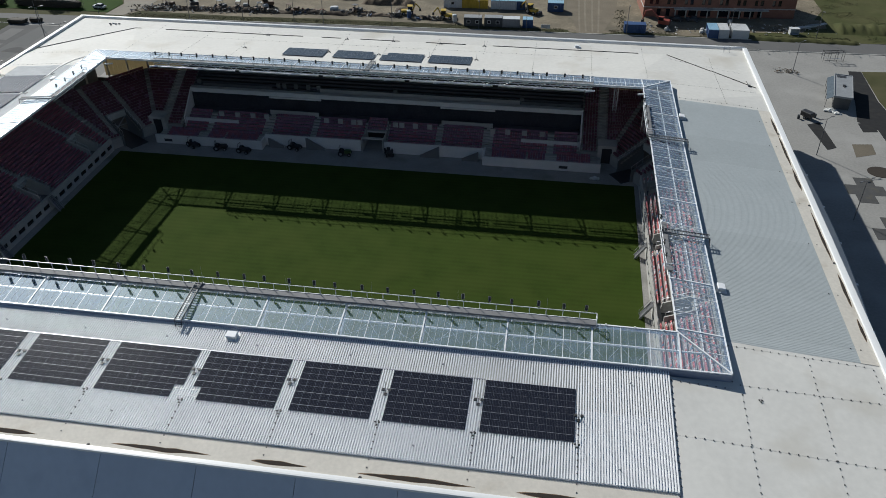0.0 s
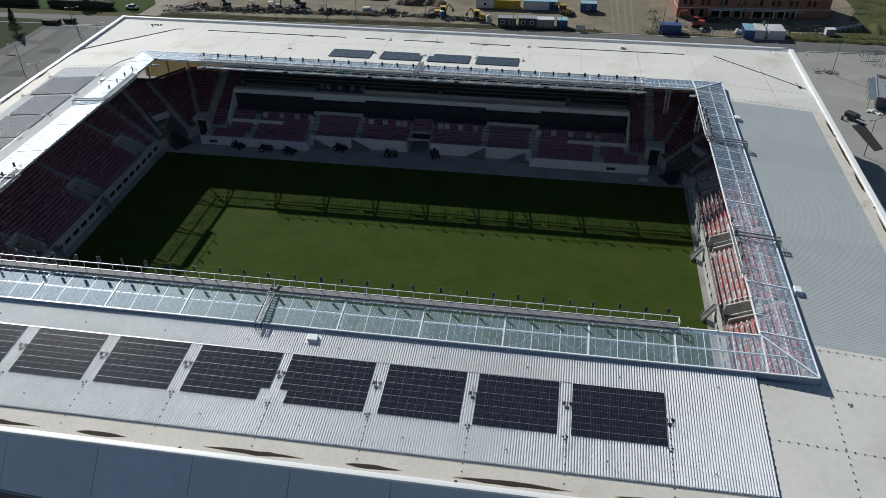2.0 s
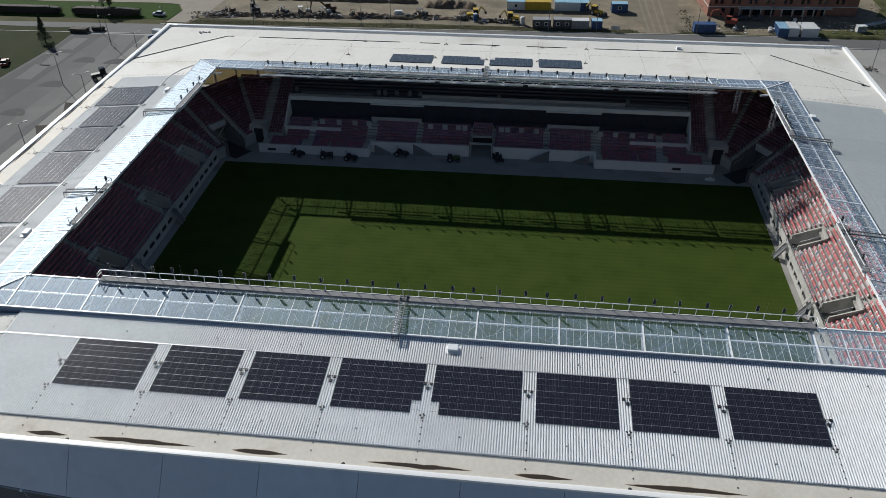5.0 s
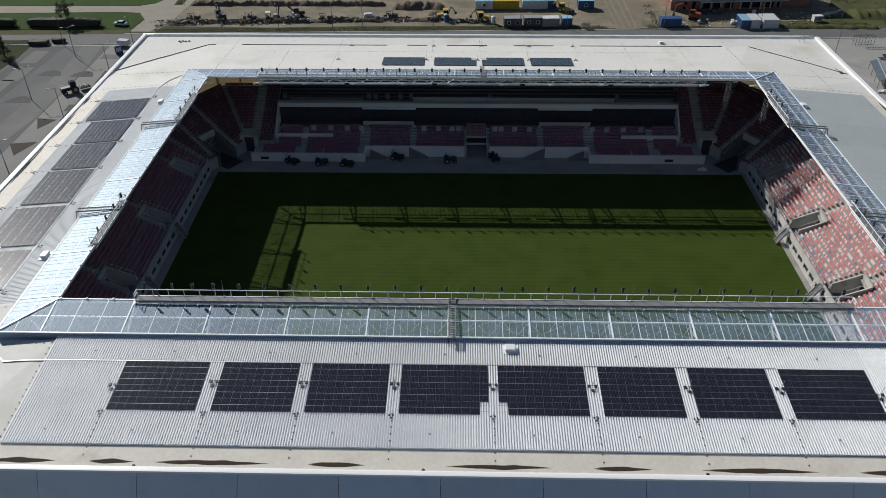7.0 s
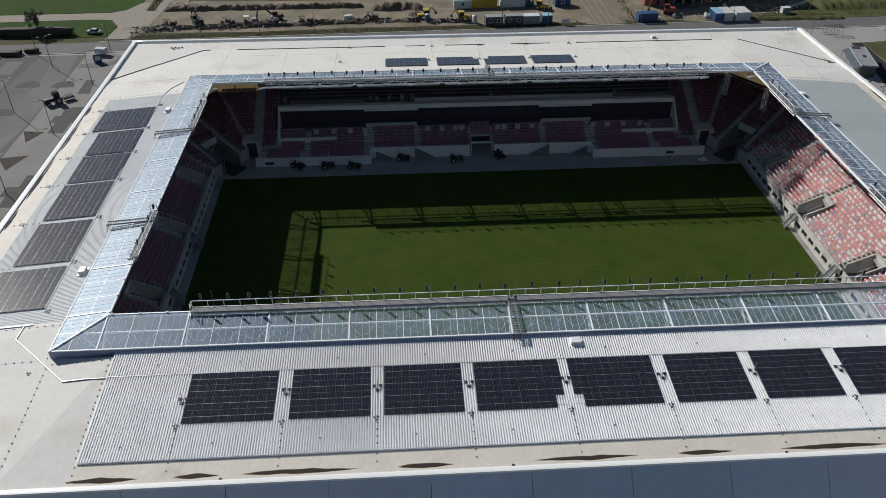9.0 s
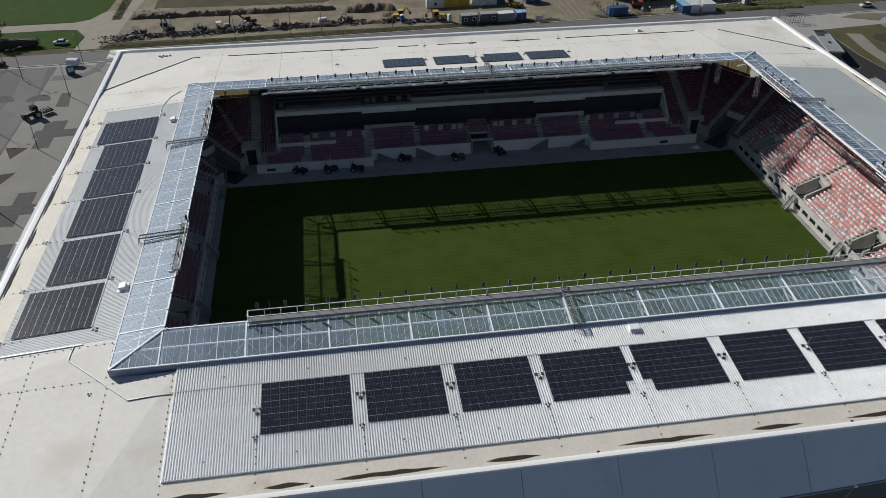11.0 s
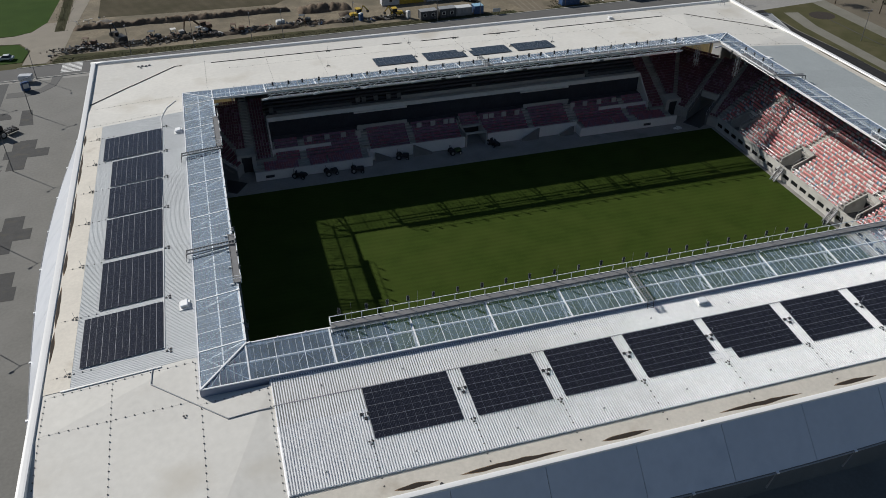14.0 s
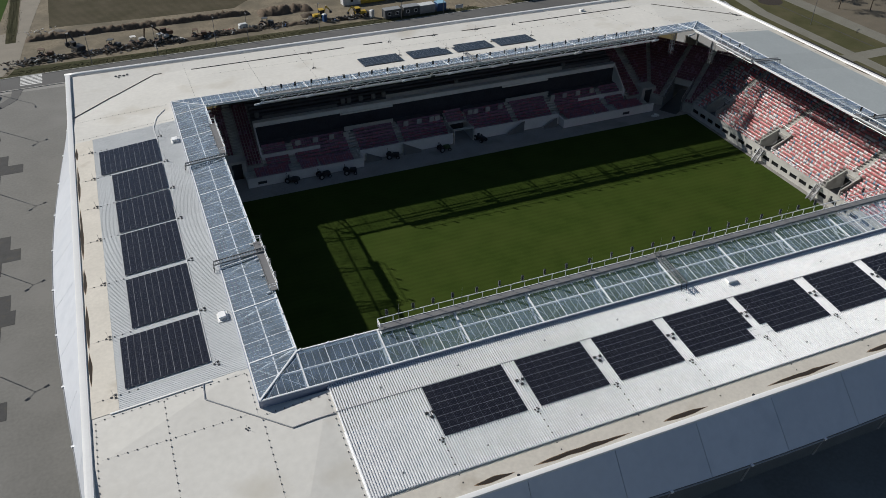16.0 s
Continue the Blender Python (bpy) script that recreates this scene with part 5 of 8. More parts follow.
# corner gates
for sx in (1, -1):
    for sy in (1, -1):
        root = tagged(empty("corner_gate"), "dark open corner gateway between sloping concrete walls", "gateway", "corner gateways")
        for sgn in (-1, 1):
            bm = bmesh.new()
            p0 = CMID + CT * sgn * GATE - CN * 0.6
            p1 = CMID + CT * sgn * GATE + CN * 5.7
            w = CT * 0.22 * sgn
            pts = []
            for z_at in (0, 1):
                for p, zt in ((p0, 2.6), (p1, 5.6), (p1 + w, 5.6), (p0 + w, 2.6)):
                    pts.append(Vector((p.x * sx, p.y * sy, zt if z_at else 0.0)))
            hexa(bm, pts)
            bmesh.ops.recalc_face_normals(bm, faces=bm.faces)
            part("flank_wall", bm, M_CONCD, root)
            bm = bmesh.new()
            for q in range(6):
                p = p0.lerp(p1, q / 5)
                z = 2.6 + 3.0 * q / 5
                rod(bm, (p.x * sx, p.y * sy, z - 0.05), (p.x * sx, p.y * sy, z + 0.95), 0.03, 5)
            rod(bm, (p0.x * sx, p0.y * sy, 3.55), (p1.x * sx, p1.y * sy, 6.55), 0.04, 6)
            part("handrail", bm, M_ALU, root)
        bm = bmesh.new()
        q = [CMID - CT * GATE + CN * 5.15, CMID + CT * GATE + CN * 5.15, CMID + CT * GATE + CN * 5.6, CMID - CT * GATE + CN * 5.6]
        hexa(bm, [Vector((p.x * sx, p.y * sy, 4.1)) for p in q] + [Vector((p.x * sx, p.y * sy, 5.5)) for p in q])
        bmesh.ops.recalc_face_normals(bm, faces=bm.faces)
        part("lintel", bm, M_CONC, root)
        # floor painted black in place of the gateway's deep shade
        bm = bmesh.new()
        q = [CMID - CT * (GATE - 0.05) - CN * 2.6, CMID + CT * (GATE - 0.05) - CN * 2.6, CMID + CT * (GATE - 0.05) + CN * 12, CMID - CT * (GATE - 0.05) + CN * 12]
        hexa(bm, [Vector((p.x * sx, p.y * sy, 0.03)) for p in q] + [Vector((p.x * sx, p.y * sy, 0.09)) for p in q])
        bmesh.ops.recalc_face_normals(bm, faces=bm.faces)
        part("gate_floor", bm, M_DARK, root, "gateway floor coloured black for its shade")
        if sx < 0 and sy > 0:
            bm = bmesh.new()
            for z0, z1, s0, s1 in ((0.2, 4.0, -1, 1), (4.0, 0.2, -1, 1), (2.1, 2.1, -1, 1)):
                a = CMID + CT * GATE * s0 + CN * 5.5
                b = CMID + CT * GATE * s1 + CN * 5.5
                rod(bm, (a.x * sx, a.y * sy, z0), (b.x * sx, b.y * sy, z1), 0.09, 6)
            part("gate_bracing", bm, M_GREYST, root)
        # aisle bands beside the gate, up the rows
        for sgn in (-1, 1):
            bm = bmesh.new()
            for k in range(0, (TOP_N if sx < 0 else ROWS_N - 1) if sy > 0 else ROWS_N):
                for q in (0, 1):
                    D = TD * (k + 0.5 * q)
                    s0 = sgn * (GATE + 0.4)
                    s1 = sgn * (GATE + 1.35)
                    a, b = CMID + CT * s0 + CN * (D + 0.02), CMID + CT * s1 + CN * (D + 0.02)
                    c, d = a + CN * TD * 0.46, b + CN * TD * 0.46
                    zz = TZ + TR * k
                    hexa(bm, [Vector((p.x * sx, p.y * sy, zz + 0.005)) for p in (a, b, d, c)] + [Vector((p.x * sx, p.y * sy, zz + 0.02 + 0.21 * q)) for p in (a, b, d, c)])
            bmesh.ops.recalc_face_normals(bm, faces=bm.faces)
            tagged(part("gate_steps", bm, M_TERRACE, root), kind="stuff")

# ---- north stand ----
NY0, NSL = 41.7, 0.47



verts, faces = [], []


def nquad(x0, x1, y0, y1, z, zl):
    for pts in (((x0, y0, z), (x1, y0, z), (x1, y1, z), (x0, y1, z)), ((x0, y0, zl), (x1, y0, zl), (x1, y0, z), (x0, y0, z))):
        i = len(verts)
        verts.extend(pts)
        faces.append((i, i + 1, i + 2, i + 3))


nlines, nupper = [], []
up = Vector((0, 1))
for k in range(7):
    y = NY0 + 0.8 * k
    z = 1.1 + 0.376 * k
    for x0, x1 in ((-44.2, -2.3), (2.3, 44.2)):
        nquad(x0, x1, y, y + 0.8, z, z - 0.376 if k else 0)
    if k >= 3:
        nquad(-2.3, 2.3, y, y + 0.8, z + 0.6, z + 0.2)
        nupper.append((Vector((-2.1, y)), Vector((2.1, y)), z + 0.6, up))
    for a, b in ((-43.5, -38.6), (-37.2, -25.6), (-23.4, -14.6), (-13.2, -2.8), (2.8, 13.2), (14.6, 23.4), (25.6, 37.2), (38.6, 43.5)):
        (nlines if k <= 2 else nupper).append((Vector((a, y)), Vector((b, y)), z, up))
for sx in (-1, 1):
    for k in range(4):
        y = 38.5 + 0.8 * k
        z = 0.95 + 0.12 * k
        x0, x1 = sorted((sx * 24.2, sx * 48.5))
        nquad(x0, x1, y, y + 0.8, z, z - 0.12 if k else 0)
        for a, b in ((25.8, 33.0), (33.4, 37.0), (39.4, 46.4)):
            a2, b2 = sorted((sx * a, sx * b))
            nlines.append((Vector((a2, y)), Vector((b2, y)), z, up))
me = bpy.data.meshes.new("stand_north")
me.from_pydata(verts, [], faces)
me.materials.append(M_CONC)
tagged(new("stand_north", me), "shaded concrete main stand with hospitality boxes", "stand", kind="structure")
verts, faces = [], []
# its near-black colour stands in for the roof's shade
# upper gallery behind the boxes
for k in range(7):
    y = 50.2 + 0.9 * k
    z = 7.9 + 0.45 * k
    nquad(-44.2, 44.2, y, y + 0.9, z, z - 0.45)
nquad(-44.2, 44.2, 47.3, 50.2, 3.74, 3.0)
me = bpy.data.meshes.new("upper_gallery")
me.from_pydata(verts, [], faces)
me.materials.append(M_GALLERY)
tagged(new("upper_gallery", me), "upper gallery above the hospitality boxes, coloured dark for shade", "gallery", kind="structure")
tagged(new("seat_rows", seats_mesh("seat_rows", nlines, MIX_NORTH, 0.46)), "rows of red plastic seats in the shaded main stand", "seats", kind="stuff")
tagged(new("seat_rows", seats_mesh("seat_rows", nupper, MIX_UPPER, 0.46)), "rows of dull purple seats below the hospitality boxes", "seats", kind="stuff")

# front walls of the main stand
root = tagged(empty("front_wall_north"), "pale rendered wall below the main stand", "wall", kind="structure")
for x0, x1, y, top in ((-24.05, -2.6, 39.7, 2.6), (2.6, 24.05, 39.7, 2.6), (-48.5, -24.35, 37.25, 2.05), (24.35, 48.5, 37.25, 2.05)):
    bm = bmesh.new()
    box(bm, x0, x1, y, y + 0.25, 0, top)
    part("wall_band", bm, M_WALLW, root)
    bm = bmesh.new()
    box(bm, x0 + 0.05, x1 - 0.05, y + 0.27, y + (1.95 if top > 2.3 else 1.2), 0, 1.05 if top > 2.3 else 0.9)
    part("front_gangway", bm, M_CONC, root)
    bm = bmesh.new()
    n = int((x1 - x0) / 2.4)
    for i in range(n + 1):
        x = x0 + 0.1 + (x1 - x0 - 0.2) * i / n
        rod(bm, (x, y + 0.12, top), (x, y + 0.12, top + 0.22), 0.02, 4)
    rod(bm, (x0 + 0.1, y + 0.12, top + 0.22), (x1 - 0.1, y + 0.12, top + 0.22), 0.025, 5)
    part("handrail", bm, M_GREYST, root)
for x in (-24.2, 24.2):
    bm = bmesh.new()
    box(bm, x - 0.15, x + 0.15, 37.25, 41.4, 0, 2.05)
    part("return_wall", bm, M_WALLW, root)
# slots in the wing walls
for x in (-45.6, 40.9):
    bm = bmesh.new()
    box(bm, x - 0.9, x + 0.9, 37.22, 37.3, 0.55, 1.15)
    part("wall_slot", bm, M_DARK, root)
# side stairs running down along the wall
for sx in (-1, 1):
    for xh, xl, zh, y in ((14.6, 10.5, 2.3, 38.75), (23.0, 19.6, 1.75, 38.55)):
        n = 12
        bm = bmesh.new()
        for k in range(n):
            a, b = sorted((sx * (xl + (xh - xl) * k / n), sx * (xl + (xh - xl) * (k + 1) / n)))
            box(bm, a, b, y + 0.12, 39.68, 0.02, zh * (k + 1) / n)
        part("stair_flight", bm, M_CONC, root)
        bm = bmesh.new()
        p = [(sx * xl, 0.02), (sx * xh, 0.02), (sx * xh, zh + 0.55), (sx * xl, 0.6)]
        hexa(bm, [Vector((x, y, z)) for x, z in p] + [Vector((x, y + 0.1, z)) for x, z in p])
        bmesh.ops.recalc_face_normals(bm, faces=bm.faces)
        part("stair_parapet", bm, M_CONCD, root)
bm = bmesh.new()
for sx in (-1, 1):
    x0, x1 = sorted((sx * 2.2, sx * 2.42))
    box(bm, x0, x1, 39.6, 46, 0, 3.0)
box(bm, -2.42, 2.42, 39.6, 40.3, 3.02, 3.25)
part("tunnel_frame", bm, M_CONC, root)
# black panel closing the tunnel, its colour standing for the shade inside
bm = bmesh.new()
box(bm, -2.2, 2.2, 45.2, 45.4, 0, 2.85)
part("tunnel_back", bm, M_DARK, root)

# hospitality boxes
root = tagged(empty("hospitality_boxes"), "dark glazed boxes under a pale balcony band", "boxes", kind="structure")
bm = bmesh.new()
box(bm, -44.2, 44.2, 49.2, 49.35, 3.6, 7.4)
part("box_window", bm, M_BOXGLASS, root)
bm = bmesh.new()
box(bm, -44.2, 44.2, 48.9, 50.2, 7.35, 8.35)
part("balcony_band", bm, M_WALLW, root)
# low wall and posts at the front of the gallery
for x0, x1, z1, m in ((-14.2, 2.4, 8.75, M_CONC), (2.4, 30.6, 8.72, M_CONC), (30.9, 43.8, 8.6, M_CONCD), (-41.8, -25.4, 8.6, M_CONCD)):
    bm = bmesh.new()
    box(bm, x0 + 0.02, x1 - 0.02, 51.0, 51.2, 7.9, z1 + 0.1)
    part("gallery_wall", bm, m, root)
for x in (-42.9, -24.0, -22.6, -19.9, -17.0, -14.6, 31.0, 3.0):
    bm = bmesh.new()
    box(bm, x - 0.45, x + 0.45, 51.25, 51.6, 7.9, 9.5)
    part("gallery_post", bm, M_CONCD, root)
for x0, x1 in ((-25.2, -13.9), (13.9, 25.2)):
    bm = bmesh.new()
    box(bm, x0, x1, 47.35, 47.55, 3.75, 4.7)
    part("terrace_edge", bm, M_CONC, root)
for x0, x1 in ((-25.5, -13.5), (13.5, 25.5)):
    bm = bmesh.new()
    box(bm, x0, x1, 48.6, 48.9, 7.0, 7.35)
    part("band_drop", bm, M_WALLW, root)
for sx in (-1, 1):
    bm = bmesh.new()
    x0, x1 = sorted((sx * 44.0, sx * 44.3))
    hexa(bm, [Vector(p) for p in ((x0, 43.6, 1.5), (x1, 43.6, 1.5), (x1, 49.4, 1.5), (x0, 49.4, 1.5), (x0, 43.6, 3.5), (x1, 43.6, 3.5), (x1, 49.4, 8.35), (x0, 49.4, 8.35))])
    part("end_wall", bm, M_WALLW, root)
    for a, b in ((44.0, 31.6),):
        x0, x1 = sorted((sx * a, sx * b))
        bm = bmesh.new()
        box(bm, x0, x1, 44.0, 44.2, 2.2, 3.3)
        part("terrace_parapet", bm, M_WALLW, root)
    for x in (36.0, 32.2, 28.6, 25.4, 11.6, 8.4, 5.4, 4.0):
        bm = bmesh.new()
        x0, x1 = sorted((sx * (x - 0.55), sx * (x + 0.55)))
        box(bm, x0, x1, 45.4, 45.6, 2.4, 4.5)
        part("partition", bm, M_CONC, root)
    for x in (24.4, 13.9):
        bm = bmesh.new()
        x0, x1 = sorted((sx * (x - 0.45), sx * (x + 0.45)))
        for k in range(8):
            y = 41.8 + 0.75 * k
            box(bm, x0, x1, y, y + 0.75, 0.8 + 0.36 * k, 1.25 + 0.36 * k)
        part("stair_flight", bm, M_CONC, root)
    # exit blocks beside the wings
    bm = bmesh.new()
    x = sx * 49.7
    box(bm, x - 1.9, x - 1.05, 41.4, 44.6, 0, 4.2)
    box(bm, x + 1.05, x + 1.9, 41.4, 44.6, 0, 4.2)
    box(bm, x - 1.05, x + 1.05, 41.4, 44.6, 3.6, 4.2)
    part("exit_block", bm, M_CONC, root)
    bm = bmesh.new()
    box(bm, x - 1.05, x + 1.05, 41.7, 41.78, 0, 3.6)
    part("exit_door", bm, M_DARK, root)
    bm = bmesh.new()
    for k in range(4, 23):
        for q in (0, 1):
            y = FY + TD * (k + 0.5 * q)
            z = TZ + TR * k
            xx0, xx1 = sorted((sx * 47.8, sx * 49.3))
            box(bm, xx0, xx1, y + 0.02, y + TD * 0.48, z + 0.005, z + 0.02 + 0.21 * q)
    part("stair_flight", bm, M_CONC, root)
# back wall of the main stand
bm = bmesh.new()
box(bm, -50, 50, 60.5, 60.8, 0, 17.0)
tagged(obj("wall_stand_back", bm, M_CONCD), "dark back wall of the main stand", "wall", kind="structure")

# plain south terrace under the near roof
bm = bmesh.new()
hexa(bm, [Vector(p) for p in ((-44.2, -58, 0), (44.2, -58, 0), (44.2, -42, 0), (-44.2, -42, 0), (-44.2, -58, 10), (44.2, -58, 10), (44.2, -42, 2.3), (-44.2, -42, 2.3))])
tagged(obj("stand_south", bm, M_CONC), "plain concrete terrace under the near roof", "stand", kind="structure")

# lattice roof columns in the corners
for sx in (1, -1):
    for cx, cy, top in ((49.6, 35.9, 19.3), (54.6, 28.2, 19.3)):
        if sx < 0:
            continue
        root = tagged(empty("lattice_column", Matrix.Translation((sx * cx, cy, 14.6))), "white steel lattice column hanging under the canopy corner", "column", "lattice columns")
        for px in (-0.35, 0.35):
            for py in (-0.35, 0.35):
                bm = bmesh.new()
                rod(bm, (px, py, 0), (px, py, top - 14.6), 0.05, 5)
                part("chord", bm, M_GREYST, root)
        bm = bmesh.new()
        n = 5
        for i in range(n):
            z0, z1 = (top - 14.6) * i / n, (top - 14.6) * (i + 1) / n
            s = 1 if i % 2 else -1
            for py in (-0.35, 0.35):
                rod(bm, (-0.35 * s, py, z0), (0.35 * s, py, z1), 0.03, 4)
            for px in (-0.35, 0.35):
                rod(bm, (px, -0.35 * s, z0), (px, 0.35 * s, z1), 0.03, 4)
        part("lacing", bm, M_GREYST, root)

# gutter tubes hung under the far canopy
for i in range(5):
    x0 = -43.5 + i * 17.6
    bm = bmesh.new()
    box(bm, x0, x0 + 16.6, 35.9, 36.15, 18.35, 18.6)
    for q in (0.05, 0.5, 0.95):
        rod(bm, (x0 + 16.6 * q, 36.02, 18.6), (x0 + 16.6 * q, 35.7, 19.4), 0.03, 4)
    tagged(obj("hanging_gutter", bm, M_ALU), "long pale metal trough hung under the canopy edge", "trough", "troughs under the canopy")


# access stairs at the side walls
def pitch_stair(sx, y):
    root = tagged(empty("access_stair", Matrix.Translation((sx * 55.9, y, 0.02))), "steep metal stair from the pitch to the front seats", "stair", "access stairs")
    for yy in (-0.6, 0.6):
        bm = bmesh.new()
        hexa(bm, [Vector((p[0] * sx, p[1] + yy, p[2])) for p in ((-1.9, -0.04, 0), (-1.5, -0.04, 0), (-1.5, 0.04, 0), (-1.9, 0.04, 0), (-0.3, -0.04, 2.8), (0.1, -0.04, 2.8), (0.1, 0.04, 2.8), (-0.3, 0.04, 2.8))])
        bmesh.ops.recalc_face_normals(bm, faces=bm.faces)
        part("stringer", bm, M_GREYST, root)
        bm = bmesh.new()
        rod(bm, (sx * -1.8, yy, 0.9), (sx * -0.1, yy, 3.8), 0.035)
        rod(bm, (sx * -1.8, yy, 0), (sx * -1.8, yy, 0.9), 0.035)
        rod(bm, (sx * -0.1, yy, 2.8), (sx * -0.1, yy, 3.8), 0.035)
        part("handrail", bm, M_GREYST, root)
    for k in range(11):
        bm = bmesh.new()
        xc = sx * (-1.6 + 0.15 * k)
        box(bm, xc - 0.14, xc + 0.14, -0.58, 0.58, 0.22 + 0.25 * k, 0.27 + 0.25 * k)
        part("tread", bm, M_GRATE, root)


for sx in (1, -1):
    for y in (8.2, -8.2):
        pitch_stair(sx, y)


def mower(x, y, turn, color):
    root = tagged(empty("grounds_tractor", pose(x, y, 0.02, 0, 0, turn)), "small dark grounds tractor parked before the main stand", "tractor", "grounds machines")
    bm = bmesh.new()
    box(bm, -0.55, 0.55, -1.2, 0.2, 0.45, 1.15)
    bmesh.ops.bevel(bm, geom=bm.edges[:], offset=0.1, segments=2, affect='EDGES')
    part("bonnet", bm, color, root)
    bm = bmesh.new()
    box(bm, -0.6, 0.6, 0.2, 1.4, 0.45, 0.8)
    box(bm, -0.35, 0.35, 0.8, 0.95, 0.8, 1.5)
    part("rear_deck", bm, M_DARK, root)
    bm = bmesh.new()
    for px in (-0.55, 0.55):
        rod(bm, (px, 1.2, 0.8), (px, 1.2, 2.0), 0.04)
    rod(bm, (-0.55, 1.2, 2.0), (0.55, 1.2, 2.0), 0.04)
    part("roll_bar", bm, M_DARK, root)
    for px in (-0.75, 0.75):
        for py, r in ((-0.85, 0.38), (0.95, 0.6)):
            bm = bmesh.new()
            rod(bm, (px - 0.15, py, r), (px + 0.15, py, r), r, 16)
            wheel = part("wheel", bm, M_RUBBER, root)
            bm = bmesh.new()
            rod(bm, (px - 0.17, py, r), (px + 0.17, py, r), r * 0.5, 12)
            part("rim", bm, M_GREYST, wheel)


M_GREEN = mat("green_paint", (0.05, 0.09, 0.03), 0.5)
for i, (x, y, a) in enumerate(((-39.5, 36.6, 60), (-33, 36.2, 100), (-27.5, 35.6, 80), (-5.5, 37.6, 95), (3.8, 38.8, 20), (-17, 38.6, 75))):
    mower(x, y, a, M_GREEN if i == 3 else M_DARK)
M_SACK = mat("white_sack", (0.6, 0.6, 0.58), 0.8, var=0.15)
root = tagged(empty("sack_pile", Matrix.Translation((47.4, 34.4, 0.02))), "small heap of white sacks beside the pitch", "sacks")
for dx, dy, dz, a in ((0, 0, 0, 10), (0.7, 0.2, 0, 80), (-0.6, 0.3, 0, 40), (0.1, 0.1, 0.35, 120)):
    bm = bmesh.new()
    bmesh.ops.create_icosphere(bm, subdivisions=2, radius=0.5)
    for v in bm.verts:
        v.co = Vector((v.co.x * 1.1, v.co.y * 0.7, max(-0.2, v.co.z * 0.5)))
    bm.transform(pose(dx, dy, dz + 0.2, 0, 0, a))
    part("sack", bm, M_SACK, root)


# columns of the open concourse behind the far corners
def concourse_column(x, y):
    root = tagged(empty("concourse_column", Matrix.Translation((x, y, 0))), "slim cream concrete column carrying the roof edge", "column", "concourse columns")
    bm = bmesh.new()
    rod(bm, (0, 0, -0.02), (0, 0, 15.9), 0.22, 10)
    part("shaft", bm, M_WALLW, root)
    bm = bmesh.new()
    box(bm, -0.4, 0.4, -0.4, 0.4, 15.5, 16.1)
    part("head", bm, M_WALLW, root)


for sx in (1, -1):
    for x in (72.5, 67.0, 61.5, 56.0, 50.5):
        concourse_column(sx * x, 63.2)
    for y in (57.5, 51.5, 45.5):
        concourse_column(sx * 75.2, y)

# pale translucent sheets hanging behind the far corner columns
M_BEIGE = mat("beige_translucent_sheet", (0.5, 0.46, 0.37), 0.7, var=0.15, scale=0.6, fine=4)
bt = M_BEIGE.node_tree
tl = bt.nodes.new("ShaderNodeBsdfTranslucent")
tl.inputs[0].default_value = (0.60, 0.52, 0.35, 1)
ms = bt.nodes.new("ShaderNodeMixShader")
ms.inputs[0].default_value = 0.45
bt.links.new(bt.nodes["Principled BSDF"].outputs[0], ms.inputs[1])
bt.links.new(tl.outputs[0], ms.inputs[2])
bt.links.new(ms.outputs[0], bt.nodes["Material Output"].inputs[0])
bm = bmesh.new()
box(bm, -0.59, 0.59, -0.02, 0.02, 0.0, 13.3)
SCREEN = mesh_of(bm, "screen_sheet", M_BEIGE)
for nm, x0, y0, dx, dy, n, turn in (("screen_north_west", -48.2, 64.9, -1.22, 0, 22, 0), ("screen_north_east", 48.2, 64.9, 1.22, 0, 22, 0), ("screen_west", -76.9, 45.0, 0, 1.22, 16, 90)):
    root = tagged(empty(nm, Matrix.Translation((x0, y0, 2.9))), "beige translucent sheets below the roof edge", "screen", kind="structure")
    for i in range(n):
        share("screen_sheet", SCREEN, pose(dx * i, dy * i, 0, 0, 0, turn), root)
    for z in (0.3, 6.4, 13.0):
        bm = bmesh.new()
        rod(bm, (0, 0, z), (dx * (n - 1), dy * (n - 1), z), 0.07, 6)
        part("screen_rail", bm, M_GREYST, root)

# ---- plaza round the stadium ----


def cross_bed(x, y, a, b, c, d):
    bm = bmesh.new()
    box(bm, x - a, x + b, y - 1.9, y + 1.9, -0.04, 0.012)
    box(bm, x - 2.0, x + 1.6, y + 1.9, y + c, -0.04, 0.012)
    box(bm, x - 3.2, x + 0.4, y - d, y - 1.9, -0.04, 0.012)
    bmesh.ops.remove_doubles(bm, verts=bm.verts, dist=0.001)
    tagged(obj("planting_bed", bm, M_PATCH), "cross-shaped dark planting bed sunk in the paving", "planting bed", "planting beds in the plaza")


for x, y, a, b, c, d in ((-95.5, 63.3, 4.5, 4.6, 6.6, 7.2), (-94.0, 30.0, 4.5, 3.4, 6.6, 6.0), (-93.4, 11.5, 4.5, 2.4, 6.4, 6.0), (-94.5, -10.0, 4.5, 3, 6, 6),
                         (101.5, 38.0, 4.5, 3.0, 5, 5), (102.5, 22.0, 4.5, 3.0, 6, 5)):
    cross_bed(x, y, a, b, c, d)
for pts in (((-104.5, 57.5), (-99.5, 56.8), (-102.0, 51.8)), ((-105, 44.5), (-99.0, 45.5), (-101.5, 39.0))):
    bm = bmesh.new()
    poly_slab(bm, pts, -0.04, 0.014)
    tagged(obj("soil_bed", bm, M_SOIL), "triangular bare soil bed in the paving", "planting bed", "soil beds in the plaza")
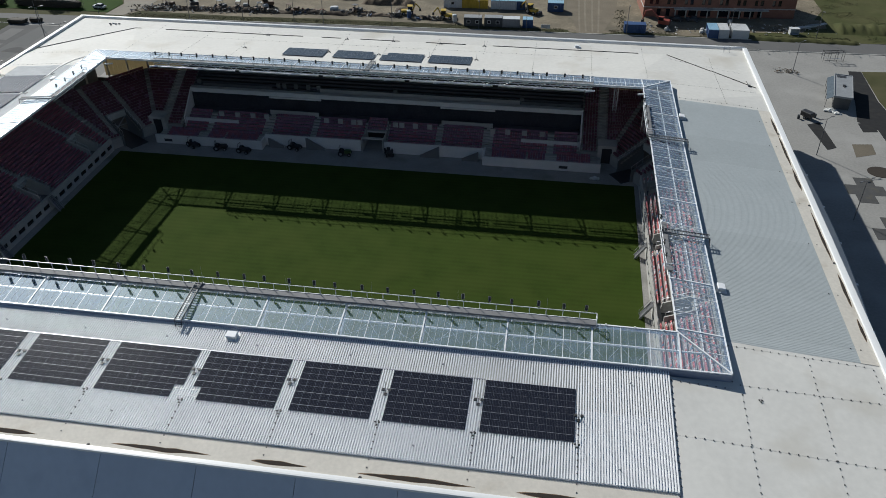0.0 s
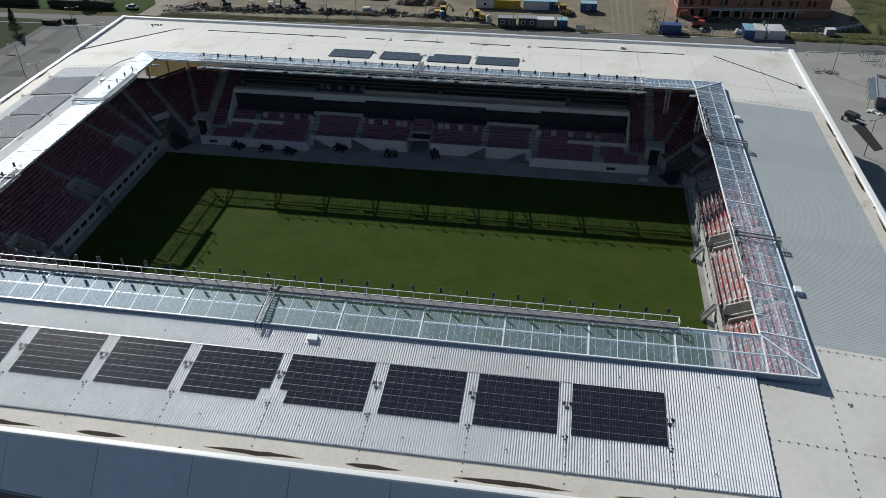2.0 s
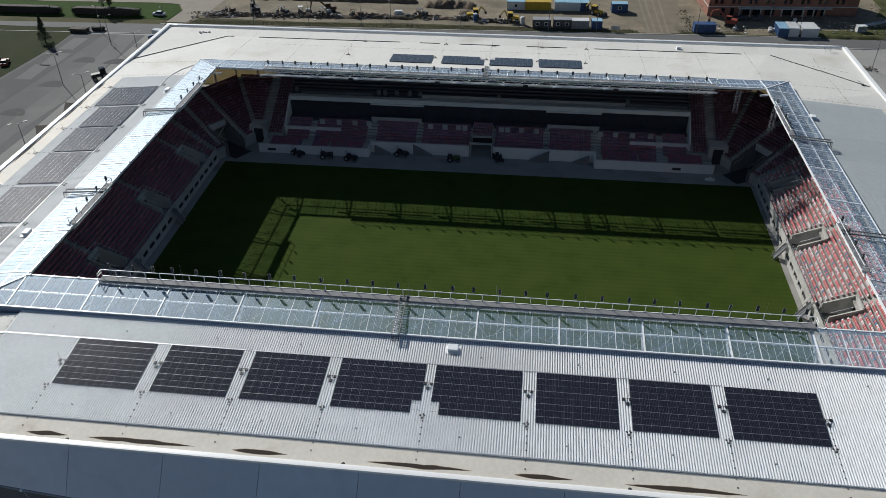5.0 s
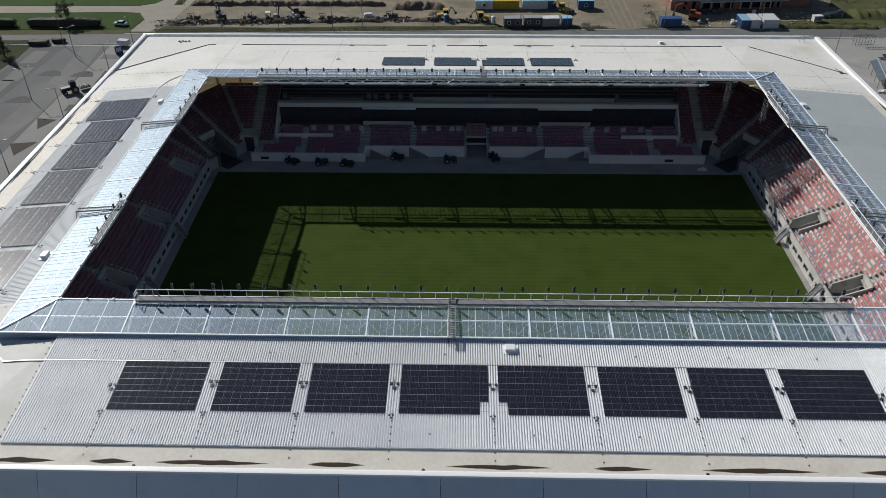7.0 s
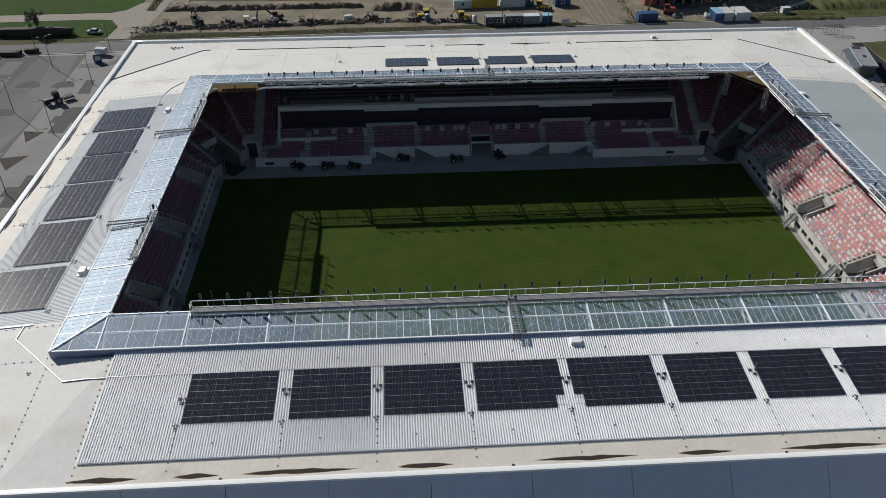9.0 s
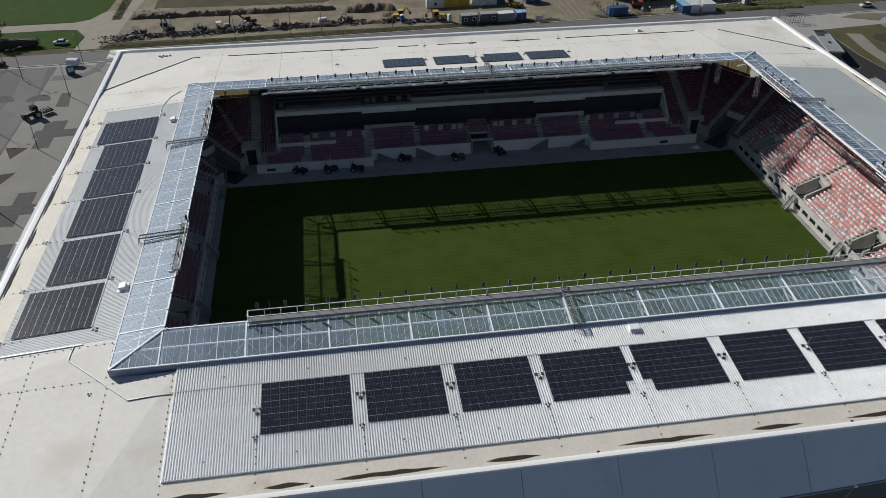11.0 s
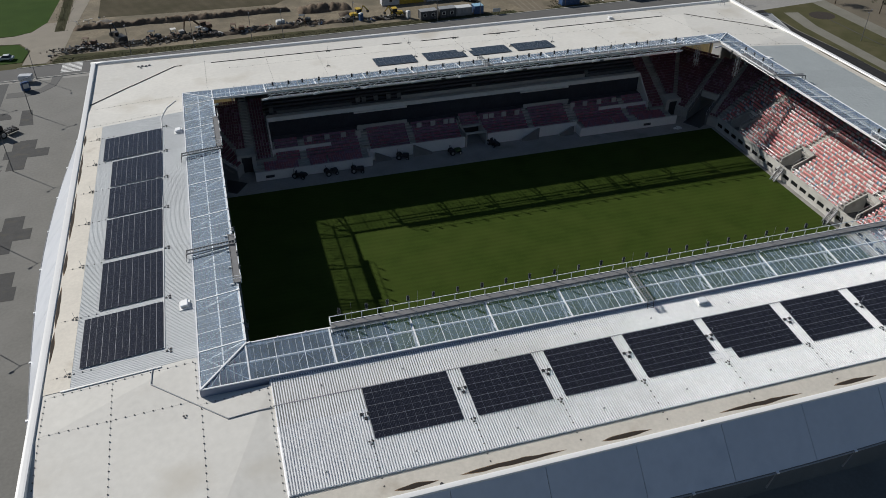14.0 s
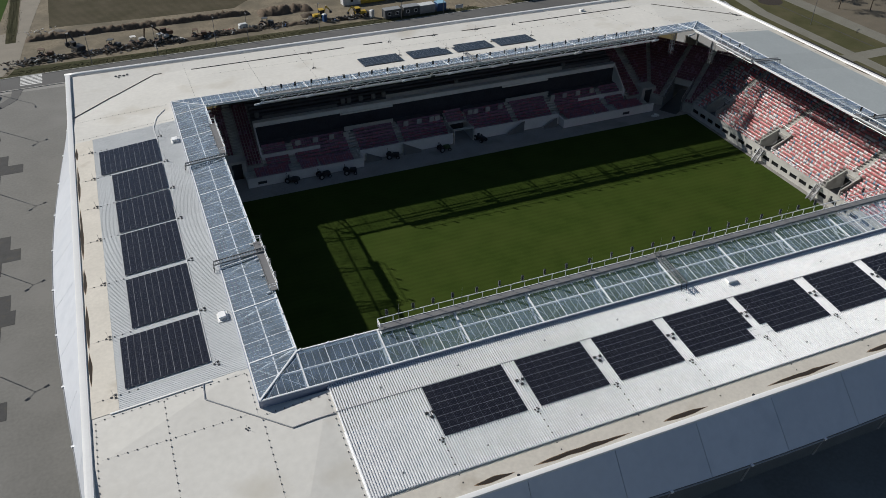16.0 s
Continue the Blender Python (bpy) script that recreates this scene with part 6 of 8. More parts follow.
sheet("car_park", [(-104.5, 104.4), (-104.5, 40), (-107, -20), (-150, -20), (-150, 104.4)], 0.002, M_OLDASPH, "dark worn asphalt of a car park", "parking")
sheet("driveway", [(-112.5, 104), (-106.8, 104), (-105, 86.6), (-105, 58.5), (-107.5, 40), (-108, -80), (-114, -80), (-112, 52), (-111, 86.7)], 0.005, M_ASPHALT, "grey asphalt driveway beside the plaza", "driveway")
sheet("parking_lane", [(-127, 103.5), (-117, 104), (-118, 89), (-118.5, 73.7), (-121, 40), (-124, -40), (-138, -40), (-132, 40), (-126.2, 90.8)], 0.008, M_DKASPH, "dark asphalt parking lane", "parking")
sheet("kerb_lawn", [(-200, 109), (-134, 108.7), (-130, 109), (-127.2, 103.5), (-126.9, 95), (-133, 40), (-200, 40)], 0.028, M_SHADYLAWN, "rough lawn beside the car park", "grass")
sheet("forecourt_lane", [(113.4, 101), (116.6, 101), (115.5, 82), (117.5, 60), (117.5, 20), (112, 20), (111, 66), (107.5, 70), (109.7, 80)], 0.012, M_NEWASPH, "narrow dark asphalt lane by the lawn", "lane")
sheet("park_lawn", [(116.7, 101), (136.5, 103), (136.5, 20), (117.6, 20), (117.6, 60), (115.8, 82)], 0.016, M_DRYGRASS, "worn park lawn crossed by pale paths", "grass")
sheet("park_path", [(118.8, 20), (122.6, 20), (123.6, 84), (126, 96), (121.5, 97), (119.4, 84)], 0.022, M_PARKPATH, "pale paved path beside the lawn", "path")
sheet("park_path_far", [(136.5, 20), (142, 20), (142, 104), (136.5, 103)], 0.018, M_PARKPATH, "pale paved path beside the trees", "path")
sheet("park_path_cross", [(117.6, 43), (300, 46), (300, 51), (117.6, 47.5)], 0.027, M_PARKPATH, "pale paved path across the park", "path")
sheet("park_ground", [(142, 20), (300, 20), (300, 118), (142, 112)], 0.014, M_PARKSOIL, "bare brown ground under the park trees", "ground")
sheet("park_drain", [(131.5, 49), (131.8, 49), (131.4, 88), (131.1, 88)], 0.03, M_DKASPH, "narrow dark drain channel in the lawn", "drain")
for pts in (((-99.2, 86.5), (-96.9, 86.4), (-95.7, 77.9), (-98.8, 78.0)), ((-98.8, 69.3), (-96.9, 69.3), (-95.4, 60.1), (-98.5, 60.1))):
    sheet("tarmac_patch", list(pts), 0.013, M_PATCH, "dark tarmac patch in the paving", "patch")
for pts in (((107.4, 69.1), (110.9, 70.2), (110.7, 65.1), (107.4, 64.6)), ((95.8, 66.9), (98.8, 68.5), (99.6, 56.0), (97.4, 54.6))):
    sheet("tarmac_patch", list(pts), 0.013, M_NEWASPH, "fresh black tarmac patch in the paving", "patch")
sheet("soil_bed_east", [(103.3, 58.1), (107.6, 58.7), (107.2, 54), (102.6, 52)], 0.013, M_PARKSOIL, "pale bare soil bed in the paving", "planting bed")
sheet("curved_lane", [(-91.7, 108.5), (-91.8, 105.9), (-93, 99.8), (-96, 96.2), (-99.3, 94.9), (-104, 95.0), (-104, 98), (-99.9, 98.1), (-96.5, 99.2), (-94.4, 102.5), (-94.4, 108.5)], 0.024, M_ASPHALT, "narrow asphalt lane curving off the road", "lane")
sheet("soil_patch", [(127.7, 110.6), (135.2, 113.0), (144.9, 111.9), (138.4, 106.0)], 0.022, M_PARKSOIL, "bare soil patch beside the road", "ground")
for x, y, rx in ((-113, 82.6, 3.2), (-104, 82.2, 3.0), (-113.5, 66, 3.2), (-114, 49, 3.2)):
    sheet("half_round_bed", [(x + rx * math.cos(i * math.pi / 12), y + 4.0 * math.sin(i * math.pi / 12)) for i in range(13)], 0.013, M_PATCH, "half-round dark bed in the paving", "planting bed")
for x, y, w, l in ((-122.5, 96, 2.2, 4.6), (-121.6, 84, 2.2, 4.6), (-123, 75, 2.2, 5)):
    sheet("light_paving_bay", [(x - w, y - l), (x + w, y - l), (x + w, y + l), (x - w, y + l)], 0.011, M_ASPHALT, "lighter asphalt bay in the parking lane", "parking")
for x, y, r in ((131.4, 91.5, 4.0), (105.8, 46, 2.6)):
    bm = bmesh.new()
    poly_slab(bm, [(x + r * math.cos(i * math.pi / 16), y + r * 0.9 * math.sin(i * math.pi / 16)) for i in range(32)], -0.03, 0.04)
    tagged(obj("round_bed", bm, M_SOIL), "round dark soil bed", "planting bed", "round beds")
# kerb along the road and the island
for x0, x1, off in ((-104, 122, 3.75), (-300, 300, -4.75)):
    bm = bmesh.new()
    a, b = Vector((x0, road_y(x0) + off, 0.12)), Vector((x1, road_y(x1) + off, 0.12))
    bar(bm, a, b, 0.25, 0.2)
    tagged(obj("kerb", bm, M_CONC), "low concrete kerb along the road", "kerb", kind="structure")
# crossing stripes
root = tagged(empty("zebra_crossing"), "white zebra crossing painted across the road", "crossing", kind="structure")
for i in range(8):
    bm = bmesh.new()
    y = 108.6 + i * 0.95
    box(bm, -92.6, -87.4, y, y + 0.5, 0.022, 0.026)
    part("stripe", bm, M_LINE, root)


M_LAMP = mat("lamp_paint", (0.13, 0.13, 0.135), 0.5, var=0.1)


def street_lamp(x, y, h, arms, turn):
    root = tagged(empty("street_lamp", pose(x, y, 0, 0, 0, turn)), "tall grey lamp post with slim arms", "street lamp", "lamp posts")
    bm = bmesh.new()
    rod(bm, (0, 0, -0.05), (0, 0, h), 0.10, 8, 0.055)
    part("pole", bm, M_LAMP, root)
    for s in ((-1, 1) if arms == 2 else (1,)):
        bm = bmesh.new()
        rod(bm, (0, 0, h - 0.1), (s * 1.3, 0, h + 0.15), 0.04, 6)
        part("arm", bm, M_LAMP, root)
        bm = bmesh.new()
        box(bm, min(s * 1.2, s * 1.9), max(s * 1.2, s * 1.9), -0.14, 0.14, h + 0.1, h + 0.22)
        head = part("lamp_head", bm, M_LAMP, root)
        bm = bmesh.new()
        box(bm, min(s * 1.3, s * 1.85), max(s * 1.3, s * 1.85), -0.11, 0.11, h + 0.085, h + 0.1)
        part("lamp_glass", bm, M_WHITE, head)


for x, y in ((-96.8, 84), (-97.1, 55.7), (-97.3, 29), (-96.7, 2), (-110.3, 67.4), (-111, 96), (-118, 40), (94.5, 52.0), (95.4, 26.3), (98.5, 97), (128, 70)):
    street_lamp(x, y, 8.5, 2, 35)
for x in (-118, -98, -75, -58, -42, -33, -12, 14, 28, 57, 86, 110, 131):
    street_lamp(x, road_y(x) + (4.6 if x > -90 else -5.4), 8.6, 1, -90)

# ---- vehicles, huts and machines ----
M_BLUE = mat("blue_paint", (0.03, 0.075, 0.185), 0.45, var=0.12)
M_LBLUE = mat("light_blue_roof", (0.25, 0.42, 0.55), 0.5, var=0.15)
M_YELLOW = mat("yellow_paint", (0.45, 0.30, 0.03), 0.5, var=0.15)
M_AWNING = mat("awning_glass", (0.085, 0.1, 0.11), 0.2, var=0.2, scale=0.8, fine=3)
M_RUSTY = mat("rusty_paint", (0.11, 0.065, 0.04), 0.7, var=0.2)
M_RED = mat("red_paint", (0.24, 0.05, 0.035), 0.5, var=0.15)
M_HUTGREY = mat("hut_grey", (0.07, 0.075, 0.08), 0.6, var=0.15)
M_HUTROOF = mat("hut_roof", (0.24, 0.25, 0.26), 0.6, var=0.2, scale=0.8)
M_HUTWHITE = mat("hut_white", (0.55, 0.56, 0.56), 0.55, var=0.12)
M_CARW = mat("car_white", (0.6, 0.6, 0.6), 0.25, var=0.03, coat=0.5)
M_BRICK = mat("hollow_brick", (0.25, 0.115, 0.08), 0.9, var=0.18, scale=0.6, fine=4)
M_BARK = mat("bark", (0.09, 0.07, 0.05), 0.9, var=0.25)
M_LEAF = mat("leaves_dark", (0.045, 0.06, 0.025), 0.8, var=0.3, per_island=0.4)
M_HEDGE = mat("bare_hedge_twigs", (0.058, 0.047, 0.034), 0.85, var=0.3, per_island=0.4)
M_LEAFDRY = mat("weed_leaves", (0.078, 0.077, 0.042), 0.85, var=0.3, per_island=0.45)
M_RUBBLE_G = mat("rubble_grey", (0.145, 0.132, 0.115), 0.9, var=0.3, per_island=0.6)
M_RUBBLE_B = mat("rubble_brown", (0.095, 0.07, 0.048), 0.95, var=0.45, scale=1.2, fine=5, bump=0.8, per_island=0.5)
M_RUBBLE_W = mat("rubble_pale", (0.45, 0.44, 0.42), 0.9, var=0.2, per_island=0.4)


def container(x, y, turn, L, W, H, wall, roof, label, windows=0):
    root = tagged(empty("site_container", pose(x, y, 0, 0, 0, turn)), label, "container", "site containers")
    bm = bmesh.new()
    n = int(L / 0.45)
    prof = []
    for i in range(n):
        u = -L / 2 + L * i / n
        s = L / n
        prof += [(u, 0.0), (u + s * 0.4, 0.0), (u + s * 0.5, 0.05), (u + s * 0.9, 0.05)]
    prof.append((L / 2, 0.0))
    ring = [(u, -W / 2 - h) for u, h in prof] + [(u, W / 2 + h) for u, h in prof[::-1]]
    lo = [bm.verts.new((*p, 0.05)) for p in ring]
    hi = [bm.verts.new((*p, H - 0.12)) for p in ring]
    for i in range(len(ring)):
        j = (i + 1) % len(ring)
        bm.faces.new((lo[i], lo[j], hi[j], hi[i]))
    bm.faces.new(lo[::-1])
    part("body", bm, wall, root)
    bm = bmesh.new()
    box(bm, -L / 2 - 0.06, L / 2 + 0.06, -W / 2 - 0.1, W / 2 + 0.1, H - 0.12, H)
    top = part("roof", bm, roof, root)
    for i in range(int(L / 0.9)):
        u = -L / 2 + 0.45 + i * 0.9
        bm = bmesh.new()
        box(bm, u - 0.04, u + 0.04, -W / 2 - 0.05, W / 2 + 0.05, H, H + 0.03)
        part("roof_rib", bm, roof, top)
    for cx in (-1, 1):
        for cy in (-1, 1):
            bm = bmesh.new()
            box(bm, cx * L / 2 - 0.08, cx * L / 2 + 0.08, cy * W / 2 - 0.12, cy * W / 2 + 0.12, 0, H - 0.12)
            part("corner_post", bm, wall, root)
    for i in range(windows):
        u = -L / 2 + L * (i + 0.5) / windows
        bm = bmesh.new()
        box(bm, u - 0.55, u + 0.55, -W / 2 - 0.12, -W / 2 - 0.04, 0.95, 1.95)
        o = part("window", bm, M_HUTWHITE, root)
        bm = bmesh.new()
        box(bm, u - 0.4, u + 0.4, -W / 2 - 0.135, -W / 2 - 0.11, 1.08, 1.82)
        part("window_pane", bm, M_GLASSDK, o)


RD = math.degrees(ROAD_TILT)
container(11.9, 122.6, RD + 1, 5.2, 2.6, 2.7, M_HUTGREY, M_HUTROOF, "dark grey site hut with two white windows", 2)
container(18.0, 122.9, RD + 1, 5.2, 2.6, 2.8, M_HUTGREY, M_HUTROOF, "dark grey site hut with white windows and roof vents", 2)
container(23.3, 123.1, RD + 1, 5.0, 2.6, 2.6, M_HUTROOF, M_HUTWHITE, "grey site container with a pale roof")
container(28.2, 123.3, RD + 1, 2.9, 2.6, 2.6, M_BLUE, M_LBLUE, "short blue site container with a light blue roof")
container(59.4, 123.2, RD, 6.0, 2.5, 2.6, M_BLUE, M_BLUE, "dark blue site container beside an excavator")
container(81.4, 123.6, RD + 88, 5.6, 2.6, 2.6, M_BLUE, M_LBLUE, "blue site container standing end on")
container(84.4, 123.9, RD + 88, 5.6, 2.6, 2.6, M_HUTWHITE, M_HUTWHITE, "white site container standing end on")
container(88.9, 124.0, RD + 90, 5.6, 4.4, 2.6, M_HUTWHITE, M_HUTWHITE, "wide white double site container")
container(3.6, 138.8, 2, 5.6, 2.6, 2.7, M_HUTWHITE, M_LBLUE, "white and blue site office", 1)
container(10.6, 139.0, 2, 8.0, 2.6, 2.7, M_YELLOW, M_YELLOW, "plain yellow site container beside cabins")
for i in range(4):
    container(17.0 + i * 2.7, 139.3 + i * 0.1, 2, 2.5, 3.0, 2.8, M_HUTWHITE if i < 3 else M_BLUE, M_LBLUE, "white and blue site cabin in a row", 0)
container(35.9, 139.2, 2, 4.8, 2.6, 2.8, M_BLUE, M_LBLUE, "blue site cabin with a light roof", 1)


def toilet_cabin(x, y, mt):
    root = tagged(empty("portable_toilet", pose(x, y, 0, 0, 0, 20)), "portable plastic toilet cabin on bare earth", "toilet cabin", "toilet cabins")
    bm = bmesh.new()
    box(bm, -0.55, 0.55, -0.55, 0.55, 0, 2.1)
    bmesh.ops.bevel(bm, geom=bm.edges[:], offset=0.06, segments=1, affect='EDGES')
    part("cabin", bm, mt, root)
    bm = bmesh.new()
    hexa(bm, [Vector(p) for p in ((-0.6, -0.6, 2.1), (0.6, -0.6, 2.1), (0.6, 0.6, 2.1), (-0.6, 0.6, 2.1), (-0.4, -0.4, 2.35), (0.4, -0.4, 2.35), (0.4, 0.4, 2.35), (-0.4, 0.4, 2.35))])
    part("roof", bm, M_HUTWHITE, root)
    bm = bmesh.new()
    box(bm, -0.36, 0.36, -0.59, -0.55, 0.1, 1.95)
    part("door", bm, mt, root)


toilet_cabin(-8.3, 126.3, M_BLUE)
toilet_cabin(6.1, 124.4, M_HUTWHITE)


def wheel_bm(r, w):
    bm = bmesh.new()
    rod(bm, (-w / 2, 0, 0), (w / 2, 0, 0), r, 18)
    return bm


def wheel_part(r, w, at, root):
    bm = wheel_bm(r, w)
    bm.transform(Matrix.Translation(at))
    wheel = part("wheel", bm, M_RUBBER, root)
    bm = wheel_bm(r * 0.55, w + 0.03)
    bm.transform(Matrix.Translation(at))
    part("rim", bm, M_GREYST, wheel)


def excavator(x, y, turn, paint, label):
    root = tagged(empty("excavator", pose(x, y, 0.05, 0, 0, turn)), label, "excavator", "site machines")
    for s in (-1, 1):
        bm = bmesh.new()
        box(bm, s * 1.15 - 0.3, s * 1.15 + 0.3, -1.7, 1.7, 0.0, 0.85)
        bmesh.ops.bevel(bm, geom=bm.edges[:], offset=0.25, segments=2, affect='EDGES')
        part("track", bm, M_RUBBER, root)
    bm = bmesh.new()
    box(bm, -1.3, 1.3, -1.9, 1.4, 0.95, 2.0)
    bmesh.ops.bevel(bm, geom=bm.edges[:], offset=0.12, segments=2, affect='EDGES')
    part("upper_body", bm, paint, root)
    bm = bmesh.new()
    box(bm, -1.25, -0.2, -0.1, 1.4, 2.0, 3.0)
    bmesh.ops.bevel(bm, geom=bm.edges[:], offset=0.1, segments=1, affect='EDGES')
    part("cab", bm, M_GLASSDK, root)
    bm = bmesh.new()
    box(bm, -1.3, -0.15, -0.15, 1.45, 3.0, 3.1)
    part("cab_roof", bm, paint, root)
    for nm, a, b, w in (("boom", (0.35, 1.2, 1.8), (0.35, 3.8, 4.4), 0.22), ("boom_tip", (0.35, 3.8, 4.4), (0.35, 5.6, 3.9), 0.2), ("dipper", (0.35, 5.6, 3.9), (0.35, 6.2, 1.2), 0.17)):
        bm = bmesh.new()
        rod(bm, a, b, w * 1.3, 4, w)
        part(nm, bm, paint, root)
    bm = bmesh.new()
    hexa(bm, [Vector(p) for p in ((-0.2, 5.7, 0.1), (0.9, 5.7, 0.1), (0.9, 6.5, 0.3), (-0.2, 6.5, 0.3), (-0.2, 5.9, 1.2), (0.9, 5.9, 1.2), (0.9, 6.5, 1.2), (-0.2, 6.5, 1.2))])
    part("bucket", bm, M_DARK, root)


def backhoe(x, y, turn, label):
    root = tagged(empty("backhoe_loader", pose(x, y, 0.03, 0, 0, turn)), label, "loader", "site machines")
    bm = bmesh.new()
    box(bm, -0.9, 0.9, -2.2, 1.2, 0.7, 1.5)
    bmesh.ops.bevel(bm, geom=bm.edges[:], offset=0.1, segments=2, affect='EDGES')
    part("chassis", bm, M_YELLOW, root)
    bm = bmesh.new()
    box(bm, -0.85, 0.85, -0.2, 1.2, 1.5, 2.6)
    part("cab", bm, M_GLASSDK, root)
    bm = bmesh.new()
    box(bm, -0.95, 0.95, -0.3, 1.3, 2.6, 2.75)
    part("cab_roof", bm, M_YELLOW, root)
    for px in (-1, 1):
        for py, r in ((-1.5, 0.5), (0.7, 0.75)):
            wheel_part(r, 0.4, (px * 0.95, py, r), root)
    for nm, a, b in (("boom", (0, 1.3, 1.2), (0, 2.2, 3.4)), ("dipper", (0, 2.2, 3.4), (0, 3.6, 1.8))):
        bm = bmesh.new()
        rod(bm, a, b, 0.2, 4, 0.15)
        part(nm, bm, M_YELLOW, root)
    bm = bmesh.new()
    box(bm, -0.4, 0.4, 3.3, 3.9, 1.1, 1.8)
    part("digging_bucket", bm, M_DARK, root)
    bm = bmesh.new()
    hexa(bm, [Vector(p) for p in ((-1.1, -3.6, 0.1), (1.1, -3.6, 0.1), (1.1, -2.6, 0.1), (-1.1, -2.6, 0.1), (-1.1, -3.2, 0.9), (1.1, -3.2, 0.9), (1.1, -2.6, 1.0), (-1.1, -2.6, 1.0))])
    part("front_bucket", bm, M_DARK, root)


excavator(-54.5, 130.0, 110, M_RUSTY, "rusty brown tracked excavator on a building site")
excavator(68.0, 129.0, 75, M_RED, "red tracked excavator beside a building")
excavator(-78.0, 127.0, 30, M_DARK, "dark old tracked machine among debris")
backhoe(-9.0, 129.3, -80, "yellow backhoe loader with raised arm")
backhoe(2.8, 127.0, 95, "yellow backhoe loader facing the debris")
backhoe(28.5, 135.6, 60, "yellow compact loader beside the cabins")


def car(x, y, turn, paint, label):
    root = tagged(empty("car", pose(x, y, 0.03, 0, 0, turn)), label, "car", "parked cars")
    bm = bmesh.new()
    box(bm, -0.88, 0.88, -2.1, 2.1, 0.3, 0.9)
    bmesh.ops.bevel(bm, geom=bm.edges[:], offset=0.14, segments=2, affect='EDGES')
    part("body", bm, paint, root)
    bm = bmesh.new()
    hexa(bm, [Vector(p) for p in ((-0.8, -1.5, 0.88), (0.8, -1.5, 0.88), (0.8, 1.1, 0.88), (-0.8, 1.1, 0.88), (-0.62, -1.0, 1.42), (0.62, -1.0, 1.42), (0.62, 0.45, 1.42), (-0.62, 0.45, 1.42))])
    part("glasshouse", bm, M_GLASSDK, root)
    bm = bmesh.new()
    box(bm, -0.62, 0.62, -1.0, 0.45, 1.42, 1.47)
    part("roof", bm, paint, root)
    for px in (-1, 1):
        for py in (-1.3, 1.3):
            wheel_part(0.32, 0.2, (px * 0.82, py, 0.32), root)


car(-107.5, 121.6, 85, M_CARW, "white car parked beside a hedge")
car(-133.3, 79.1, 20, M_RED, "red car parked on the lawn edge")


def site_tractor(x, y, turn):
    root = tagged(empty("loader_tractor", pose(x, y, 0.0, 0, 0, turn)), "dark tractor with trailer gear standing on the plaza", "tractor")
    bm = bmesh.new()
    box(bm, -0.8, 0.8, -2.0, 1.0, 0.8, 1.7)
    bmesh.ops.bevel(bm, geom=bm.edges[:], offset=0.12, segments=2, affect='EDGES')
    part("bonnet", bm, M_DARK, root)
    bm = bmesh.new()
    box(bm, -0.85, 0.85, 0.2, 1.7, 1.5, 2.9)
    bmesh.ops.bevel(bm, geom=bm.edges[:], offset=0.15, segments=1, affect='EDGES')
    part("cab", bm, M_GLASSDK, root)
    for px in (-1, 1):
        for py, r in ((-1.4, 0.55), (1.1, 0.9)):
            wheel_part(r, 0.5, (px * 1.05, py, r), root)
    bm = bmesh.new()
    box(bm, -0.9, 0.9, 2.4, 5.0, 0.6, 1.0)
    for k in range(4):
        box(bm, -0.8, 0.8, 2.6 + k * 0.6, 2.9 + k * 0.6, 1.0, 1.3 + 0.1 * (k % 2))
    part("implement", bm, M_DARK, root)


site_tractor(-102.6, 72.2, -50)

# advertising stand and trailer near the crossing
root = tagged(empty("info_stand", pose(-99.6, 98.6, 0, 0, 0, 30)), "blue upright stand with rounded edges on the plaza", "stand")
bm = bmesh.new()
box(bm, -1.0, 1.0, -0.5, 0.5, 0, 2.4)
bmesh.ops.bevel(bm, geom=bm.edges[:], offset=0.2, segments=2, affect='EDGES')
part("body", bm, M_BLUE, root)
bm = bmesh.new()
box(bm, -0.7, 0.7, -0.53, -0.5, 0.8, 2.0)
part("panel", bm, M_HUTWHITE, root)
root = tagged(empty("box_trailer", pose(-100.2, 104.3, 0, 0, 0, 80)), "small white box trailer parked on the plaza", "trailer")
bm = bmesh.new()
box(bm, -0.95, 0.95, -1.6, 1.6, 0.5, 2.0)
bmesh.ops.bevel(bm, geom=bm.edges[:], offset=0.08, segments=1, affect='EDGES')
part("body", bm, M_CARW, root)
for px in (-1, 1):
    wheel_part(0.32, 0.2, (px * 0.95, 0, 0.32), root)
bm = bmesh.new()
rod(bm, (0, -1.6, 0.5), (0, -2.8, 0.5), 0.05)
part("drawbar", bm, M_GREYST, root)


# ticket kiosk on the far plaza
root = tagged(empty("ticket_kiosk", pose(106.9, 83.0, 0, 0, 0, -14)), "low grey kiosk with flat overhanging roof", "kiosk")
bm = bmesh.new()
box(bm, -1.8, 1.8, -6.8, 6.8, 0, 2.9)
part("cabin_wall", bm, M_HUTGREY, root)
bm = bmesh.new()
box(bm, -2.1, 2.1, -7.2, 7.2, 2.9, 3.2)
part("roof", bm, M_HUTROOF, root)
bm = bmesh.new()
for x0, x1, y0, y1 in ((-2.1, -1.95, -7.2, 7.2), (1.95, 2.1, -7.2, 7.2), (-1.95, 1.95, -7.2, -7.05), (-1.95, 1.95, 7.05, 7.2)):
    box(bm, x0, x1, y0, y1, 3.2, 3.36)
part("roof_rim", bm, M_HUTROOF, root)
bm = bmesh.new()
box(bm, -1.5, 0.6, 5.2, 6.6, 3.2, 3.24)
part("roof_hatch", bm, M_DARK, root, "dark open roof hatch")
bm = bmesh.new()
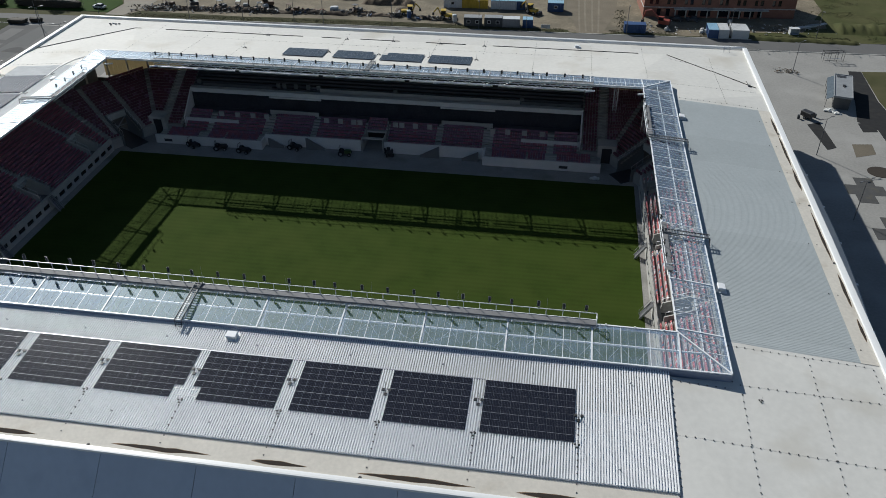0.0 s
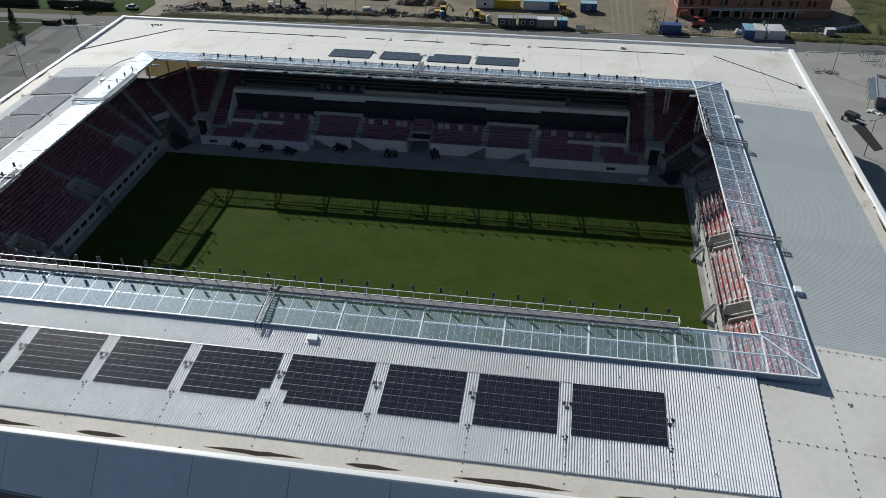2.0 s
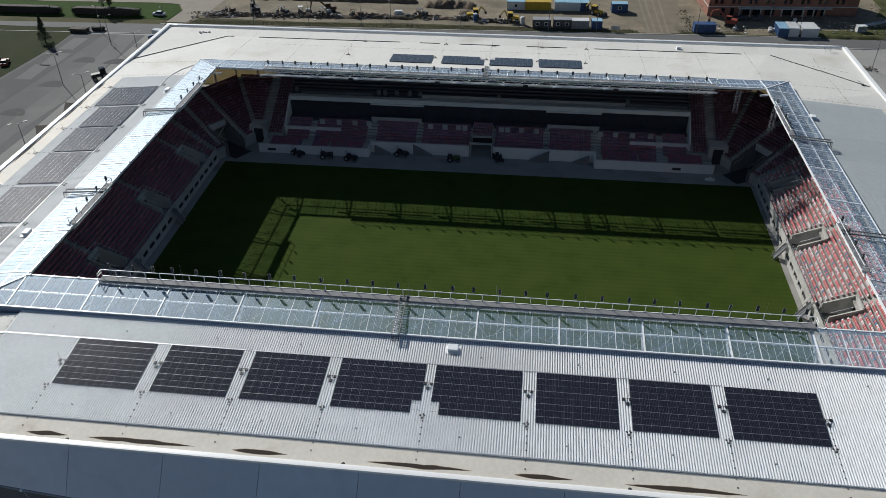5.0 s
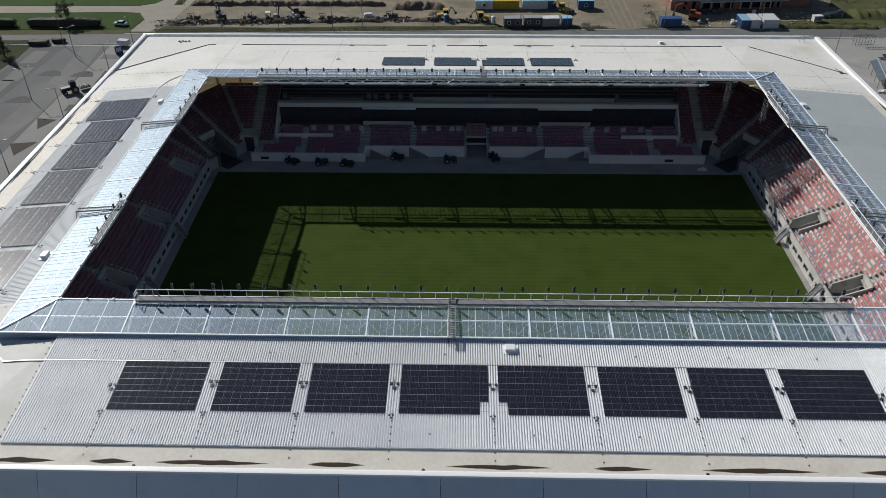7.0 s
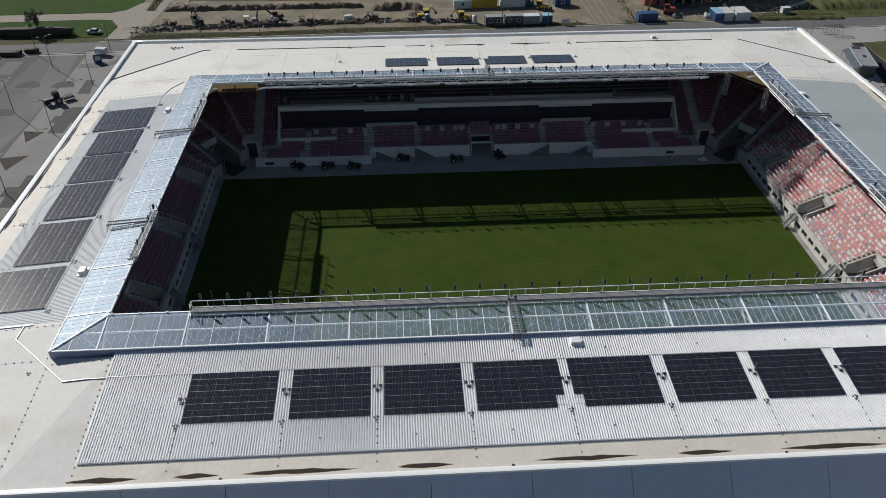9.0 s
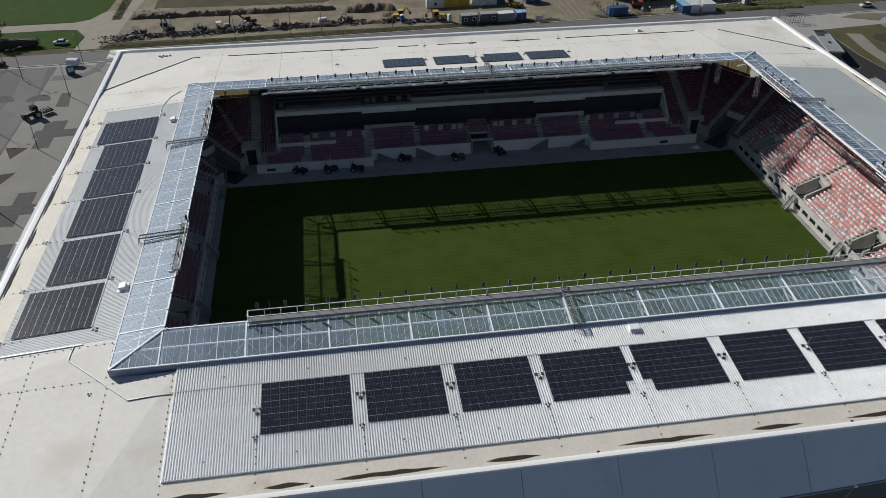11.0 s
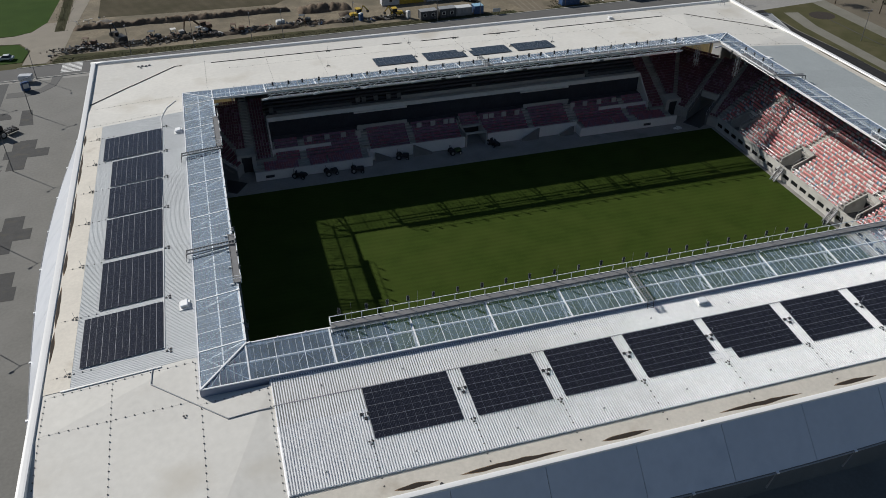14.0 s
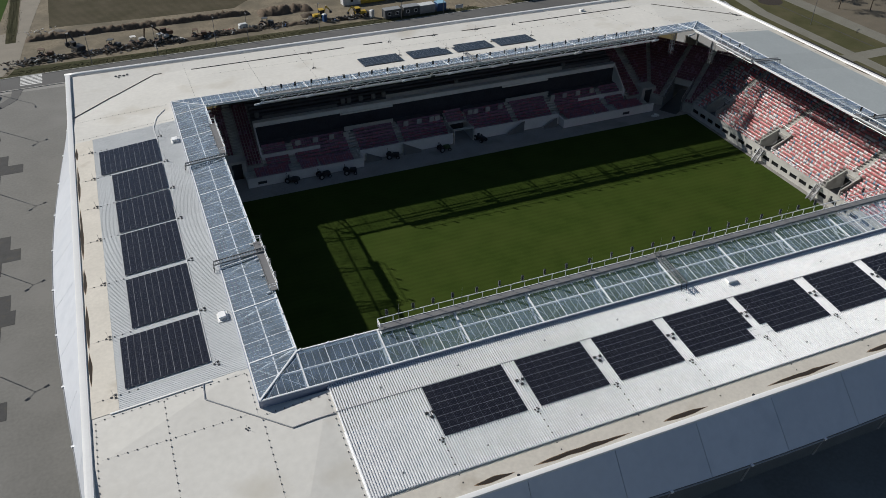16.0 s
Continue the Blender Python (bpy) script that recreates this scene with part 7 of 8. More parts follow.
box(bm, -0.2, 0.5, -0.4, 0.4, 3.2, 3.45)
box(bm, 0.1, 0.35, -1.3, -0.4, 3.2, 3.3)
bmesh.ops.bevel(bm, geom=bm.edges[:], offset=0.05, segments=1, affect='EDGES')
part("roof_fan", bm, M_DARK, root)
for i in range(5):
    bm = bmesh.new()
    y0 = -6.9 + i * 2.76
    hexa(bm, [Vector(p) for p in ((-3.5, y0, 2.05), (-2.1, y0, 2.85), (-2.1, y0 + 2.72, 2.85), (-3.5, y0 + 2.72, 2.05),
                                  (-3.5, y0, 2.1), (-2.1, y0, 2.9), (-2.1, y0 + 2.72, 2.9), (-3.5, y0 + 2.72, 2.1))])
    part("awning_pane", bm, M_AWNING, root, "grey-blue glass awning pane")
for y in (-6.8, -2.3, 2.3, 6.8):
    bm = bmesh.new()
    rod(bm, (-3.4, y, 0), (-3.4, y, 2.08), 0.05, 6)
    part("awning_post", bm, M_DARK, root)
for i in range(3):
    bm = bmesh.new()
    box(bm, -1.86, -1.8, -5.8 + i * 4.0, -2.4 + i * 4.0, 0.4, 2.6)
    part("serving_hatch", bm, M_GLASSDK, root)

# crumpled white plastic sheeting by the kiosk
rng = random.Random(31)
for x, y, w in ((102.6, 75.4, 1.5), (103.9, 74.0, 1.0)):
    bm = bmesh.new()
    bmesh.ops.create_icosphere(bm, subdivisions=3, radius=w)
    for v in bm.verts:
        n = 1 + 0.35 * math.sin(v.co.x * 4.1 + y) * math.cos(v.co.y * 3.7)
        v.co = Vector((v.co.x * n + rng.uniform(-0.12, 0.12), v.co.y * 0.6 * n + rng.uniform(-0.12, 0.12), max(0.0, v.co.z * 0.28 * n + rng.uniform(-0.06, 0.08))))
    bm.transform(pose(x, y, 0.01, 0, 0, rng.uniform(0, 180)))
    tagged(obj("plastic_sheet", bm, M_SACK), "crumpled white plastic sheeting on the paving", "plastic sheet", "scraps by the kiosk")


def generator(x, y, turn):
    root = tagged(empty("generator_trailer", pose(x, y, 0, 0, 0, turn)), "dark generator trailer with barrels on the plaza", "generator")
    bm = bmesh.new()
    box(bm, -0.8, 0.8, -1.4, 1.4, 0.5, 1.7)
    bmesh.ops.bevel(bm, geom=bm.edges[:], offset=0.1, segments=1, affect='EDGES')
    part("housing", bm, M_DARK, root)
    for px in (-1, 1):
        wheel_part(0.35, 0.2, (px * 0.9, 0, 0.35), root)
    for dx, dy in ((1.8, 0.4), (1.9, -0.8), (-1.8, 0.9)):
        bm = bmesh.new()
        rod(bm, (dx, dy, 0), (dx, dy, 0.9), 0.3, 14)
        part("barrel", bm, M_HUTGREY, root)


generator(96.4, 70.4, 40)

# open steel shelter by the road
root = tagged(empty("bus_shelter", pose(111.0, 108.0, 0, 0, 0, RD)), "open steel shelter frame beside the road", "shelter")
for px in (-2.6, -0.9, 0.9, 2.6):
    for py in (-0.8, 0.8):
        bm = bmesh.new()
        rod(bm, (px, py, 0), (px, py, 2.5), 0.05)
        part("post", bm, M_DARK, root)
for y in (-0.8, 0.8):
    bm = bmesh.new()
    box(bm, -2.7, 2.7, y - 0.06, y + 0.06, 2.5, 2.62)
    part("roof_beam", bm, M_DARK, root)
for x in (-2.6, -0.9, 0.9, 2.6):
    bm = bmesh.new()
    box(bm, x - 0.05, x + 0.05, -0.73, 0.73, 2.5, 2.6)
    part("cross_beam", bm, M_DARK, root)
bm = bmesh.new()
box(bm, -2.2, 2.2, 0.4, 0.75, 0.45, 0.5)
part("bench", bm, M_GREYST, root)
# bollards along the pavement
bb = bmesh.new()
rod(bb, (0, 0, 0), (0, 0, 0.9), 0.07, 8, 0.06)
BOL = mesh_of(bb, "bollard", M_GREYST)
for i in range(12):
    x = 84 + i * 4.2
    o = share("bollard", BOL, Matrix.Translation((x, road_y(x) - 6.0, -0.02)))
    tagged(o, "short grey steel bollard at the pavement edge", "bollard", "bollards")
# broken pallets and brushwood by a sapling
bm = bmesh.new()
rg = random.Random(9)
for i in range(40):
    x, y = 97.5 + rg.uniform(-3, 3), 98.5 + rg.uniform(-1.2, 1.2)
    box(bm, -0.6, 0.6, -0.05, 0.05, 0, 0.06, pose(x, y, rg.uniform(0, 0.5), rg.uniform(-15, 15), rg.uniform(-15, 15), rg.uniform(0, 180)))
tagged(obj("brushwood", bm, M_RUBBLE_B), "heap of dry brushwood and slats on paving", "brushwood", kind="stuff")

# ---- unfinished brick building ----
root = tagged(empty("apartment_block", pose(62.6, 137.4, 0, 0, 0, 4.2)), "unfinished red brick block with empty window openings", "building")
BL, BD, BS = 45.0, 14.0, 3.1


def brick_storey(z0, openings, sill, head):
    """A storey's front wall between the openings, as piers and bands."""
    bm = bmesh.new()
    box(bm, 0, BL, 0, 0.4, z0, z0 + sill)
    box(bm, 0, BL, 0, 0.4, z0 + head, z0 + BS)
    x = 0.0
    for a, b in openings:
        box(bm, x, a, 0, 0.4, z0 + sill, z0 + head)
        x = b
    box(bm, x, BL, 0, 0.4, z0 + sill, z0 + head)
    part("front_wall", bm, M_BRICK, root)
    for a, b in openings:
        bm = bmesh.new()
        box(bm, a, b, 0.38, 0.42, z0 + sill, z0 + head)
        part("window_opening", bm, M_GLASSDK, root)


brick_storey(0.0, [(4.0, 5.2), (6.8, 8.0), (10.5, 13.0), (13.6, 16.4), (17.2, 20.2), (22.5, 25.5), (26.2, 29.4), (30.2, 33.2), (34.2, 35.6)], 0.25, 2.5)
for s in range(1, 3):
    ops = []
    x = 1.6
    while x < BL - 3:
        ops += [(x, x + 1.0), (x + 1.7, x + 2.7)]
        x += 5.2
    brick_storey(s * BS, ops, 0.7, 2.4)
bm = bmesh.new()
box(bm, 0, 0.4, 0.4, BD, 0, 3 * BS)
box(bm, BL - 0.4, BL, 0.4, BD, 0, 3 * BS)
box(bm, 0, BL, BD, BD + 0.4, 0, 3 * BS)
part("side_wall", bm, M_BRICK, root)
for s in range(1, 4):
    bm = bmesh.new()
    box(bm, -0.15, BL + 0.15, -0.12, BD + 0.5, s * BS - 0.24, s * BS - 0.004)
    part("floor_slab", bm, M_CONC, root)
for i in range(9):
    bm = bmesh.new()
    x = 9.6 + i * 3.2
    box(bm, x - 0.18, x + 0.18, -0.35, -0.14, 0, 2.8)
    part("pillar", bm, M_CONC, root)
bm = bmesh.new()
box(bm, 9, 37, -1.5, -0.13, 2.62, 2.84)
part("canopy_slab", bm, M_CONC, root)

# ---- earth banks, rubble and weeds ----


def bank(name, x0, x1, yc, w, h, material, label):
    bm = bmesh.new()
    n = max(6, int((x1 - x0) / 0.45))
    rows = []
    for i in range(n + 1):
        x = x0 + (x1 - x0) * i / n
        r = []
        end = min(1, i / 3, (n - i) / 3)
        for j in range(7):
            q = j / 6 * 2 - 1
            hh = h * end * max(0, 1 - q * q) * (0.75 + 0.5 * noise.noise((x * 0.5, q * 2, yc)) + 0.35 * noise.noise((x * 1.7, q * 4, yc)))
            r.append(bm.verts.new((x, yc + q * w / 2 + 0.5 * noise.noise((x * 0.2, 3, yc)), max(0, hh) - 0.03)))
        rows.append(r)
    for a, b in zip(rows, rows[1:]):
        for j in range(6):
            bm.faces.new((a[j], b[j], b[j + 1], a[j + 1]))
    bmesh.ops.recalc_face_normals(bm, faces=bm.faces)
    o = obj(name, bm, material)
    for p in o.data.polygons:
        p.use_smooth = True
    tagged(o, label, "earth bank", "earth banks")


bank("earth_bank", -92, -28, 141.6, 3.0, 1.6, M_RUBBLE_B, "long low bank of dark dug earth")
bank("earth_bank", -26, -9, 139.5, 6.0, 2.2, M_RUBBLE_B, "heap of dark earth and roots")
bank("earth_bank", -14, -10, 133.5, 4.0, 1.2, M_RUBBLE_B, "small heap of dark earth")
bank("earth_bank", 96, 116, 137, 8.0, 1.0, M_DIRT, "low heap of bare earth and stones")
for x0, x1, yc, w, h in ((-93, -74, 124.4, 3.2, 0.9), (-73, -58, 125.4, 3.4, 1.2), (-56, -44, 125.4, 2.6, 0.8), (-42, -27, 126.7, 3.0, 1.0), (-25, -13, 127.0, 2.4, 0.8)):
    bank("spoil_mound", x0, x1, yc, w, h, M_RUBBLE_B, "low mound of dark rubble and scrap beside the road")
bank("earth_bank", 118, 150, 134, 10.0, 1.6, M_WASTE, "overgrown low bank of earth")
bank("earth_bank", 92, 122, 122.2, 3.5, 0.9, M_WASTE, "grassy verge bank beside the road")
bank("earth_bank", -86, -81, 146, 3.0, 0.9, M_RUBBLE_G, "small grey heap of spoil by the path")


def chunks(count, spots, material, seed, label, smin=0.10, smax=0.42):
    r = random.Random(seed)
    bm = bmesh.new()
    for i in range(count):
        cx, cy, sx, sy = r.choice(spots)
        x, y = r.gauss(cx, sx), r.gauss(cy, sy)
        s = r.uniform(smin, smax)
        m = pose(x, y, s * 0.25 + max(0, 1.0 * (1 - abs(y - cy) / (sy * 1.6))) * r.random(), r.uniform(-30, 30), r.uniform(-30, 30), r.uniform(0, 180))
        lx, ly, lz = s * r.uniform(0.8, 3.2), s * r.uniform(0.5, 1.0), s * r.uniform(0.25, 0.7)
        box(bm, -lx / 2, lx / 2, -ly / 2, ly / 2, -lz / 2, lz / 2, m)
    tagged(obj("debris", bm, material), label, "debris", kind="stuff")


SPOTS = [(-91, 123.6, 3, 1.5), (-84, 124.4, 2.2, 1.2), (-76, 124.8, 1.6, 0.9), (-70.5, 125.2, 1.8, 1.3), (-65, 125.6, 1.8, 1.3), (-59.5, 126, 1.6, 1.2), (-52, 125.6, 1.5, 0.7), (-41, 126.6, 1.8, 0.9), (-38, 127, 1.4, 0.8), (-29.5, 127.6, 1.3, 0.9), (-22.5, 127.5, 1.6, 1.0), (-13, 127.2, 1.2, 0.7), (-2, 126, 2.4, 0.7)]
chunks(900, SPOTS, M_RUBBLE_G, 11, "grey broken slabs and scrap beside the road", 0.12, 0.55)
chunks(1100, SPOTS, M_RUBBLE_B, 12, "dark scrap timber and rubble beside the road")
chunks(200, SPOTS, M_RUBBLE_W, 13, "pale broken boards and bags beside the road")
chunks(160, [(100, 130, 5, 2), (106, 133, 4, 2), (72, 126, 4, 1.2), (-88, 147, 3, 2), (62, 127, 2, 2)], M_RUBBLE_W, 14, "pale stacked boards and rubble on the site")
chunks(130, [(-39.5, 127.4, 1.7, 0.6)], M_RED, 15, "reddish steel parts lying in the debris", 0.15, 0.4)
chunks(190, SPOTS, M_HUTGREY, 16, "dark scrap machine parts lying in the debris", 0.3, 0.65)
chunks(40, SPOTS, M_RUBBLE_W, 17, "large pale boards and panels in the debris", 0.3, 0.6)
chunks(10, SPOTS, M_BLUE, 18, "blue sheeting and drums in the debris", 0.3, 0.8)


def scrap_machine(x, y, turn, paint, cab_at, label):
    """A stripped vehicle: bent chassis, engine block, cab frame and odd wheels."""
    root = tagged(empty("scrap_machine", pose(x, y, 0.02, 0, 0, turn)), label, "scrap machine", "scrapped machines beside the road")
    bm = bmesh.new()
    box(bm, -0.75, 0.75, -2.3, 2.2, 0.55, 0.85)
    bmesh.ops.bevel(bm, geom=bm.edges[:], offset=0.06, segments=1, affect='EDGES')
    part("chassis", bm, M_RUSTY, root)
    bm = bmesh.new()
    box(bm, -0.8, 0.8, -2.2, -0.6, 0.85, 1.6)
    bmesh.ops.bevel(bm, geom=bm.edges[:], offset=0.15, segments=2, affect='EDGES')
    part("engine_cover", bm, paint, root)
    bm = bmesh.new()
    for px in (-0.75, 0.75):
        for py in (cab_at, cab_at + 1.4):
            rod(bm, (px, py, 0.8), (px * 0.9, py, 2.3), 0.06, 5)
    box(bm, -0.78, 0.78, cab_at - 0.1, cab_at + 1.5, 2.3, 2.4)
    part("cab_frame", bm, paint, root)
    bm = bmesh.new()
    box(bm, -0.4, 0.4, cab_at + 0.5, cab_at + 1.0, 0.85, 1.3)
    part("seat_box", bm, M_DARK, root)
    for px, py, r in ((-0.95, -1.5, 0.45), (0.95, -1.5, 0.45), (-0.95, 1.3, 0.62), (0.95, 1.3, 0.62)):
        wheel_part(r, 0.3, (px, py, r), root)


for x, y, a, paint, cab, label in ((-25.6, 129.0, 70, M_HUTGREY, -0.4, "scrapped grey machine with an open cab frame"), (-62.5, 127.6, 100, M_RUBBLE_W, 0.2, "scrapped pale machine with an open cab frame"),
                                   (-69.0, 127.0, 60, M_HUTGREY, -0.2, "scrapped grey machine among broken slabs"), (-45.5, 126.8, 85, M_RUSTY, 0.2, "rusty scrapped machine with an open cab frame"),
                                   (-55.8, 127.2, 120, M_RUBBLE_W, -0.3, "scrapped pale machine among rubble"), (-86.5, 126.4, 80, M_RUSTY, 0.0, "rusty scrapped machine among rubble")):
    scrap_machine(x, y, a, paint, cab, label)
root = tagged(empty("white_tank", pose(-32.5, 128.6, 0, 0, 0, 10)), "white plastic tank standing in the debris", "tank")
bm = bmesh.new()
box(bm, -1.3, 1.3, -0.9, 0.9, 0.25, 1.7)
bmesh.ops.bevel(bm, geom=bm.edges[:], offset=0.25, segments=3, affect='EDGES')
part("body", bm, M_HUTWHITE, root)
bm = bmesh.new()
box(bm, -1.3, 1.3, -0.9, 0.9, 0.0, 0.25)
part("cradle", bm, M_GREYST, root)


def blades(count, area, hmin, hmax, material, seed, name, label):
    r = random.Random(seed)
    verts, faces = [], []
    for i in range(count):
        x, y = area(r)
        h = r.uniform(hmin, hmax)
        for k in range(3):
            a = r.uniform(0, math.tau)
            w = h * 0.35
            lx, ly = math.cos(a) * w, math.sin(a) * w
            b = len(verts)
            verts += [(x - lx * 0.4, y - ly * 0.4, 0), (x + lx * 0.4, y + ly * 0.4, 0), (x + lx - ly * 0.4, y + ly + lx * 0.4, h), (x - lx * 0.6 - ly * 0.4, y - ly * 0.6 + lx * 0.4, h * 0.9)]
            faces.append((b, b + 1, b + 2, b + 3))
    me = bpy.data.meshes.new(name)
    me.from_pydata(verts, [], faces)
    me.materials.append(material)
    tagged(new(name, me), label, "weeds", kind="stuff")


def weed_area(r):
    while True:
        x = r.uniform(-96, 120)
        if 39 < x < 52 or 71 < x < 78:
            continue
        return x, road_y(x) + r.uniform(4.2, 7.6) ** 1.0


blades(7000, weed_area, 0.06, 0.26, M_LEAFDRY, 21, "weeds", "dusty green weeds on the roadside verge")
CLUMPS = [(random.Random(60 + i).uniform(96, 158), random.Random(90 + i).uniform(124, 165)) for i in range(70)]


def clump_area(r):
    x, y = r.choice(CLUMPS)
    return r.gauss(x, 1.6), r.gauss(y, 1.1)


blades(4200, clump_area, 0.06, 0.24, M_LEAFDRY, 22, "weeds", "rough weeds over the waste ground")
blades(1000, lambda r: (-95.8 + r.gauss(0, 0.9), r.uniform(141, 200)), 0.1, 0.35, M_LEAFDRY, 24, "weeds", "dark tall weeds along the field edge")
blades(260, lambda r: (56 + r.gauss(0, 0.9), r.uniform(123, 142)), 0.1, 0.35, M_LEAFDRY, 23, "weeds", "tall weeds along the gravel track")


def leaf_cloud(bm_list, r, centre, rad, count, size):
    verts, faces = bm_list
    for i in range(count):
        d = Vector((r.gauss(0, 1), r.gauss(0, 1), r.gauss(0, 1))).normalized() * (r.random() ** 0.4)
        p = Vector(centre) + Vector((d.x * rad[0], d.y * rad[1], d.z * rad[2]))
        u = Vector((r.gauss(0, 1), r.gauss(0, 1), r.gauss(0, 1))).normalized() * size
        v = u.cross(Vector((r.gauss(0, 1), r.gauss(0, 1), r.gauss(0, 1)))).normalized() * size * 0.7
        b = len(verts)
        verts += [tuple(p - u), tuple(p + v), tuple(p + u), tuple(p - v)]
        faces.append((b, b + 1, b + 2, b + 3))


def tree(x, y, h, spread, seed, label, conifer=False, leafy=1.0):
    r = random.Random(seed)
    root = tagged(empty("tree", pose(x, y, 0)), label, "tree", "trees")
    bm = bmesh.new()
    rod(bm, (0, 0, -0.1), (0.1, 0.05, h * 0.55), 0.2, 8, 0.1)
    rod(bm, (0.1, 0.05, h * 0.55), (0.0, 0.0, h * 0.9), 0.1, 6, 0.03)
    for i in range(9):
        a = r.uniform(0, math.tau)
        z = h * r.uniform(0.3, 0.75)
        rod(bm, (0.05, 0.03, z), (math.cos(a) * spread * 0.75, math.sin(a) * spread * 0.75, z + h * r.uniform(0.08, 0.22)), 0.06, 5, 0.02)
    part("trunk", bm, M_BARK, root)
    data = ([], [])
    if conifer:
        for i in range(26):
            q = i / 25
            rr = spread * (1 - q) * 0.9 + 0.15
            for k in range(4):
                a = r.uniform(0, math.tau)
                leaf_cloud(data, r, (math.cos(a) * rr * 0.6, math.sin(a) * rr * 0.6, h * (0.12 + 0.86 * q)), (rr * 0.5, rr * 0.5, h * 0.05), 22, 0.16)
    else:
        for i in range(int(26 * leafy)):
            a = r.uniform(0, math.tau)
            q = r.random() ** 0.6
            leaf_cloud(data, r, (math.cos(a) * spread * q, math.sin(a) * spread * q, h * r.uniform(0.45, 0.95)), (spread * 0.3, spread * 0.3, h * 0.1), 55, 0.17)
    me = bpy.data.meshes.new("crown")
    me.from_pydata(data[0], [], data[1])
    me.materials.append(M_LEAF)
    o = new("crown", me)
    o.parent = root


tree(-131.0, 96.0, 8.0, 2.2, 31, "dark conical evergreen tree by the car park", True)
tree(-124.0, 122.6, 7.0, 2.4, 32, "small dark tree rising above a hedge")
tree(-137.0, 70.0, 6.5, 2.8, 33, "dark round tree on the car park lawn")
tree(-140.0, 84.0, 5.0, 2.0, 36, "small dark tree on the car park lawn")
for i, (x, y, h) in enumerate(((147, 78, 9), (155, 73, 10), (150, 88, 9), (162, 82, 10), (170, 70, 9), (158, 95, 9), (143, 100, 7))):
    tree(x, y, h, 3.4, 40 + i, "thin park tree with dark branches and sparse leaves", False, 0.9)


def hedge(x0, x1, yc, w, h, seed):
    r = random.Random(seed)
    root = tagged(empty("hedge", pose((x0 + x1) / 2, yc, 0)), "dense brown half-bare clipped hedge beside the road", "hedge", "hedges")
    data = ([], [])
    n = int((x1 - x0) / 0.8)
    for i in range(n):
        x = x0 + (x1 - x0) * (i + 0.5) / n - (x0 + x1) / 2
        leaf_cloud(data, r, (x, 0, h * 0.5), (0.7, w / 2, h * 0.55 * r.uniform(0.85, 1.15)), 90, 0.16)
    me = bpy.data.meshes.new("foliage")
    me.from_pydata(data[0], [], data[1])
    me.materials.append(M_HEDGE)
    o = new("foliage", me)
    o.parent = root
    bm = bmesh.new()
    bmesh.ops.create_icosphere(bm, subdivisions=3, radius=1.0)
    for v in bm.verts:
        q = 1 + 0.12 * noise.noise(v.co * 6)
        sgn = Vector([math.copysign(abs(c) ** 0.45, c) for c in v.co])
        v.co = Vector((sgn.x * (x1 - x0) / 2 * 0.98, sgn.y * w * 0.42 * q, h * 0.5 + sgn.z * h * 0.5 * q))
    part("inner_mass", bm, M_HEDGE, root)
    bm = bmesh.new()
    for i in range(n):
        x = x0 + (x1 - x0) * (i + 0.5) / n - (x0 + x1) / 2
        rod(bm, (x, 0, -0.05), (x + 0.1, 0.05, h * 0.6), 0.05, 5, 0.02)
    part("stems", bm, M_BARK, root)


hedge(-136, -113, 121.0, 3.0, 2.4, 51)
hedge(-165, -139, 120.6, 3.0, 2.4, 52)
hedge(-128.5, -122.6, 105.6, 3.2, 1.3, 53)
hedge(-122.2, -118.4, 107.0, 2.2, 1.3, 54)

# ---- small site things ----


def board_stack(x, y, turn, n, label):
    root = tagged(empty("board_stack", pose(x, y, 0.02, 0, 0, turn)), label, "boards", "stacks of boards")
    r = random.Random(int(x * 7))
    for k in range(n):
        bm = bmesh.new()
        box(bm, -1.9, 1.9, -0.5, 0.5, k * 0.14 + 0.1, k * 0.14 + 0.22, Matrix.Rotation(radians(r.uniform(-4, 4)), 4, 'Z'))
        part("board", bm, M_RUBBLE_W, root)
    for u in (-1.2, 1.2):
        bm = bmesh.new()
        box(bm, u - 0.08, u + 0.08, -0.5, 0.5, 0.0, 0.1)
        part("bearer", bm, M_RUBBLE_B, root)


for x, y, a, n in ((112.1, 134.4, 25, 5), (109.0, 132.6, 20, 4), (114.6, 136.0, 40, 3), (110.4, 136.2, 15, 3)):
    board_stack(x, y, a, n, "stack of pale boards on the waste ground")

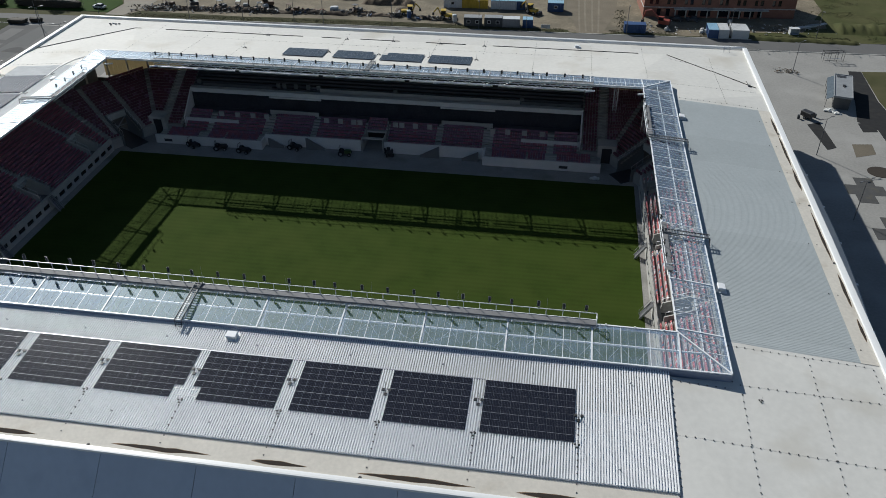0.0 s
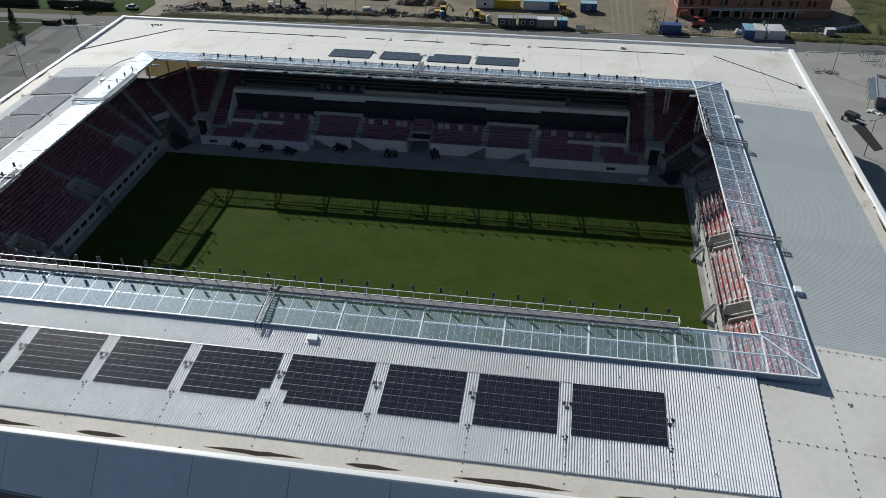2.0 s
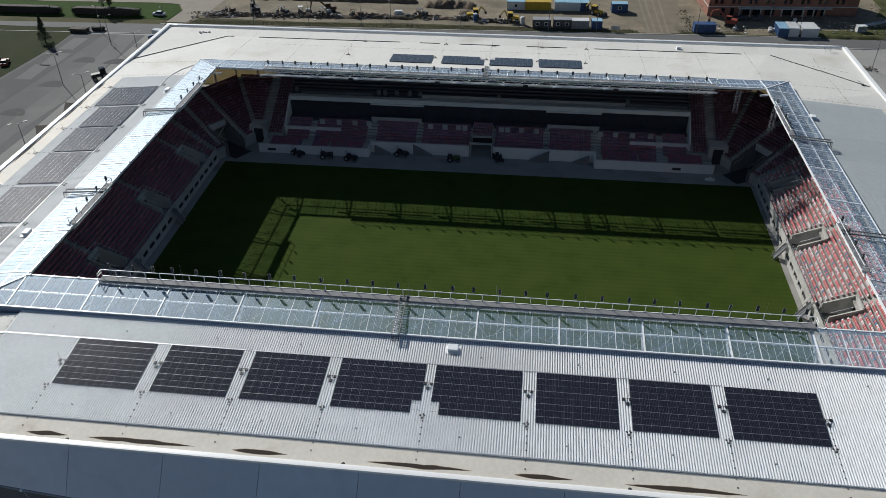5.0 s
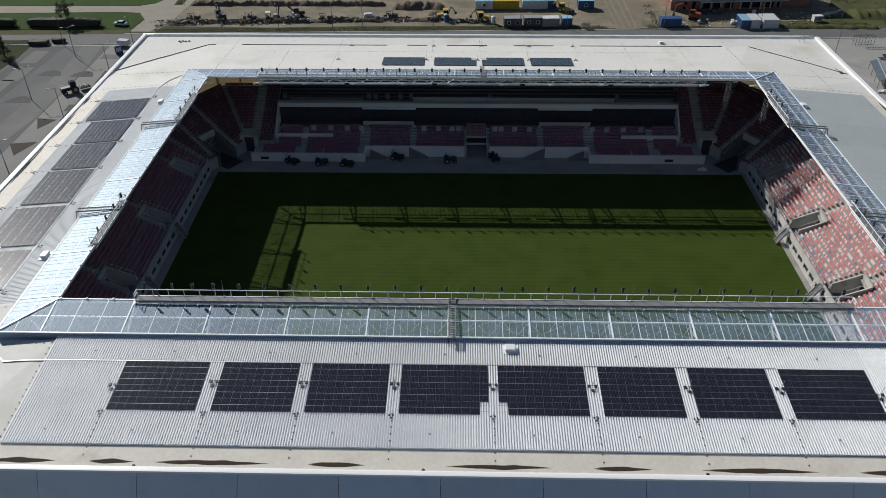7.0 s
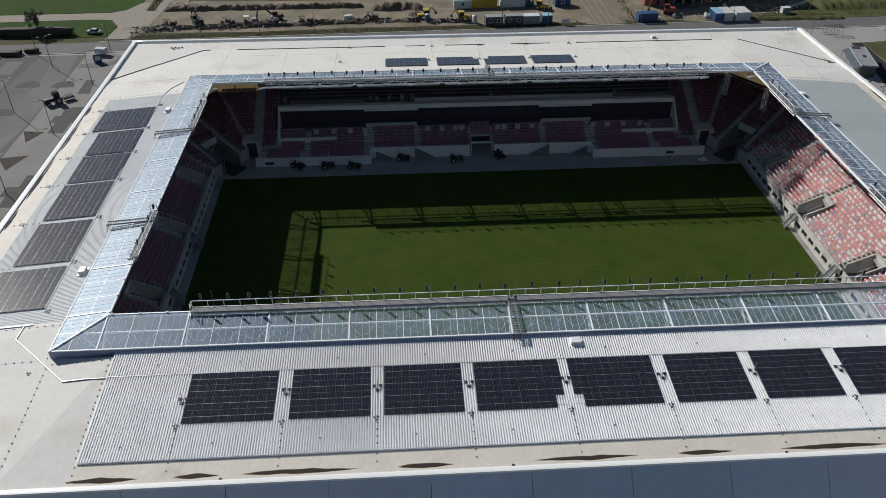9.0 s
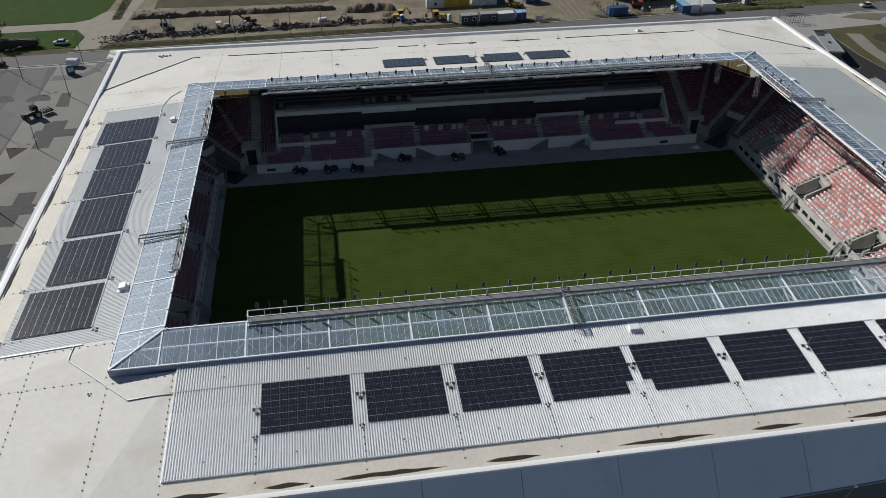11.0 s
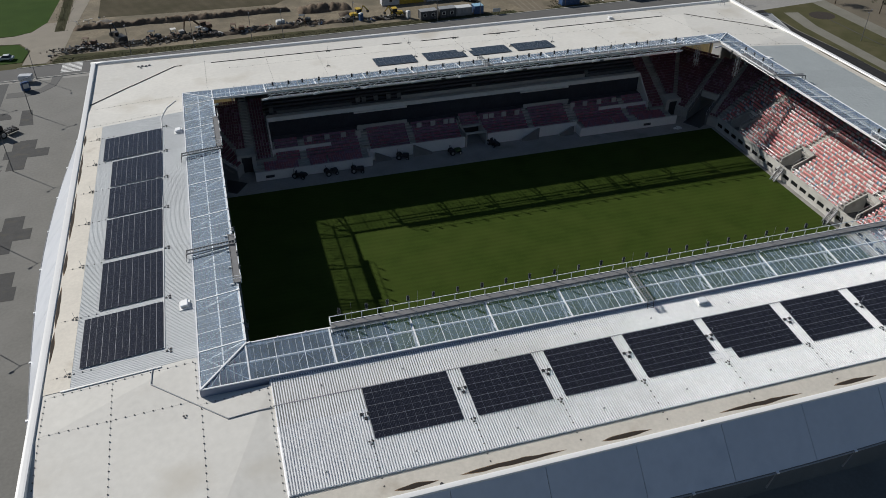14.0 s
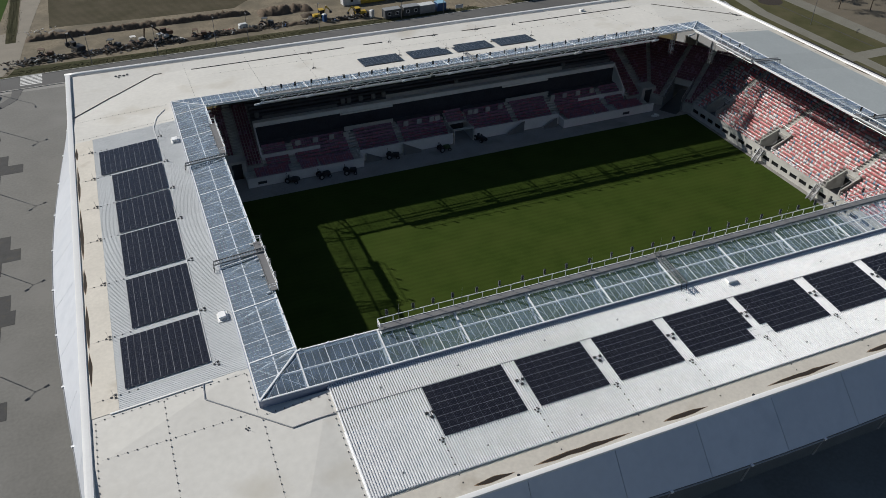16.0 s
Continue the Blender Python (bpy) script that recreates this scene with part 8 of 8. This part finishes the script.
root = tagged(empty("site_box", pose(105.0, 127.7, 0.02, 0, 0, 8)), "small white open-fronted site box by the verge", "site box")
bm = bmesh.new()
box(bm, -1.3, 1.3, -0.8, 0.8, 0, 0.1)
box(bm, -1.3, 1.3, 0.7, 0.8, 0.1, 1.7)
box(bm, -1.3, -1.2, -0.8, 0.7, 0.1, 1.7)
box(bm, 1.2, 1.3, -0.8, 0.7, 0.1, 1.7)
part("shell", bm, M_HUTWHITE, root)
bm = bmesh.new()
box(bm, -1.4, 1.4, -0.9, 0.9, 1.7, 1.8)
part("roof", bm, M_HUTWHITE, root)

root = tagged(empty("site_sign", pose(33.6, 120.6, 0.02, 0, 0, 2)), "pale notice board on two posts beside the road", "sign")
for u in (-1.1, 1.1):
    bm = bmesh.new()
    rod(bm, (u, 0, 0), (u, 0, 1.9), 0.05, 6)
    part("post", bm, M_GREYST, root)
bm = bmesh.new()
box(bm, -1.3, 1.3, -0.06, -0.01, 0.7, 1.8)
part("board", bm, M_HUTWHITE, root)
bm = bmesh.new()
for k in range(3):
    box(bm, -1.0, 0.9 - 0.3 * k, -0.075, -0.06, 1.5 - 0.27 * k, 1.6 - 0.27 * k)
part("lettering_bar", bm, M_GREYST, root)


def bulk_bag(x, y, h):
    root = tagged(empty("bulk_bag", pose(x, y, 0.02, 0, 0, x * 31 % 90)), "white woven bulk bag standing on bare earth", "bag", "bulk bags")
    bm = bmesh.new()
    box(bm, -0.45, 0.45, -0.45, 0.45, 0, h)
    bmesh.ops.bevel(bm, geom=bm.edges[:], offset=0.14, segments=2, affect='EDGES')
    part("bag", bm, M_SACK, root)
    bm = bmesh.new()
    for u in (-0.3, 0.3):
        rod(bm, (u, -0.3, h - 0.05), (u, 0, h + 0.25), 0.025, 5)
        rod(bm, (u, 0, h + 0.25), (u, 0.3, h - 0.05), 0.025, 5)
    part("lifting_loop", bm, M_SACK, root)


for x, y, h in ((79.0, 126.2, 1.0), (79.9, 125.4, 0.9), (78.6, 124.8, 0.8), (68.6, 125.4, 0.9), (88.0, 134.6, 1.0)):
    bulk_bag(x, y, h)
car(72.4, 134.6, 80, M_DARK, "dark car parked in the shade of the building")
car(77.2, 134.9, 85, M_HUTGREY, "grey car parked in the shade of the building")
car(141.8, 118.6, 92, M_CARW, "white car on the road past the park")
